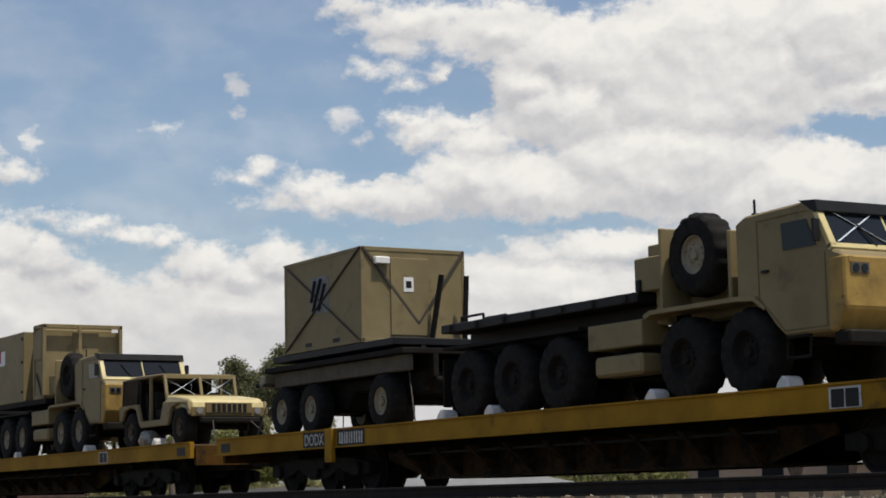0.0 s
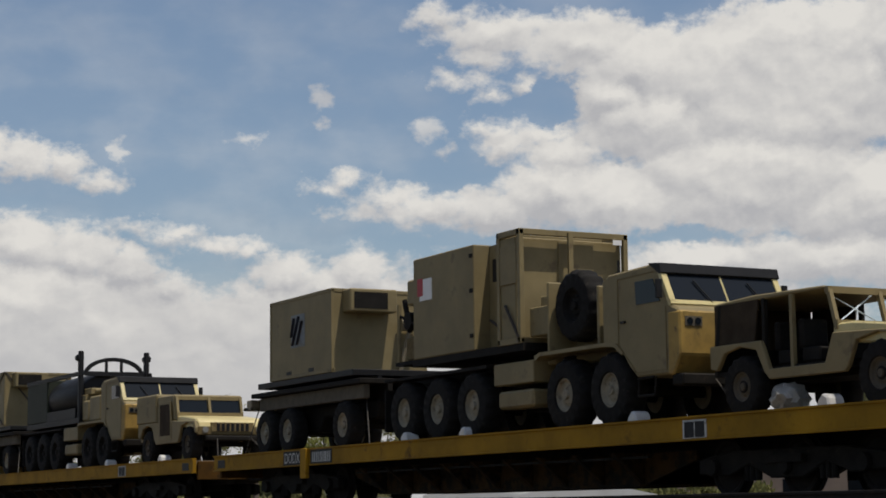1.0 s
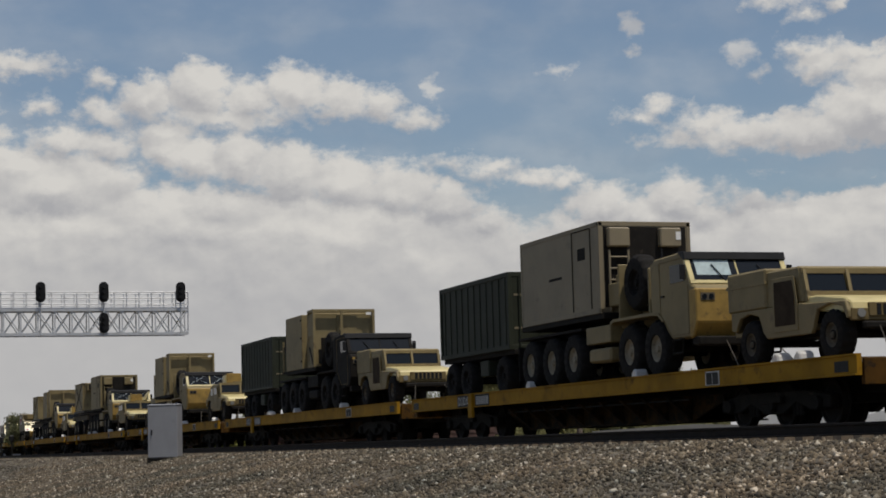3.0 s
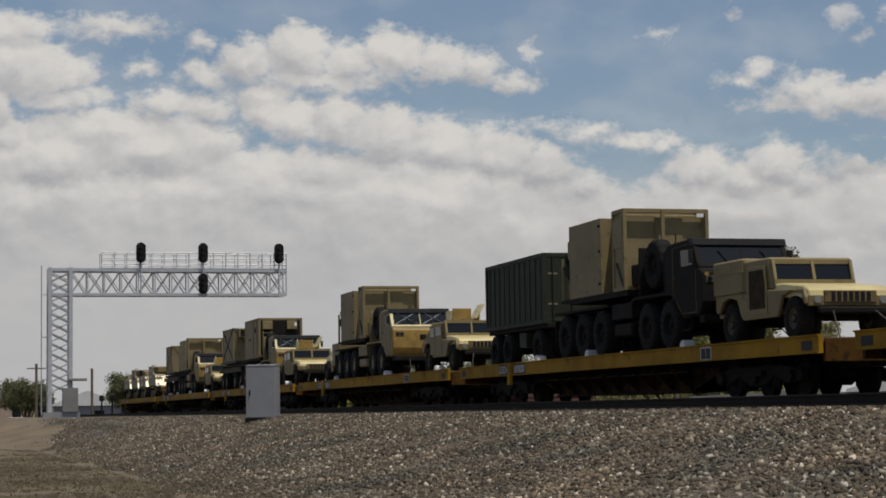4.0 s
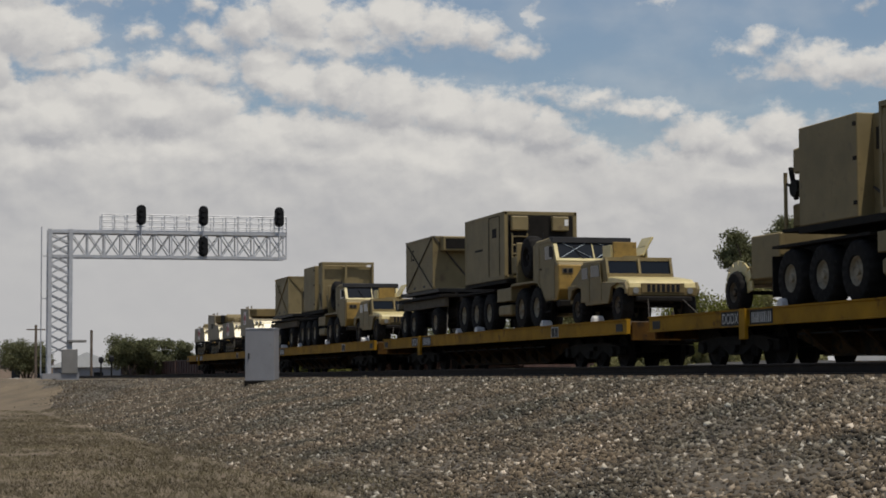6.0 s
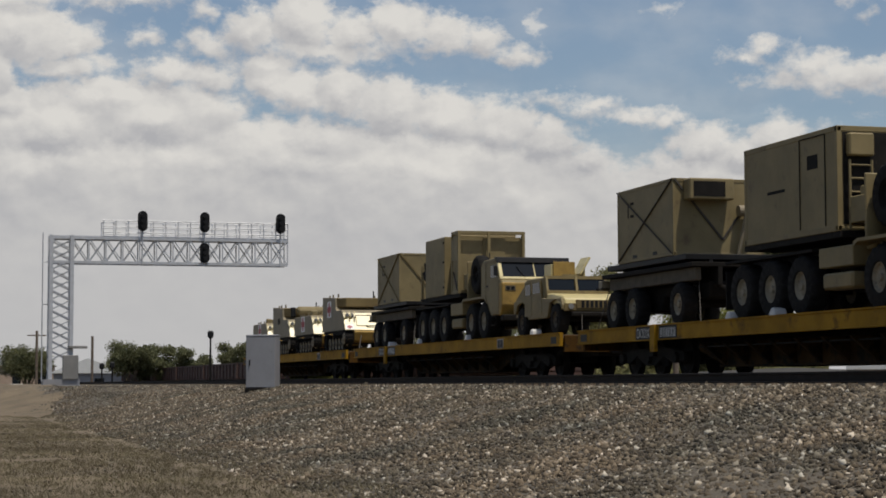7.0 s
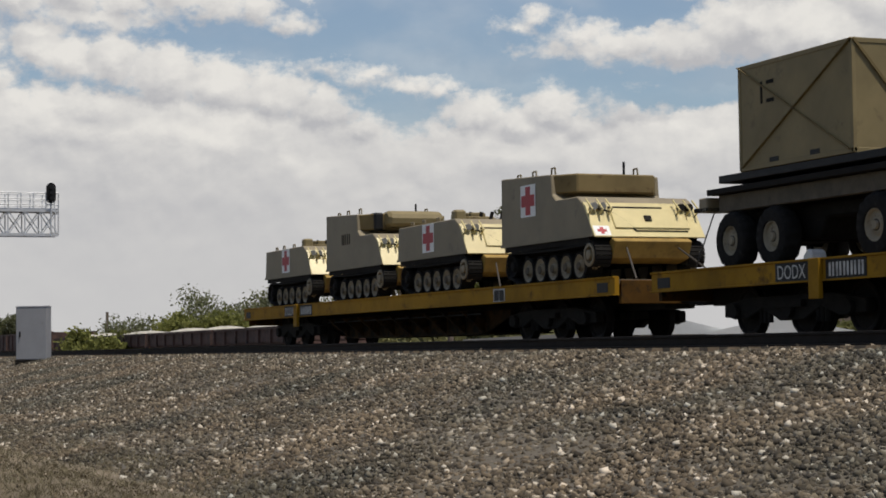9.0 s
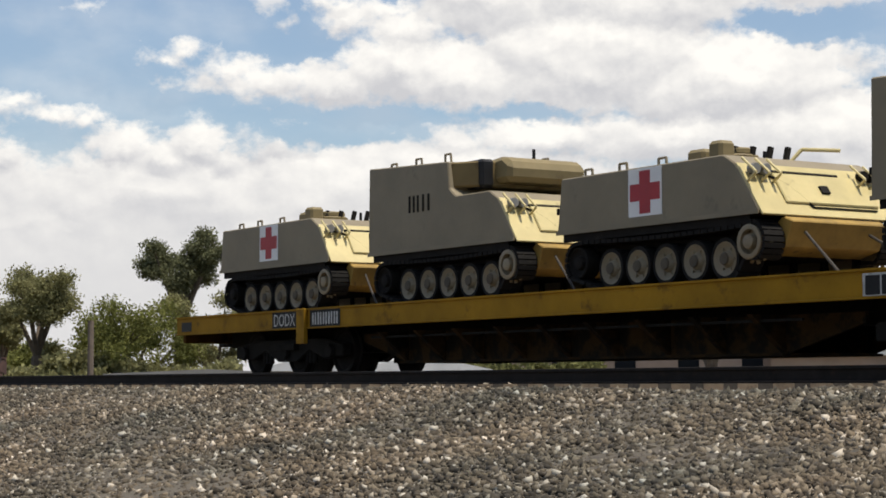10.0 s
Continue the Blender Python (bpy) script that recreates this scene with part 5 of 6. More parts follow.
def build_carrier(tall, cross, bars=False):
    """A tracked carrier; x runs forward from the hull's rear face."""
    c = thing("tracked_carrier", ("tall-bodied " if tall else "low-roofed ") + "sand-coloured tracked carrier" + (" with a red cross panel" if cross else " with stencilled side marks") + ", chained down", "tracked vehicle", "tracked carriers on the last car")
    top = 2.57 if cross else 2.6
    hull = ((0.0, 0.99), (0.03, top), (2.75, top - 0.12), (2.8, 2.0), (3.0, 1.86), (4.05, 1.86), (4.3, 1.72), (4.83, 0.99)) if tall else ((0.0, 0.99), (0.04, 1.2), (0.12, 1.86), (4.05, 1.86), (4.3, 1.72), (4.83, 0.99))
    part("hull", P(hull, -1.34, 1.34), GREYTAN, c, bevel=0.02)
    part("lower_hull", P(((0.1, 0.42), (0.05, 0.95), (4.85, 0.95), (4.95, 0.8), (4.45, 0.4)), -0.86, 0.86), CHASSIS, c)
    part("bow_plate", P(((4.86, 0.93), (5.02, 0.86), (4.86, 0.5), (4.45, 0.4), (4.4, 0.6), (4.8, 0.93)), -0.92, 0.92), OCHRE, c, "dusty ochre lower bow", bevel=0.015)
    # glacis with its trim vane: sunlight painted in as a paler colour than the hull
    n = Vector((0.8, 0, 0.56)).normalized()
    def on_bow(y, u, off):
        return Vector((4.86, y, 0.95)) + Vector((-0.56, 0, 0.78)) * u + n * off
    def slab(bm, y0, y1, u0, u1, o0, o1):
        v = [bm.verts.new(on_bow(y, u, o)) for o in (o0, o1) for u in (u0, u1) for y in (y0, y1)]
        for f in ((0, 2, 3, 1), (4, 5, 7, 6), (0, 1, 5, 4), (2, 6, 7, 3), (0, 4, 6, 2), (1, 3, 7, 5)):
            bm.faces.new([v[i] for i in f])
    bm = bmesh.new()
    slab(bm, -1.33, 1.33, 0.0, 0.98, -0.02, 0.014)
    part("glacis", bm, PALE_SUNLIT, c, "sloping glacis plate with sunlight painted in", bevel=0.006)
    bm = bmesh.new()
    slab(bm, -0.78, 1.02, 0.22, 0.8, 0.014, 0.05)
    part("trim_vane", bm, PALE_SUNLIT, c, bevel=0.02)
    bm = bmesh.new()
    slab(bm, -0.8, 0.5, 0.8, 0.835, 0.014, 0.05)
    for k in range(8):
        a, b = k / 8, (k + 1) / 8
        bar(bm, on_bow(-1.05 + 0.75 * a ** 0.8, 0.78 - 0.62 * a ** 1.6, 0.03), on_bow(-1.05 + 0.75 * b ** 0.8, 0.78 - 0.62 * b ** 1.6, 0.03), 0.03, 0.03)
    bar(bm, on_bow(-0.3, 0.16, 0.03), on_bow(0.95, 0.16, 0.03), 0.02, 0.02)
    part("vane_edge", bm, CHASSIS, c, "dark edge of the trim vane")
    bm = bmesh.new()
    slab(bm, -0.02, 0.14, 0.42, 0.56, 0.05, 0.08)
    part("bow_fitting", bm, CHASSIS, c)
    if cross and tall:
        for nm, m, a, b, o in (("panel", WHITE, (-1.3, -0.92), (0.03, 0.3), 0.0), ("cross", RED, (-1.15, -1.07), (0.07, 0.26), 0.004), ("cross", RED, (-1.22, -1.0), (0.13, 0.2), 0.005)):
            bm = bmesh.new()
            slab(bm, *a, *b, 0.014 + o, 0.018 + o)
            part("bow_" + nm, bm, m, c)
    # lamp clusters and their guards
    for s in (-1, 1):
        for k in (-0.12, 0.08):
            bm = bmesh.new()
            p = on_bow(s * 1.05 + k, 0.82, 0.06)
            rod(bm, p, p + Vector((0.12, 0, 0)), 0.08, 12)
            part("headlight", bm, LAMP if s < 0 else CHASSIS, c)
        for y in (s * 1.05 - 0.25, s * 1.05, s * 1.05 + 0.22):
            bm = bmesh.new()
            p = on_bow(y, 0.62, 0.0)
            rod(bm, p, p + Vector((0.2, 0, 0.12)), 0.02), rod(bm, p + Vector((0.2, 0, 0.12)), on_bow(y, 0.98, 0.12), 0.02)
            part("lamp_guard", bm, PALE_SUNLIT, c)
        bm = bmesh.new()
        rod(bm, (4.95, s * 0.62, 0.72), (6.05, s * 0.98, 0.02), 0.022)
        part("tie_down_chain", bm, STRAP, c, "taut dark tie-down chain")
        # skirt line and running gear
        part("sponson_edge", B((0.0, 4.8, min(s * 1.34, s * 1.36), max(s * 1.34, s * 1.36), 0.96, 1.02)), GREYTAN, c)
        part("skirt", B((0.12, 4.55, min(s * 1.28, s * 1.3), max(s * 1.28, s * 1.3), 0.84, 1.0)), RUBBER, c, "dark rubber skirt")
        for k in range(5):
            w = part("road_wheel", ROAD_WHEEL, None, c, "dusty pale road wheel", at=pose(1.32 + 0.667 * k, s * 1.12, 0.37, 0, 0, 0 if s < 0 else 180))
            part("tyre", ROAD_TYRE, None, w)
        for k in range(5):
            part("hub_cap", HUB_CAP, None, c, at=pose(1.32 + 0.667 * k, s * 1.12, 0.37, 0, 0, 0 if s < 0 else 180))
        w = part("drive_sprocket", SPROCKET, None, c, "toothed drive sprocket", at=pose(4.55, s * 1.12, 0.58, 0, 0, 0 if s < 0 else 180))
        part("idler", IDLER, None, c, "dark rear idler wheel", at=pose(0.48, s * 1.12, 0.5, 0, 0, 0 if s < 0 else 180))
        # track: shoes along an oval path
        path = []
        for x in np.arange(1.2, 4.05, 0.15):
            path.append((x, 0.03))
        for k in range(1, 4):
            path.append((4.05 + k * 0.13, 0.03 + 0.08 * k * k / 2.2))
        for k in range(9):
            a = -0.9 + k * 0.28
            path.append((4.55 + 0.3 * math.cos(a), 0.58 + 0.3 * math.sin(a)))
        for x in np.arange(4.4, 0.55, -0.15):
            path.append((x, 0.82 - 0.04 * math.sin((x - 0.5) * 0.8)))
        for k in range(9):
            a = 1.6 + k * 0.3
            path.append((0.48 + 0.3 * math.cos(a), 0.5 + 0.3 * math.sin(a)))
        for k in range(1, 4):
            path.append((0.55 + k * 0.16, 0.2 - 0.045 * k))
        bm = bmesh.new()
        for p, q in zip(path, path[1:] + path[:1]):
            p, q = Vector((p[0], s * 1.12, p[1])), Vector((q[0], s * 1.12, q[1]))
            d = q - p
            if d.length < 0.02:
                continue
            u = Vector((-d.z, 0, d.x)).normalized() * 0.03
            v = [bm.verts.new(e + w + Vector((0, y, 0))) for e in (p + d * 0.08, q - d * 0.08) for w in (u, -u) for y in (-0.19, 0.19)]
            for f in ((0, 1, 3, 2), (4, 6, 7, 5), (0, 4, 5, 1), (2, 3, 7, 6), (0, 2, 6, 4), (1, 5, 7, 3)):
                bm.faces.new([v[i] for i in f])
        tagged(part("track", bm, RUBBER, c, "dark steel and rubber track"), kind="stuff")
    roof = 1.86
    if tall:
        box_top = top - 0.13
        bm = bmesh.new()
        v0 = ((2.7, -1.3), (3.3, -0.95), (3.3, 0.95), (2.7, 1.3))
        lo, hi = [bm.verts.new((x, y, 2.02)) for x, y in v0], [bm.verts.new((x, y, box_top)) for x, y in v0]
        bm.faces.new(lo[::-1]), bm.faces.new(hi)
        for k in range(4):
            bm.faces.new((lo[k], lo[(k + 1) % 4], hi[(k + 1) % 4], hi[k]))
        # the steep front's shade is put into this darker tan
        part("front_bustle", bm, DRABTAN, c, "tan angled front of the raised body, shade painted in", bevel=0.03)
        if not cross:
            part("canvas_roll", P(((2.9, 2.06), (2.9, 2.5), (3.5, 2.55), (3.75, 2.4), (3.7, 2.1)), -0.7, 0.95), TAN, c, "rolled tan canvas", bevel=0.08)
            # solid black block stands in for the shadowed gap beside the roll
            part("dark_gap", B((2.76, 3.32, -1.0, -0.72, 2.0, 2.5)), BLACK, c, bevel=0.05)
        roof = top - 0.07
    for x, y in ((0.45, -1.1), (1.4, -1.15), (2.3, -1.1), (0.9, 0.9), (2.6, 0.8)):
        bm = bmesh.new()
        rod(bm, (x, y, roof - 0.02), (x, y, roof + 0.13), 0.022), rod(bm, (x, y, roof + 0.13), (x + 0.18, y, roof + 0.13), 0.02), rod(bm, (x + 0.18, y, roof + 0.13), (x + 0.2, y, roof - 0.02), 0.022)
        part("lifting_eye", bm, GREYTAN, c)
    bm = bmesh.new()
    rod(bm, (2.9 if tall else 3.0, 0.4, roof - 0.1), (2.9 if tall else 3.0, 0.4, roof + 0.26), 0.03)
    part("antenna_mount", bm, BLACK, c)
    if not tall:
        for x, y, r in ((2.0, 0.2, 0.5), (3.4, -0.55, 0.36)):
            bm = bmesh.new()
            rod(bm, (x, y, 1.84), (x, y, 1.95), r, 24), rod(bm, (x, y, 1.95), (x, y, 2.05), r * 0.85, 24)
            part("hatch", bm, TAN, c, bevel=0.02)
        for k in range(5):
            bm = bmesh.new()
            rod(bm, (3.5 + 0.1 * k, -1.0 + 0.25 * k, 1.86), (3.5 + 0.1 * k, -0.95 + 0.25 * k, 2.06), 0.05)
            part("periscope", bm, CHASSIS, c)
        part("vent_cover", B((2.7, 3.1, -0.9, -0.4, 1.84, 2.08)), TAN, c, bevel=0.05)
        part("stowage_box", B((3.6, 3.9, -1.25, -0.95, 1.8, 2.1)), TAN, c, bevel=0.05)
        bm = bmesh.new()
        rod(bm, (3.5, 0.4, 1.86), (3.6, 0.6, 2.1), 0.03), rod(bm, (3.6, 0.6, 2.1), (4.1, 0.9, 2.05), 0.03)
        part("exhaust_guard", bm, PALE_SUNLIT, c)
    part("rear_rail", B((-0.06, 0.0, -1.3, -1.24, 1.3, 1.4)), CHASSIS, c)
    if cross:
        x, z = (2.27, 1.42) if not tall else (1.54, 1.9)
        for s in (-1, 1):
            y = s * (1.345 if not tall else 1.345)
            part("cross_panel", B((x - 0.4, x + 0.4, min(y, y + s * 0.005), max(y, y + s * 0.005), z - 0.31, z + 0.42)), WHITE, c, "white square panel")
            part("cross", B((x - 0.13, x + 0.13, min(y + s * 0.005, y + s * 0.009), max(y + s * 0.005, y + s * 0.009), z - 0.27, z + 0.38), (x - 0.36, x - 0.13, min(y + s * 0.005, y + s * 0.009), max(y + s * 0.005, y + s * 0.009), z - 0.075, z + 0.185), (x + 0.13, x + 0.36, min(y + s * 0.005, y + s * 0.009), max(y + s * 0.005, y + s * 0.009), z - 0.075, z + 0.185)), RED, c, "red cross")
    else:
        bm = bmesh.new()
        for x0 in (1.48, 1.62, 1.76, 1.94, 2.12):
            bar(bm, (x0, -1.347, 1.67), (x0, -1.347, 1.97), 0.06, 0.006)
        part("stencil", bm, CHASSIS, c, "dark stencilled marks")
    return c


def _road():
    bm = bmesh.new()
    lathe(bm, 0, 0, [(0.05, -0.17), (0.1, -0.16), (0.13, -0.1), (0.2, -0.11), (0.245, -0.15), (0.25, -0.15), (0.25, 0.15), (0.05, 0.15)], 22)
    for k in range(6):
        a = k * math.tau / 6
        rod(bm, (0.16 * math.cos(a), -0.13, 0.16 * math.sin(a)), (0.16 * math.cos(a), -0.1, 0.16 * math.sin(a)), 0.02, 6)
    wheel_me = mesh_of("road_wheel", bm, GREYTAN, smooth=True)
    bm = bmesh.new()
    lathe(bm, 0, 0, [(0.25, -0.15), (0.305, -0.15), (0.31, -0.12), (0.31, 0.12), (0.305, 0.15), (0.25, 0.15)], 22, ring=True)
    tyre = mesh_of("tyre", bm, RUBBER, smooth=True)
    bm = bmesh.new()
    lathe(bm, 0, 0, [(0.06, -0.23), (0.1, -0.22), (0.11, -0.12), (0.17, -0.1), (0.18, -0.2), (0.24, -0.205), (0.25, -0.2), (0.26, 0.1), (0.08, 0.1)], 22)
    for k in range(13):
        a = k * math.tau / 13
        rod(bm, (0.26 * math.cos(a), -0.05, 0.26 * math.sin(a)), (0.31 * math.cos(a), -0.05, 0.31 * math.sin(a)), 0.03, 6)
    return wheel_me, tyre, mesh_of("drive_sprocket", bm, GREYTAN, smooth=True)


ROAD_WHEEL, ROAD_TYRE, SPROCKET = _road()
_cap = bmesh.new()
lathe(_cap, 0, 0, [(0.03, -0.19), (0.085, -0.185), (0.105, -0.14), (0.105, 0.0)], 14)
_idle = bmesh.new()
lathe(_idle, 0, 0, [(0.05, -0.17), (0.1, -0.16), (0.12, -0.1), (0.2, -0.12), (0.23, -0.16), (0.25, -0.15), (0.25, 0.1), (0.05, 0.1)], 20)
IDLER = mesh_of("idler", _idle, CHASSIS, smooth=True)
HUB_CAP = mesh_of("hub_cap", _cap, DUSTY_SHADED, smooth=True)


def small_trailer():
    """A light two-wheeled cargo trailer; x runs from the rear of the flatcar."""
    t = thing("cargo_trailer", "small tan two-wheeled cargo trailer with rounded fenders", "trailer")
    for s in (-1, 1):
        wheel(t, 4.1, s * 0.95, 0.5, HUM_TYRE, HUM_RIM)
        bm = bmesh.new()
        for k in range(8):
            a, b = k * math.pi / 8, (k + 1) * math.pi / 8
            bar(bm, (4.1 + 0.62 * math.cos(a), s * 0.95, 0.5 + 0.58 * math.sin(a)), (4.1 + 0.62 * math.cos(b), s * 0.95, 0.5 + 0.58 * math.sin(b)), 0.04, 0.34)
        part("fender", bm, PALE_SUNLIT, t, "pale rounded fender")
    part("body", B((4.9, 6.4, -1.0, 1.0, 0.75, 1.75)), TAN, t, bevel=0.03)
    part("bed", B((3.0, 6.6, -0.75, 0.75, 0.66, 0.78), (3.0, 4.9, -0.75, 0.75, 0.78, 1.1)), TAN, t, bevel=0.02)
    bm = bmesh.new()
    rod(bm, (6.6, 0.3, 0.7), (7.5, 0, 0.65), 0.05), rod(bm, (6.6, -0.3, 0.7), (7.5, 0, 0.65), 0.05), rod(bm, (7.3, 0, 0.65), (7.3, 0, 0.02), 0.04)
    part("drawbar", bm, CHASSIS, t)
    bm = bmesh.new()
    rod(bm, (4.1, -0.9, 0.5), (4.1, 0.9, 0.5), 0.05)
    part("axle", bm, CHASSIS, t)
    return t


I, H, G, F, E, D, C, Bcar, A = CARS

carriers = [build_carrier(False, True), build_carrier(True, False)]
ride(carriers[0], I + 1.6), ride(carriers[1], I + 7.9)
ride(copy_thing(carriers[0], Matrix()), I + 13.9)
ride(build_carrier(True, True), I + 20.85)

trailer, truck, taped = build_trailer(), build_truck(False), build_truck(True)
for k, x in enumerate((H, G - 0.6, C, Bcar, A + 0.28)):
    ride(trailer if k == 0 else copy_thing(trailer, Matrix()), x)
ride(build_truck(True, dull=True), A + 18.7)
ride(taped, F + 15.4), ride(copy_thing(taped, Matrix()), G + 18.3)
ride(truck, H + 18.0)
ride(build_truck(False, card=True), D + 17.6), ride(build_truck(False, dull=True, spare_on=False), C + 18.1)
for x in (Bcar + 18.13,):
    ride(copy_thing(truck, Matrix()), x)
# tan truck in shade, the shade put into its paint
ride(build_truck(False, dark=True), E + 18.0)

ride(flatrack(-9.0, -2.75), A + 18.7, 0, DECK + 0.1)
split = split_shelter()
ride(split, H + 18.0), ride(copy_thing(split, Matrix()), F + 15.4), ride(copy_thing(split, Matrix()), E + 18.0)
ride(split_shelter(tag=True), Bcar + 18.13)
ride(plain_shelter(-8.5, -3.05, 3.94, GREYTAN, 6), D + 17.6)
ride(plain_shelter(-7.75, -3.15, 3.88, TAN, 5), G + 18.3)
ride(tank_rack(), C + 18.25)

ride(strapped_box(3.75, "bars", "door", x0=2.92, x1=6.53), A)
ride(strapped_box(3.71, "bars", "cooler", crossed=False), Bcar)
ride(strapped_box(3.74, "bars", "cooler", x0=3.0, x1=6.7), C)
ride(strapped_box(3.72, "number", "cooler", x0=2.25, x1=6.2), G)
ride(strapped_box(3.7, "number", "plain"), H)
green, low = green_container(), low_trailer()
ride(green, E), ride(copy_thing(green, Matrix()), D), ride(low, E), ride(copy_thing(low, Matrix()), D)
ride(small_trailer(), F)

open_car, box_car, gun_car = build_humvee("open"), build_humvee("box"), build_humvee("turret")
ride(open_car, Bcar + 21.8)
ride(box_car, D + 22.0), ride(copy_thing(box_car, Matrix()), E + 21.5), ride(copy_thing(box_car, Matrix()), C + 21.9)
ride(gun_car, H + 21.8), ride(copy_thing(gun_car, Matrix()), G + 21.7), ride(copy_thing(gun_car, Matrix()), F + 22.45)

# upright brown plate at the tail of the third car
plate = thing("steel_plate", "upright brown steel bulkhead plate at the car's end", "bulkhead")
part("plate", B((0.9, 1.0, -1.3, 1.3, 0.0, 1.15)), OCHRE, plate, bevel=0.015)
for y in (-1.2, 1.1):
    part("brace", P(((1.0, 0.0), (1.0, 1.0), (1.06, 1.0), (1.55, 0.06), (1.55, 0.0)), y, y + 0.1), OCHRE, plate)
ride(plate, C)


def chock(label, mat, sx, sz):
    c = thing("wheel_chock", label, "chock", "chocks on the decks")
    part("wedge", P(((0, 0), (sx, 0), (sx * 0.85, sz * 0.8), (sx * 0.5, sz), (sx * 0.15, sz * 0.6)), -0.16, 0.16), mat, c, bevel=0.03)
    return c


chocks = chock("pale plastic chock wedged at a wheel on the deck", CLEAR, 0.34, 0.26)
first = True
for car, offs in ((A, (9.7, 11.4, 16.3, 19.5)), (Bcar, (10.2, 12.8, 18.9, 24.0)), (C, (5.3, 14.8, 18.8, 23.6)), (D, (9.5, 16.5, 23.4, 24.3)), (E, (7.4, 12.0, 19.0)), (F, (6.9, 16.4, 24.3)), (G, (9.6, 12.0, 19.1, 23.6)), (H, (5.0, 9.6, 16.2, 23.5))):
    for o in offs:
        ride(chocks if first else copy_thing(chocks, Matrix()), car + o, -1.2, DECK)
        first = False
FILM = material("dusty_clear_film", (0.2, 0.195, 0.175), 0.3, vary=0.3, scale=5.0)
wrap = thing("wrapped_bundle", "crumpled clear-wrapped bundle under the vehicle on the deck", "bundle", "bundles on the decks")
bm = bmesh.new()
bmesh.ops.create_icosphere(bm, subdivisions=3, radius=0.5)
for v in bm.verts:
    v.co = Vector((v.co.x * 0.7, v.co.y * 0.55, max(-0.25, v.co.z * 0.5))) * (1 + 0.28 * noise.noise(v.co * 6))
part("wrap", bm, FILM, wrap, smooth=True)
ride(wrap, Bcar + 22.9, -0.95, DECK + 0.24)

# ---- beside the line ----


def place(az, d, z=-1.65):
    """A spot d metres off, az degrees to the left of the line square to the track."""
    return Vector((-d * math.sin(radians(az)), d * math.cos(radians(az)), z))


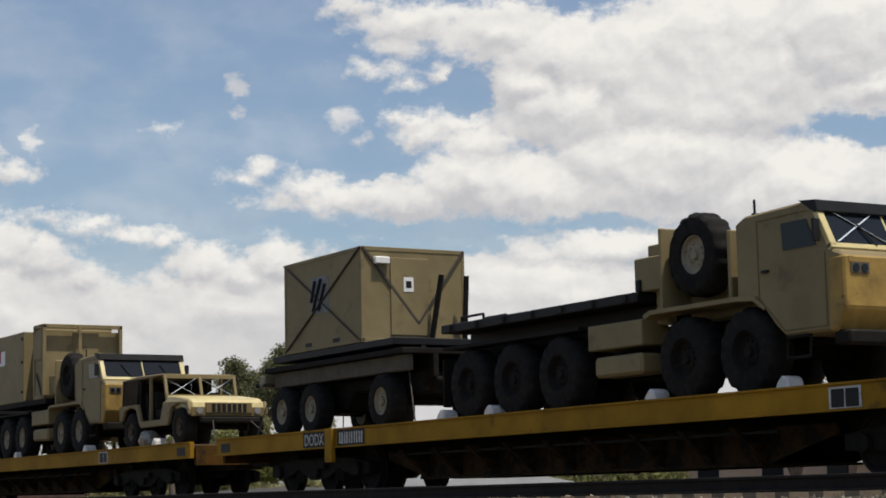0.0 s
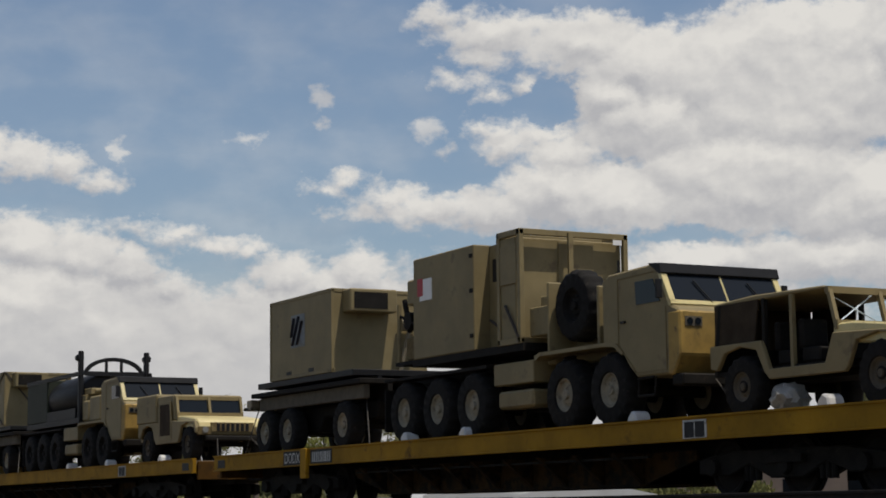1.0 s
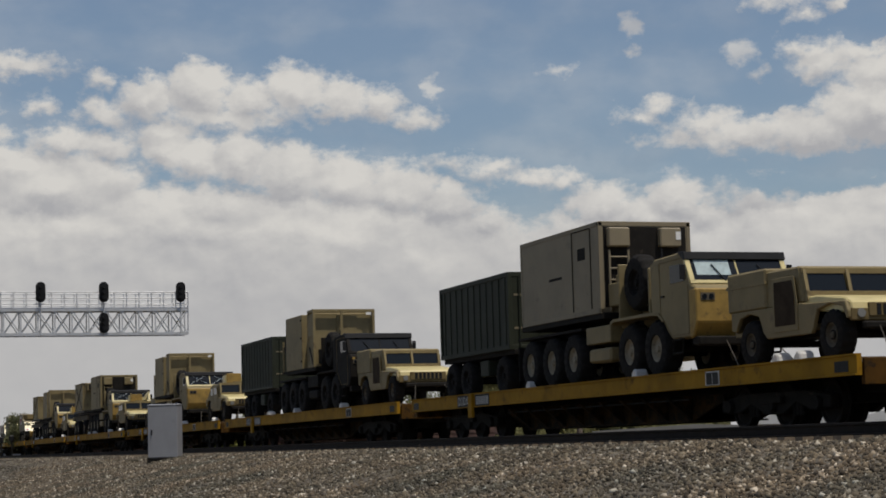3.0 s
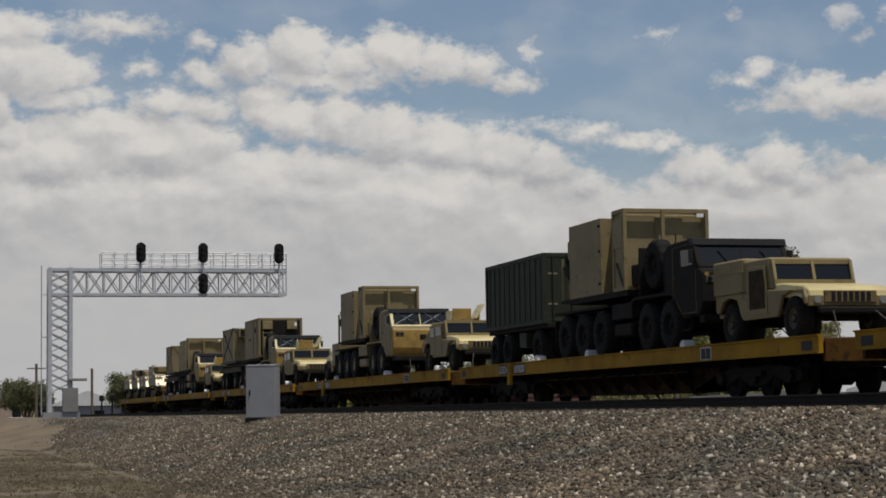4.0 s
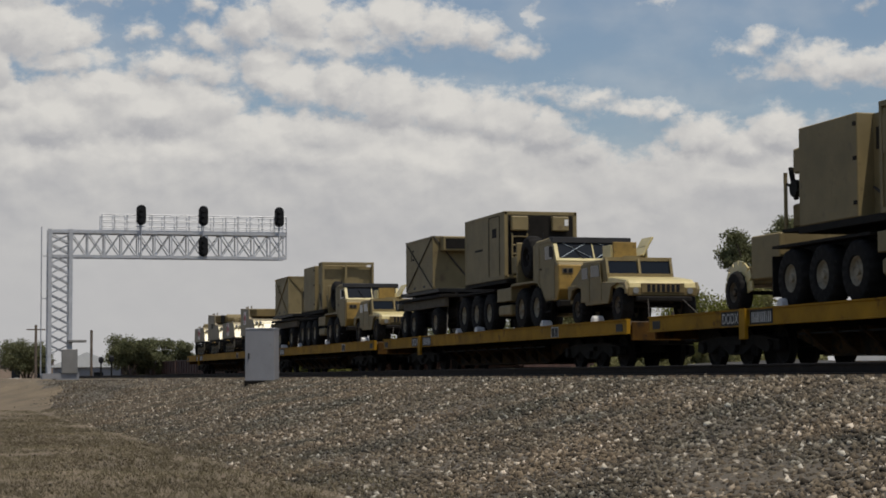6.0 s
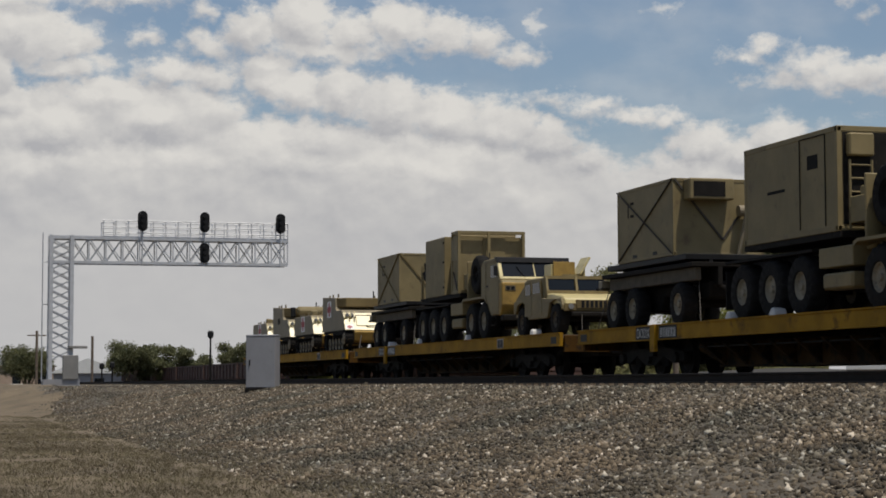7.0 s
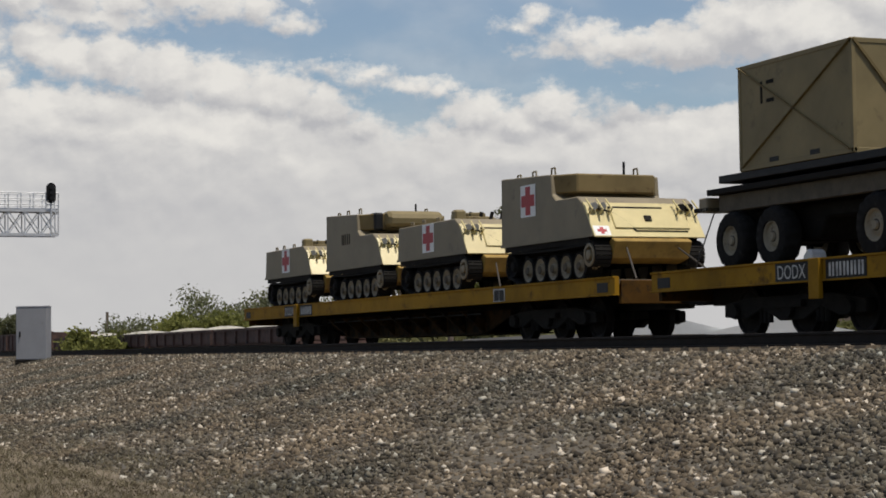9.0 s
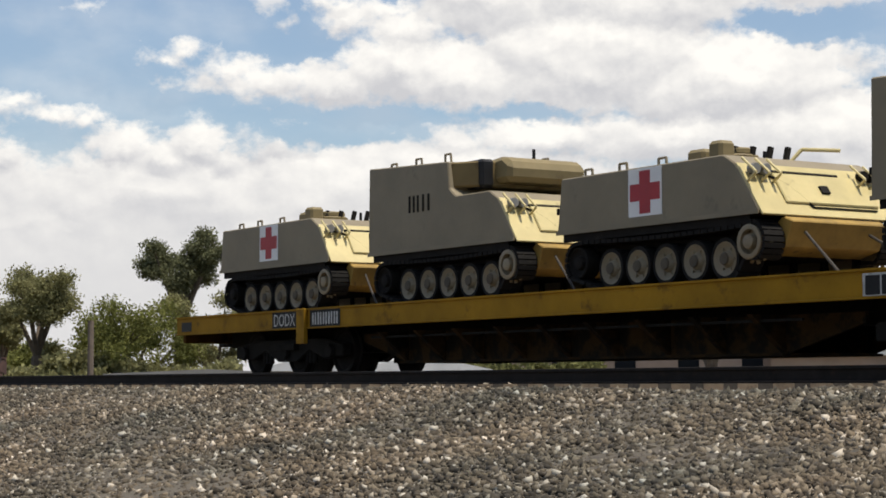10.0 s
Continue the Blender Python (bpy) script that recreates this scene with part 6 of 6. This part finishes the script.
def signal_gantry():
    g = thing("signal_gantry", "galvanised lattice cantilever signal gantry over the tracks", "signal gantry")
    gx, y0, y1, zb, zt = -115.4, 7.45, 21.5, 6.98, 8.42
    for x in (gx - 0.6, gx + 0.6):
        for y in (y0, y0 + 1.2):
            part("mast_leg", B((x - 0.11, x + 0.11, y - 0.11, y + 0.11, -0.3, zt + 0.15)), GALV, g)
    bm_n = 12
    for k in range(bm_n):
        z0, z1 = 1.2 + k * (zt - 1.3) / bm_n, 1.2 + (k + 1) * (zt - 1.3) / bm_n
        for x in (gx - 0.6, gx + 0.6):
            bm = bmesh.new()
            bar(bm, (x, y0, z0), (x, y0 + 1.2, z1), 0.07, 0.07), bar(bm, (x, y0 + 1.2, z0), (x, y0, z1), 0.07, 0.07)
            part("lattice_brace", bm, GALV, g)
        for y in (y0, y0 + 1.2):
            bm = bmesh.new()
            bar(bm, (gx - 0.6, y, z0), (gx + 0.6, y, z1), 0.06, 0.06)
            part("lattice_brace", bm, GALV, g)
    for x in (gx - 0.55, gx + 0.55):
        for z in (zb, zt):
            part("boom_chord", B((x - 0.08, x + 0.08, y0, y1, z - 0.08, z + 0.08)), GALV, g)
        n = 13
        for k in range(n):
            a, b = y0 + 1.2 + k * (y1 - y0 - 1.2) / n, y0 + 1.2 + (k + 1) * (y1 - y0 - 1.2) / n
            bm = bmesh.new()
            bar(bm, (x, a, zb), (x, b, zt), 0.06, 0.06), bar(bm, (x, a, zt), (x, b, zb), 0.06, 0.06), bar(bm, (x, b, zb), (x, b, zt), 0.07, 0.07)
            part("boom_brace", bm, GALV, g)
    part("walkway", B((gx - 0.5, gx + 0.5, y0 + 0.2, y1, zt + 0.09, zt + 0.14)), GALV, g)
    for x in (gx - 0.6, gx + 0.6):
        bm = bmesh.new()
        for z in (0.35, 0.7, 1.05):
            rod(bm, (x, y0 + 3.0, zt + z), (x, y1, zt + z), 0.04, 6)
        for k in range(16):
            y = y0 + 3.0 + k * (y1 - y0 - 3.0) / 15
            rod(bm, (x, y, zt), (x, y, zt + 1.05), 0.04, 6)
        part("handrail", bm, GALV, g)
    bm = bmesh.new()
    for x in (gx - 0.2, gx + 0.2):
        rod(bm, (x, y0 - 0.45, 0), (x, y0 - 0.45, zt + 0.3), 0.025, 6)
    for k in range(26):
        rod(bm, (gx - 0.2, y0 - 0.45, 0.3 + k * 0.32), (gx + 0.2, y0 - 0.45, 0.3 + k * 0.32), 0.018, 6)
    for z in (2, 4.5, 7):
        rod(bm, (gx, y0 - 0.45, z), (gx, y0, z), 0.025, 6)
    part("ladder", bm, GALV, g)
    part("footing", B((gx - 1.0, gx + 1.0, y0 - 0.4, y0 + 1.7, -0.9, 0.1)), CABINET, g, "concrete footing")
    part("relay_case", B((gx + 0.65, gx + 1.1, y0 + 0.7, y0 + 1.6, 0.1, 1.5), (gx + 0.6, gx + 1.2, y0 + 1.0, y0 + 2.1, 1.9, 2.05)), GREYWALL, g, "grey relay case at the mast foot", bevel=0.02)
    for y, zs in ((12.75, (zt + 1.05,)), (16.45, (zt + 1.05, zb + 0.65)), (21.05, (zt + 1.05,))):
        for z in zs:
            bm = bmesh.new()
            outline = [(0.29 * math.cos(a), z + (0.32 if math.sin(a) > 0 else -0.32) + 0.29 * math.sin(a)) for a in (k * math.tau / 24 for k in range(24))]
            va, vb = [bm.verts.new((gx + 0.66, y + p, q)) for p, q in outline], [bm.verts.new((gx + 0.72, y + p, q)) for p, q in outline]
            bm.faces.new(va[::-1]), bm.faces.new(vb)
            for k in range(24):
                bm.faces.new((va[k], va[(k + 1) % 24], vb[(k + 1) % 24], vb[k]))
            head = part("signal_head", bm, BLACK, g, "black oval signal head")
            for dz in (-0.32, 0.0, 0.32):
                bm = bmesh.new()
                rod(bm, (gx + 0.72, y, z + dz), (gx + 0.98, y, z + dz), 0.12, 12)
                part("hood", bm, BLACK, head)
        bm = bmesh.new()
        rod(bm, (gx + 0.62, y, zb - 0.1), (gx + 0.62, y, zt + 0.8), 0.05, 8)
        part("signal_pole", bm, GALV, g)
    return g


GREYWALL = material("grey_block_wall", (0.2, 0.195, 0.185), 0.9, vary=0.15, scale=0.8)
signal_gantry()

cab_box = thing("signal_cabinet", "grey steel trackside equipment cabinet on a low base", "cabinet")
part("body", B((-0.3, 0.3, -0.55, 0.55, 0.1, 1.95)), CABINET, cab_box, bevel=0.02)
part("roof", P(((-0.31, 1.95), (-0.31, 1.98), (0.0, 2.01), (0.31, 1.98), (0.31, 1.95)), -0.56, 0.56), CABINET, cab_box)
part("base", B((-0.32, 0.32, -0.57, 0.57, -0.6, 0.1)), CHASSIS, cab_box)
part("door_edge", B((0.3, 0.304, -0.5, -0.49, 0.2, 1.85)), CABINET, cab_box)
part("handle", B((0.3, 0.34, -0.42, -0.38, 0.9, 1.1)), BLACK, cab_box)
cab_box.matrix_basis = pose(-68.8, 12.0, -0.42, 0, 0, -28)


def freight_wagon(x0, length, top, heaps, label):
    """A standing wagon on the far track: rear end at x0."""
    w = thing("gondola_wagon", label, "railway wagon", "wagons standing on the far track")
    y = 24.0
    for s in (-1, 1):
        part("side", B((x0, x0 + length, min(y + s * 1.35, y + s * 1.43), max(y + s * 1.35, y + s * 1.43), 0.25, top)), RUST, w)
        part("top_rail", B((x0, x0 + length, min(y + s * 1.3, y + s * 1.5), max(y + s * 1.3, y + s * 1.5), top - 0.06, top + 0.05)), RUST, w)
        n = max(5, int(length / 1.6))
        for k in range(n + 1):
            x = x0 + 0.1 + k * (length - 0.2) / n
            part("rib", B((x - 0.08, x + 0.08, min(y + s * 1.43, y + s * 1.52), max(y + s * 1.43, y + s * 1.52), 0.2, top - 0.06)), RUST, w)
    for x in (x0, x0 + length - 0.08):
        part("end", B((x, x + 0.08, y - 1.35, y + 1.35, 0.25, top)), RUST, w)
    part("floor", B((x0, x0 + length, y - 1.35, y + 1.35, 0.15, 0.3)), RUST, w)
    for cx in (x0 + 1.8, x0 + length - 1.8):
        bm = bmesh.new()
        for dx in (-0.85, 0.85):
            for s in (-0.754, 0.754):
                lathe(bm, cx + dx, 0.42, [(0.1, -0.05), (0.42, -0.05), (0.42, 0.05), (0.1, 0.05)], 18, y + s)
        box(bm, cx - 1.2, cx + 1.2, y - 1.1, y - 0.95, 0.28, 0.55), box(bm, cx - 1.2, cx + 1.2, y + 0.95, y + 1.1, 0.28, 0.55), box(bm, cx - 0.2, cx + 0.2, y - 1.0, y + 1.0, 0.1, 0.5)
        part("bogie", bm, CHASSIS, w)
    for k in range(heaps):
        bm = bmesh.new()
        cx = x0 + (k + 0.5) * length / heaps
        for v in bmesh.ops.create_icosphere(bm, subdivisions=3, radius=1.0)["verts"]:
            q = v.co
            v.co = Vector((cx + q.x * length / heaps * 0.46, y + q.y * 1.25, top - 0.12 + max(-0.3, q.z * 0.38) + 0.05 * noise.noise(q * 5)))
        part("load", bm, HEAP, w, "heap of pale crushed stone", smooth=True)
    return w


HEAP = material("pale_crushed_stone", (0.4, 0.37, 0.31), 0.95, vary=0.2, scale=3.0, grain=18.0, bump=0.8)
for k, (x, n) in enumerate(((-83.5, 1), (-96.2, 2), (-109.0, 1), (-121.8, 2))):
    freight_wagon(x, 12.3, 0.82, n, "low rusty brown wagon heaped with pale stone")
for k in range(7):
    freight_wagon(-139.5 - 17.2 * k, 16.6, 1.3, 0, "long rusty brown empty gondola wagon")

BARK = material("grey_brown_bark", (0.11, 0.085, 0.06), 0.95, vary=0.3, scale=4.0, bump=0.5)


def leaf_material(name, base):
    m = bpy.data.materials.new(name)
    m.use_nodes = True
    n, l = m.node_tree.nodes, m.node_tree.links
    g = n.new("ShaderNodeNewGeometry")
    r = n.new("ShaderNodeValToRGB")
    r.color_ramp.elements[0].color = (*[c * 0.65 for c in base], 1)
    r.color_ramp.elements[1].color = (*[c * 1.3 for c in base], 1)
    l.new(g.outputs["Random Per Island"], r.inputs[0])
    b = n["Principled BSDF"]
    b.inputs["Roughness"].default_value = 0.75
    b.inputs["Specular IOR Level"].default_value = 0.15
    l.new(r.outputs[0], b.inputs["Base Color"])
    thin = n.new("ShaderNodeBsdfTranslucent")
    l.new(r.outputs[0], thin.inputs[0])
    mixed = n.new("ShaderNodeMixShader")
    mixed.inputs[0].default_value = 0.4
    l.new(b.outputs[0], mixed.inputs[1]), l.new(thin.outputs[0], mixed.inputs[2])
    l.new(mixed.outputs[0], n["Material Output"].inputs[0])
    return m


LEAVES = [leaf_material("olive_green_leaves", (0.23, 0.22, 0.1)), leaf_material("dark_green_leaves", (0.15, 0.155, 0.08)), leaf_material("dry_green_leaves", (0.15, 0.15, 0.055)), leaf_material("yellow_green_leaves", (0.17, 0.175, 0.05))]


def leaf_mesh(name, centres, radii, count, size, mat, seed):
    """Many small pointed leaves round clump centres, denser towards each clump's shell."""
    rng = np.random.default_rng(seed)
    c = np.array(centres)[rng.integers(0, len(centres), count)]
    r = np.array(radii)[rng.integers(0, len(radii), count)][:, None]
    d = rng.normal(size=(count, 3))
    d /= np.linalg.norm(d, axis=1)[:, None]
    p = c + d * r * (rng.random((count, 1)) ** 0.45) * np.array((1.0, 1.0, 0.72))
    u = rng.normal(size=(count, 3))
    u /= np.linalg.norm(u, axis=1)[:, None]
    w = np.cross(u, rng.normal(size=(count, 3)))
    w /= np.linalg.norm(w, axis=1)[:, None]
    s = size * (0.5 + rng.random((count, 1)))
    v = np.stack([p - u * s, p + w * s * 0.5, p + u * s, p - w * s * 0.5], 1)
    me = bpy.data.meshes.new(name)
    me.vertices.add(count * 4), me.vertices.foreach_set("co", v.ravel())
    me.loops.add(count * 4), me.loops.foreach_set("vertex_index", np.arange(count * 4))
    me.polygons.add(count), me.polygons.foreach_set("loop_start", np.arange(count) * 4)
    me.update(calc_edges=True)
    me.materials.append(mat)
    return me


def tree(az, d, height, spread, mat, seed, bare=0.35, label="spreading green tree with an open crown"):
    rng = random.Random(seed)
    t = thing("tree", label, "tree", "trees behind the line")
    bm = bmesh.new()
    fork = height * bare
    lean = Vector((rng.uniform(-0.3, 0.3), rng.uniform(-0.3, 0.3), 0))

    def limb(p, q, r0, r1, n=7):
        m = (q - p).to_track_quat("Z", "Y").to_matrix()
        rings = [[bm.verts.new(c + m @ Vector((r * math.cos(k * math.tau / n), r * math.sin(k * math.tau / n), 0))) for k in range(n)] for c, r in ((p, r0), (q, r1))]
        for k in range(n):
            bm.faces.new((rings[0][k], rings[0][(k + 1) % n], rings[1][(k + 1) % n], rings[1][k]))
        bm.faces.new(rings[0][::-1]), bm.faces.new(rings[1])

    top = Vector((0, 0, fork)) + lean
    r = height * 0.035
    limb(Vector((0, 0, -0.2)), top, r * 1.3, r)
    centres = []
    for k in range(7):
        a = k * math.tau / 7 + rng.uniform(-0.4, 0.4)
        out = spread * rng.uniform(0.45, 0.95)
        q = top + Vector((math.cos(a) * out * 0.6, math.sin(a) * out * 0.6, (height - fork) * rng.uniform(0.35, 0.7)))
        limb(top, q, r * 0.6, r * 0.3)
        for j in range(3):
            e = q + Vector((math.cos(a + rng.uniform(-1, 1)) * out * 0.4, math.sin(a + rng.uniform(-1, 1)) * out * 0.4, (height - fork) * rng.uniform(-0.1, 0.32)))
            e.z = min(e.z, height * 0.95)
            limb(q, e, r * 0.28, r * 0.08, 5)
            centres.append(tuple(e))
        centres.append(tuple(q))
    part("trunk", bm, BARK, t, "grey-brown trunk with limbs")
    radii = [spread * (rng.uniform(0.28, 0.48) if d > 150 else rng.uniform(0.14, 0.38)) for _ in range(12)]
    part("crown", leaf_mesh("crown", centres, radii, int(7000 + 950 * spread * height), 0.042 + 0.003 * d / 10, mat, seed), None, t, "crown of small leaves")
    t.matrix_basis = Matrix.Translation(place(az, d))
    return t


for az, d, h, sp, m, bare in ((86.9, 200, 4.9, 2.9, 1, 0.12), (83.95, 185, 5.5, 2.5, 1, 0.12), (83.3, 187, 5.0, 2.2, 1, 0.12), (82.15, 180, 4.7, 1.7, 1, 0.12), (80.8, 170, 4.9, 1.9, 1, 0.12),
                              (69.5, 92, 7.0, 2.7, 0, 0.4), (68.4, 95, 3.9, 2.0, 0, 0.25), (66.8, 90, 5.4, 3.0, 3, 0.1), (65.3, 96, 9.2, 2.4, 1, 0.5), (64.3, 94, 5.8, 2.4, 0, 0.2),
                              (70.6, 100, 5.4, 1.8, 0, 0.4), (49.7, 80, 7.6, 2.2, 1, 0.25)):
    tree(az, d, h, sp, LEAVES[m], int(az * 10), bare)


def bushes(name, spots, seed, mat, label, per=4500, leaf=0.13):
    rng = np.random.default_rng(seed)
    centres, radii = [], []
    for az, d, h in spots:
        p = place(az, d)
        for k in range(14):
            centres.append((p.x + rng.normal() * 1.6, p.y + rng.normal() * 1.6, p.z + h * rng.uniform(0.1, 0.85)))
            radii.append(h * rng.uniform(0.16, 0.3))
    me = leaf_mesh(name, centres, radii, per * len(spots), leaf, mat, seed)
    return tagged(new(name, me), label, "bushes", kind="stuff")


bushes("bushes", [(78.0 - 0.34 * k, 106, 2.9 + 0.5 * math.sin(k * 1.1) + (0.6 if k > 6 else -0.4)) for k in range(26)], 5, LEAVES[3], "rough yellow-green bushes beyond the standing wagons", 5000, 0.12)
bushes("bushes", [(77.6 - 0.36 * k, 122, 3.7 + 1.1 * math.sin(k * 0.8) ** 2 + 0.5 * math.sin(k * 2.3) + (0.7 if k > 5 else -0.5)) for k in range(20)], 9, LEAVES[1], "wispy dark green scrub behind the bushes", 3600, 0.1)
bushes("bushes", [(57.2 - 0.8 * k, 84, 2.3 + 0.5 * math.sin(k * 2.1)) for k in range(5)], 6, LEAVES[2], "low green bushes seen under the train")
bushes("bushes", [(69.8 - 0.7 * k, 88, 2.6 + 0.6 * math.sin(k * 2.7)) for k in range(9)], 7, LEAVES[0], "low green bushes under the trees")

STUCCO = material("tan_stucco", (0.36, 0.27, 0.2), 0.9, vary=0.12, scale=1.0, dirt=(0.25, 0.18, 0.13), dirt_at=0.6)
SHEET = material("pale_sheet_roof", (0.62, 0.62, 0.6), 0.5, vary=0.1, scale=0.6, dirt=(0.45, 0.44, 0.42), dirt_at=0.62)


def house(az, d, wide, deep, eave, ridge, wall, roof, label, turn=0):
    b = thing("low_building", label, "building", "low buildings beyond the tracks")
    part("wall", B((-wide / 2, wide / 2, -deep / 2, deep / 2, 0, eave)), wall, b)
    part("roof", P(((-wide / 2 - 0.3, eave), (-wide / 2 - 0.3, eave + 0.12), (0, ridge), (wide / 2 + 0.3, eave + 0.12), (wide / 2 + 0.3, eave)), -deep / 2 - 0.3, deep / 2 + 0.3), roof, b)
    for k in range(max(2, int(wide / 3))):
        x = -wide / 2 + 1.2 + k * 3
        w = part("window", B((x, x + 1.0, -deep / 2 - 0.03, -deep / 2, eave * 0.4, eave * 0.8)), GLASS, b, "dark window")
        part("frame", B((x - 0.06, x + 1.06, -deep / 2 - 0.05, -deep / 2 - 0.03, eave * 0.4 - 0.06, eave * 0.4)), WHITE, w)
    b.matrix_basis = Matrix.Translation(place(az, d)) @ pose(0, 0, 0, 0, 0, turn)
    return b


house(58.2, 78, 5.0, 5.0, 1.9, 2.6, GREYWALL, SHEET, "low shed with a pale sheet roof", 58)
house(61.3, 82, 4.0, 4.0, 2.0, 2.7, GREYWALL, SHEET, "small shed with a pale sheet roof", 60)
house(51.0, 96, 19.0, 7.0, 3.5, 3.8, STUCCO, STUCCO, "long low tan stucco building", 50)
house(45.0, 92, 9.0, 6.0, 2.7, 3.5, STUCCO, SHEET, "tan building with a pale roof", 45)
house(39.0, 95, 12.0, 6.0, 2.7, 3.5, STUCCO, SHEET, "tan building with a pale roof", 40)
house(64.5, 84, 8.0, 4.0, 1.8, 2.1, GREYWALL, GREYWALL, "low grey block shed", 64)
house(85.2, 210, 7.0, 7.0, 2.6, 4.2, CABINET, SHEET, "grey shed with a pitched roof", 85)
house(83.9, 230, 14.0, 7.0, 2.4, 4.0, SHEET, SHEET, "pale long low shed", 80)
house(87.6, 240, 12.0, 8.0, 3.6, 4.6, STUCCO, SHEET, "low pale building by the crossing", 85)

# a long block wall beyond the far track
yard = thing("yard_wall", "long low weathered block wall beyond the tracks", "wall", kind="structure")
for k in range(36):
    x = -230 + 6.0 * k
    part("wall_panel", B((x, x + 5.8, 62.0, 62.2, -1.65, 0.42 + 0.1 * math.sin(k * 2.3))), GREYWALL if k % 3 else STUCCO, yard)
    part("wall_pier", B((x - 0.2, x, 61.9, 62.3, -1.65, 0.62)), GREYWALL, yard)

WIRE = material("weathered_timber_pole", (0.13, 0.1, 0.075), 0.9, vary=0.25, scale=3.0)


def pole(az, d, h, arm, label):
    p = thing("utility_pole", label, "pole", "poles beyond the tracks")
    bm = bmesh.new()
    rod(bm, (0, 0, 0), (0, 0, h), 0.13, 10)
    part("post", bm, WIRE, p)
    if arm:
        part("cross_arm", B((-0.08, 0.08, -0.9, 0.9, h - 0.5, h - 0.38)), WIRE, p)
    p.matrix_basis = Matrix.Translation(place(az, d))


pole(86.67, 190, 6.6, True, "weathered timber pole with a cross arm")
pole(85.08, 190, 6.1, False, "plain thin timber pole")
pole(78.0, 180, 5.4, False, "thin timber pole behind the bushes")
pole(67.9, 84, 4.2, False, "thin pole standing before the trees")


def dwarf_signal(az, d, top):
    s = thing("mast_signal", "dark railway mast signal with a round head", "signal", "mast signals by the line")
    bm = bmesh.new()
    rod(bm, (0, 0, 0), (0, 0, top), 0.07, 8)
    part("mast", bm, CHASSIS, s)
    part("head", B((-0.1, 0.1, -0.22, 0.22, top - 0.5, top + 0.05)), BLACK, s, bevel=0.1)
    s.matrix_basis = Matrix.Translation(place(az, d, -0.4))


dwarf_signal(81.65, 140, 4.0)
dwarf_signal(84.8, 170, 2.0), dwarf_signal(84.5, 170, 2.1)


def parked_car(az, d, paint, turn, label):
    c = thing("parked_car", label, "car", "parked cars by the crossing")
    part("body", P(((-2.2, 0.35), (-2.2, 0.95), (-1.2, 1.02), (-0.7, 1.5), (0.9, 1.5), (1.4, 1.0), (2.2, 0.9), (2.25, 0.35)), -0.9, 0.9), paint, c, bevel=0.08)
    part("window_band", P(((-1.05, 1.04), (-0.66, 1.42), (0.86, 1.42), (1.22, 1.04)), -0.91, 0.91), GLASS, c)
    for x in (-1.4, 1.4):
        for y in (-0.85, 0.85):
            bm = bmesh.new()
            lathe(bm, x, 0.33, [(0.1, -0.1), (0.33, -0.1), (0.33, 0.1), (0.1, 0.1)], 18, y)
            part("wheel", bm, RUBBER, c)
    c.matrix_basis = Matrix.Translation(place(az, d)) @ pose(0, 0, 0, 0, 0, turn)


parked_car(88.0, 205, WHITE, 80, "white parked car by the crossing")
parked_car(87.2, 215, WHITE, 95, "white parked pickup by the crossing")
parked_car(86.4, 215, CHASSIS, 85, "dark parked car by the crossing")


def motions():
    """The whole train goes by at one speed."""
    for ob, x, y, z in RIDERS:
        walk(ob, [(t, pose(x + SPEED * (t - 8.0), TRACK_Y + y, z)) for t in (0.0, 5.0, 10.0)])


motions()
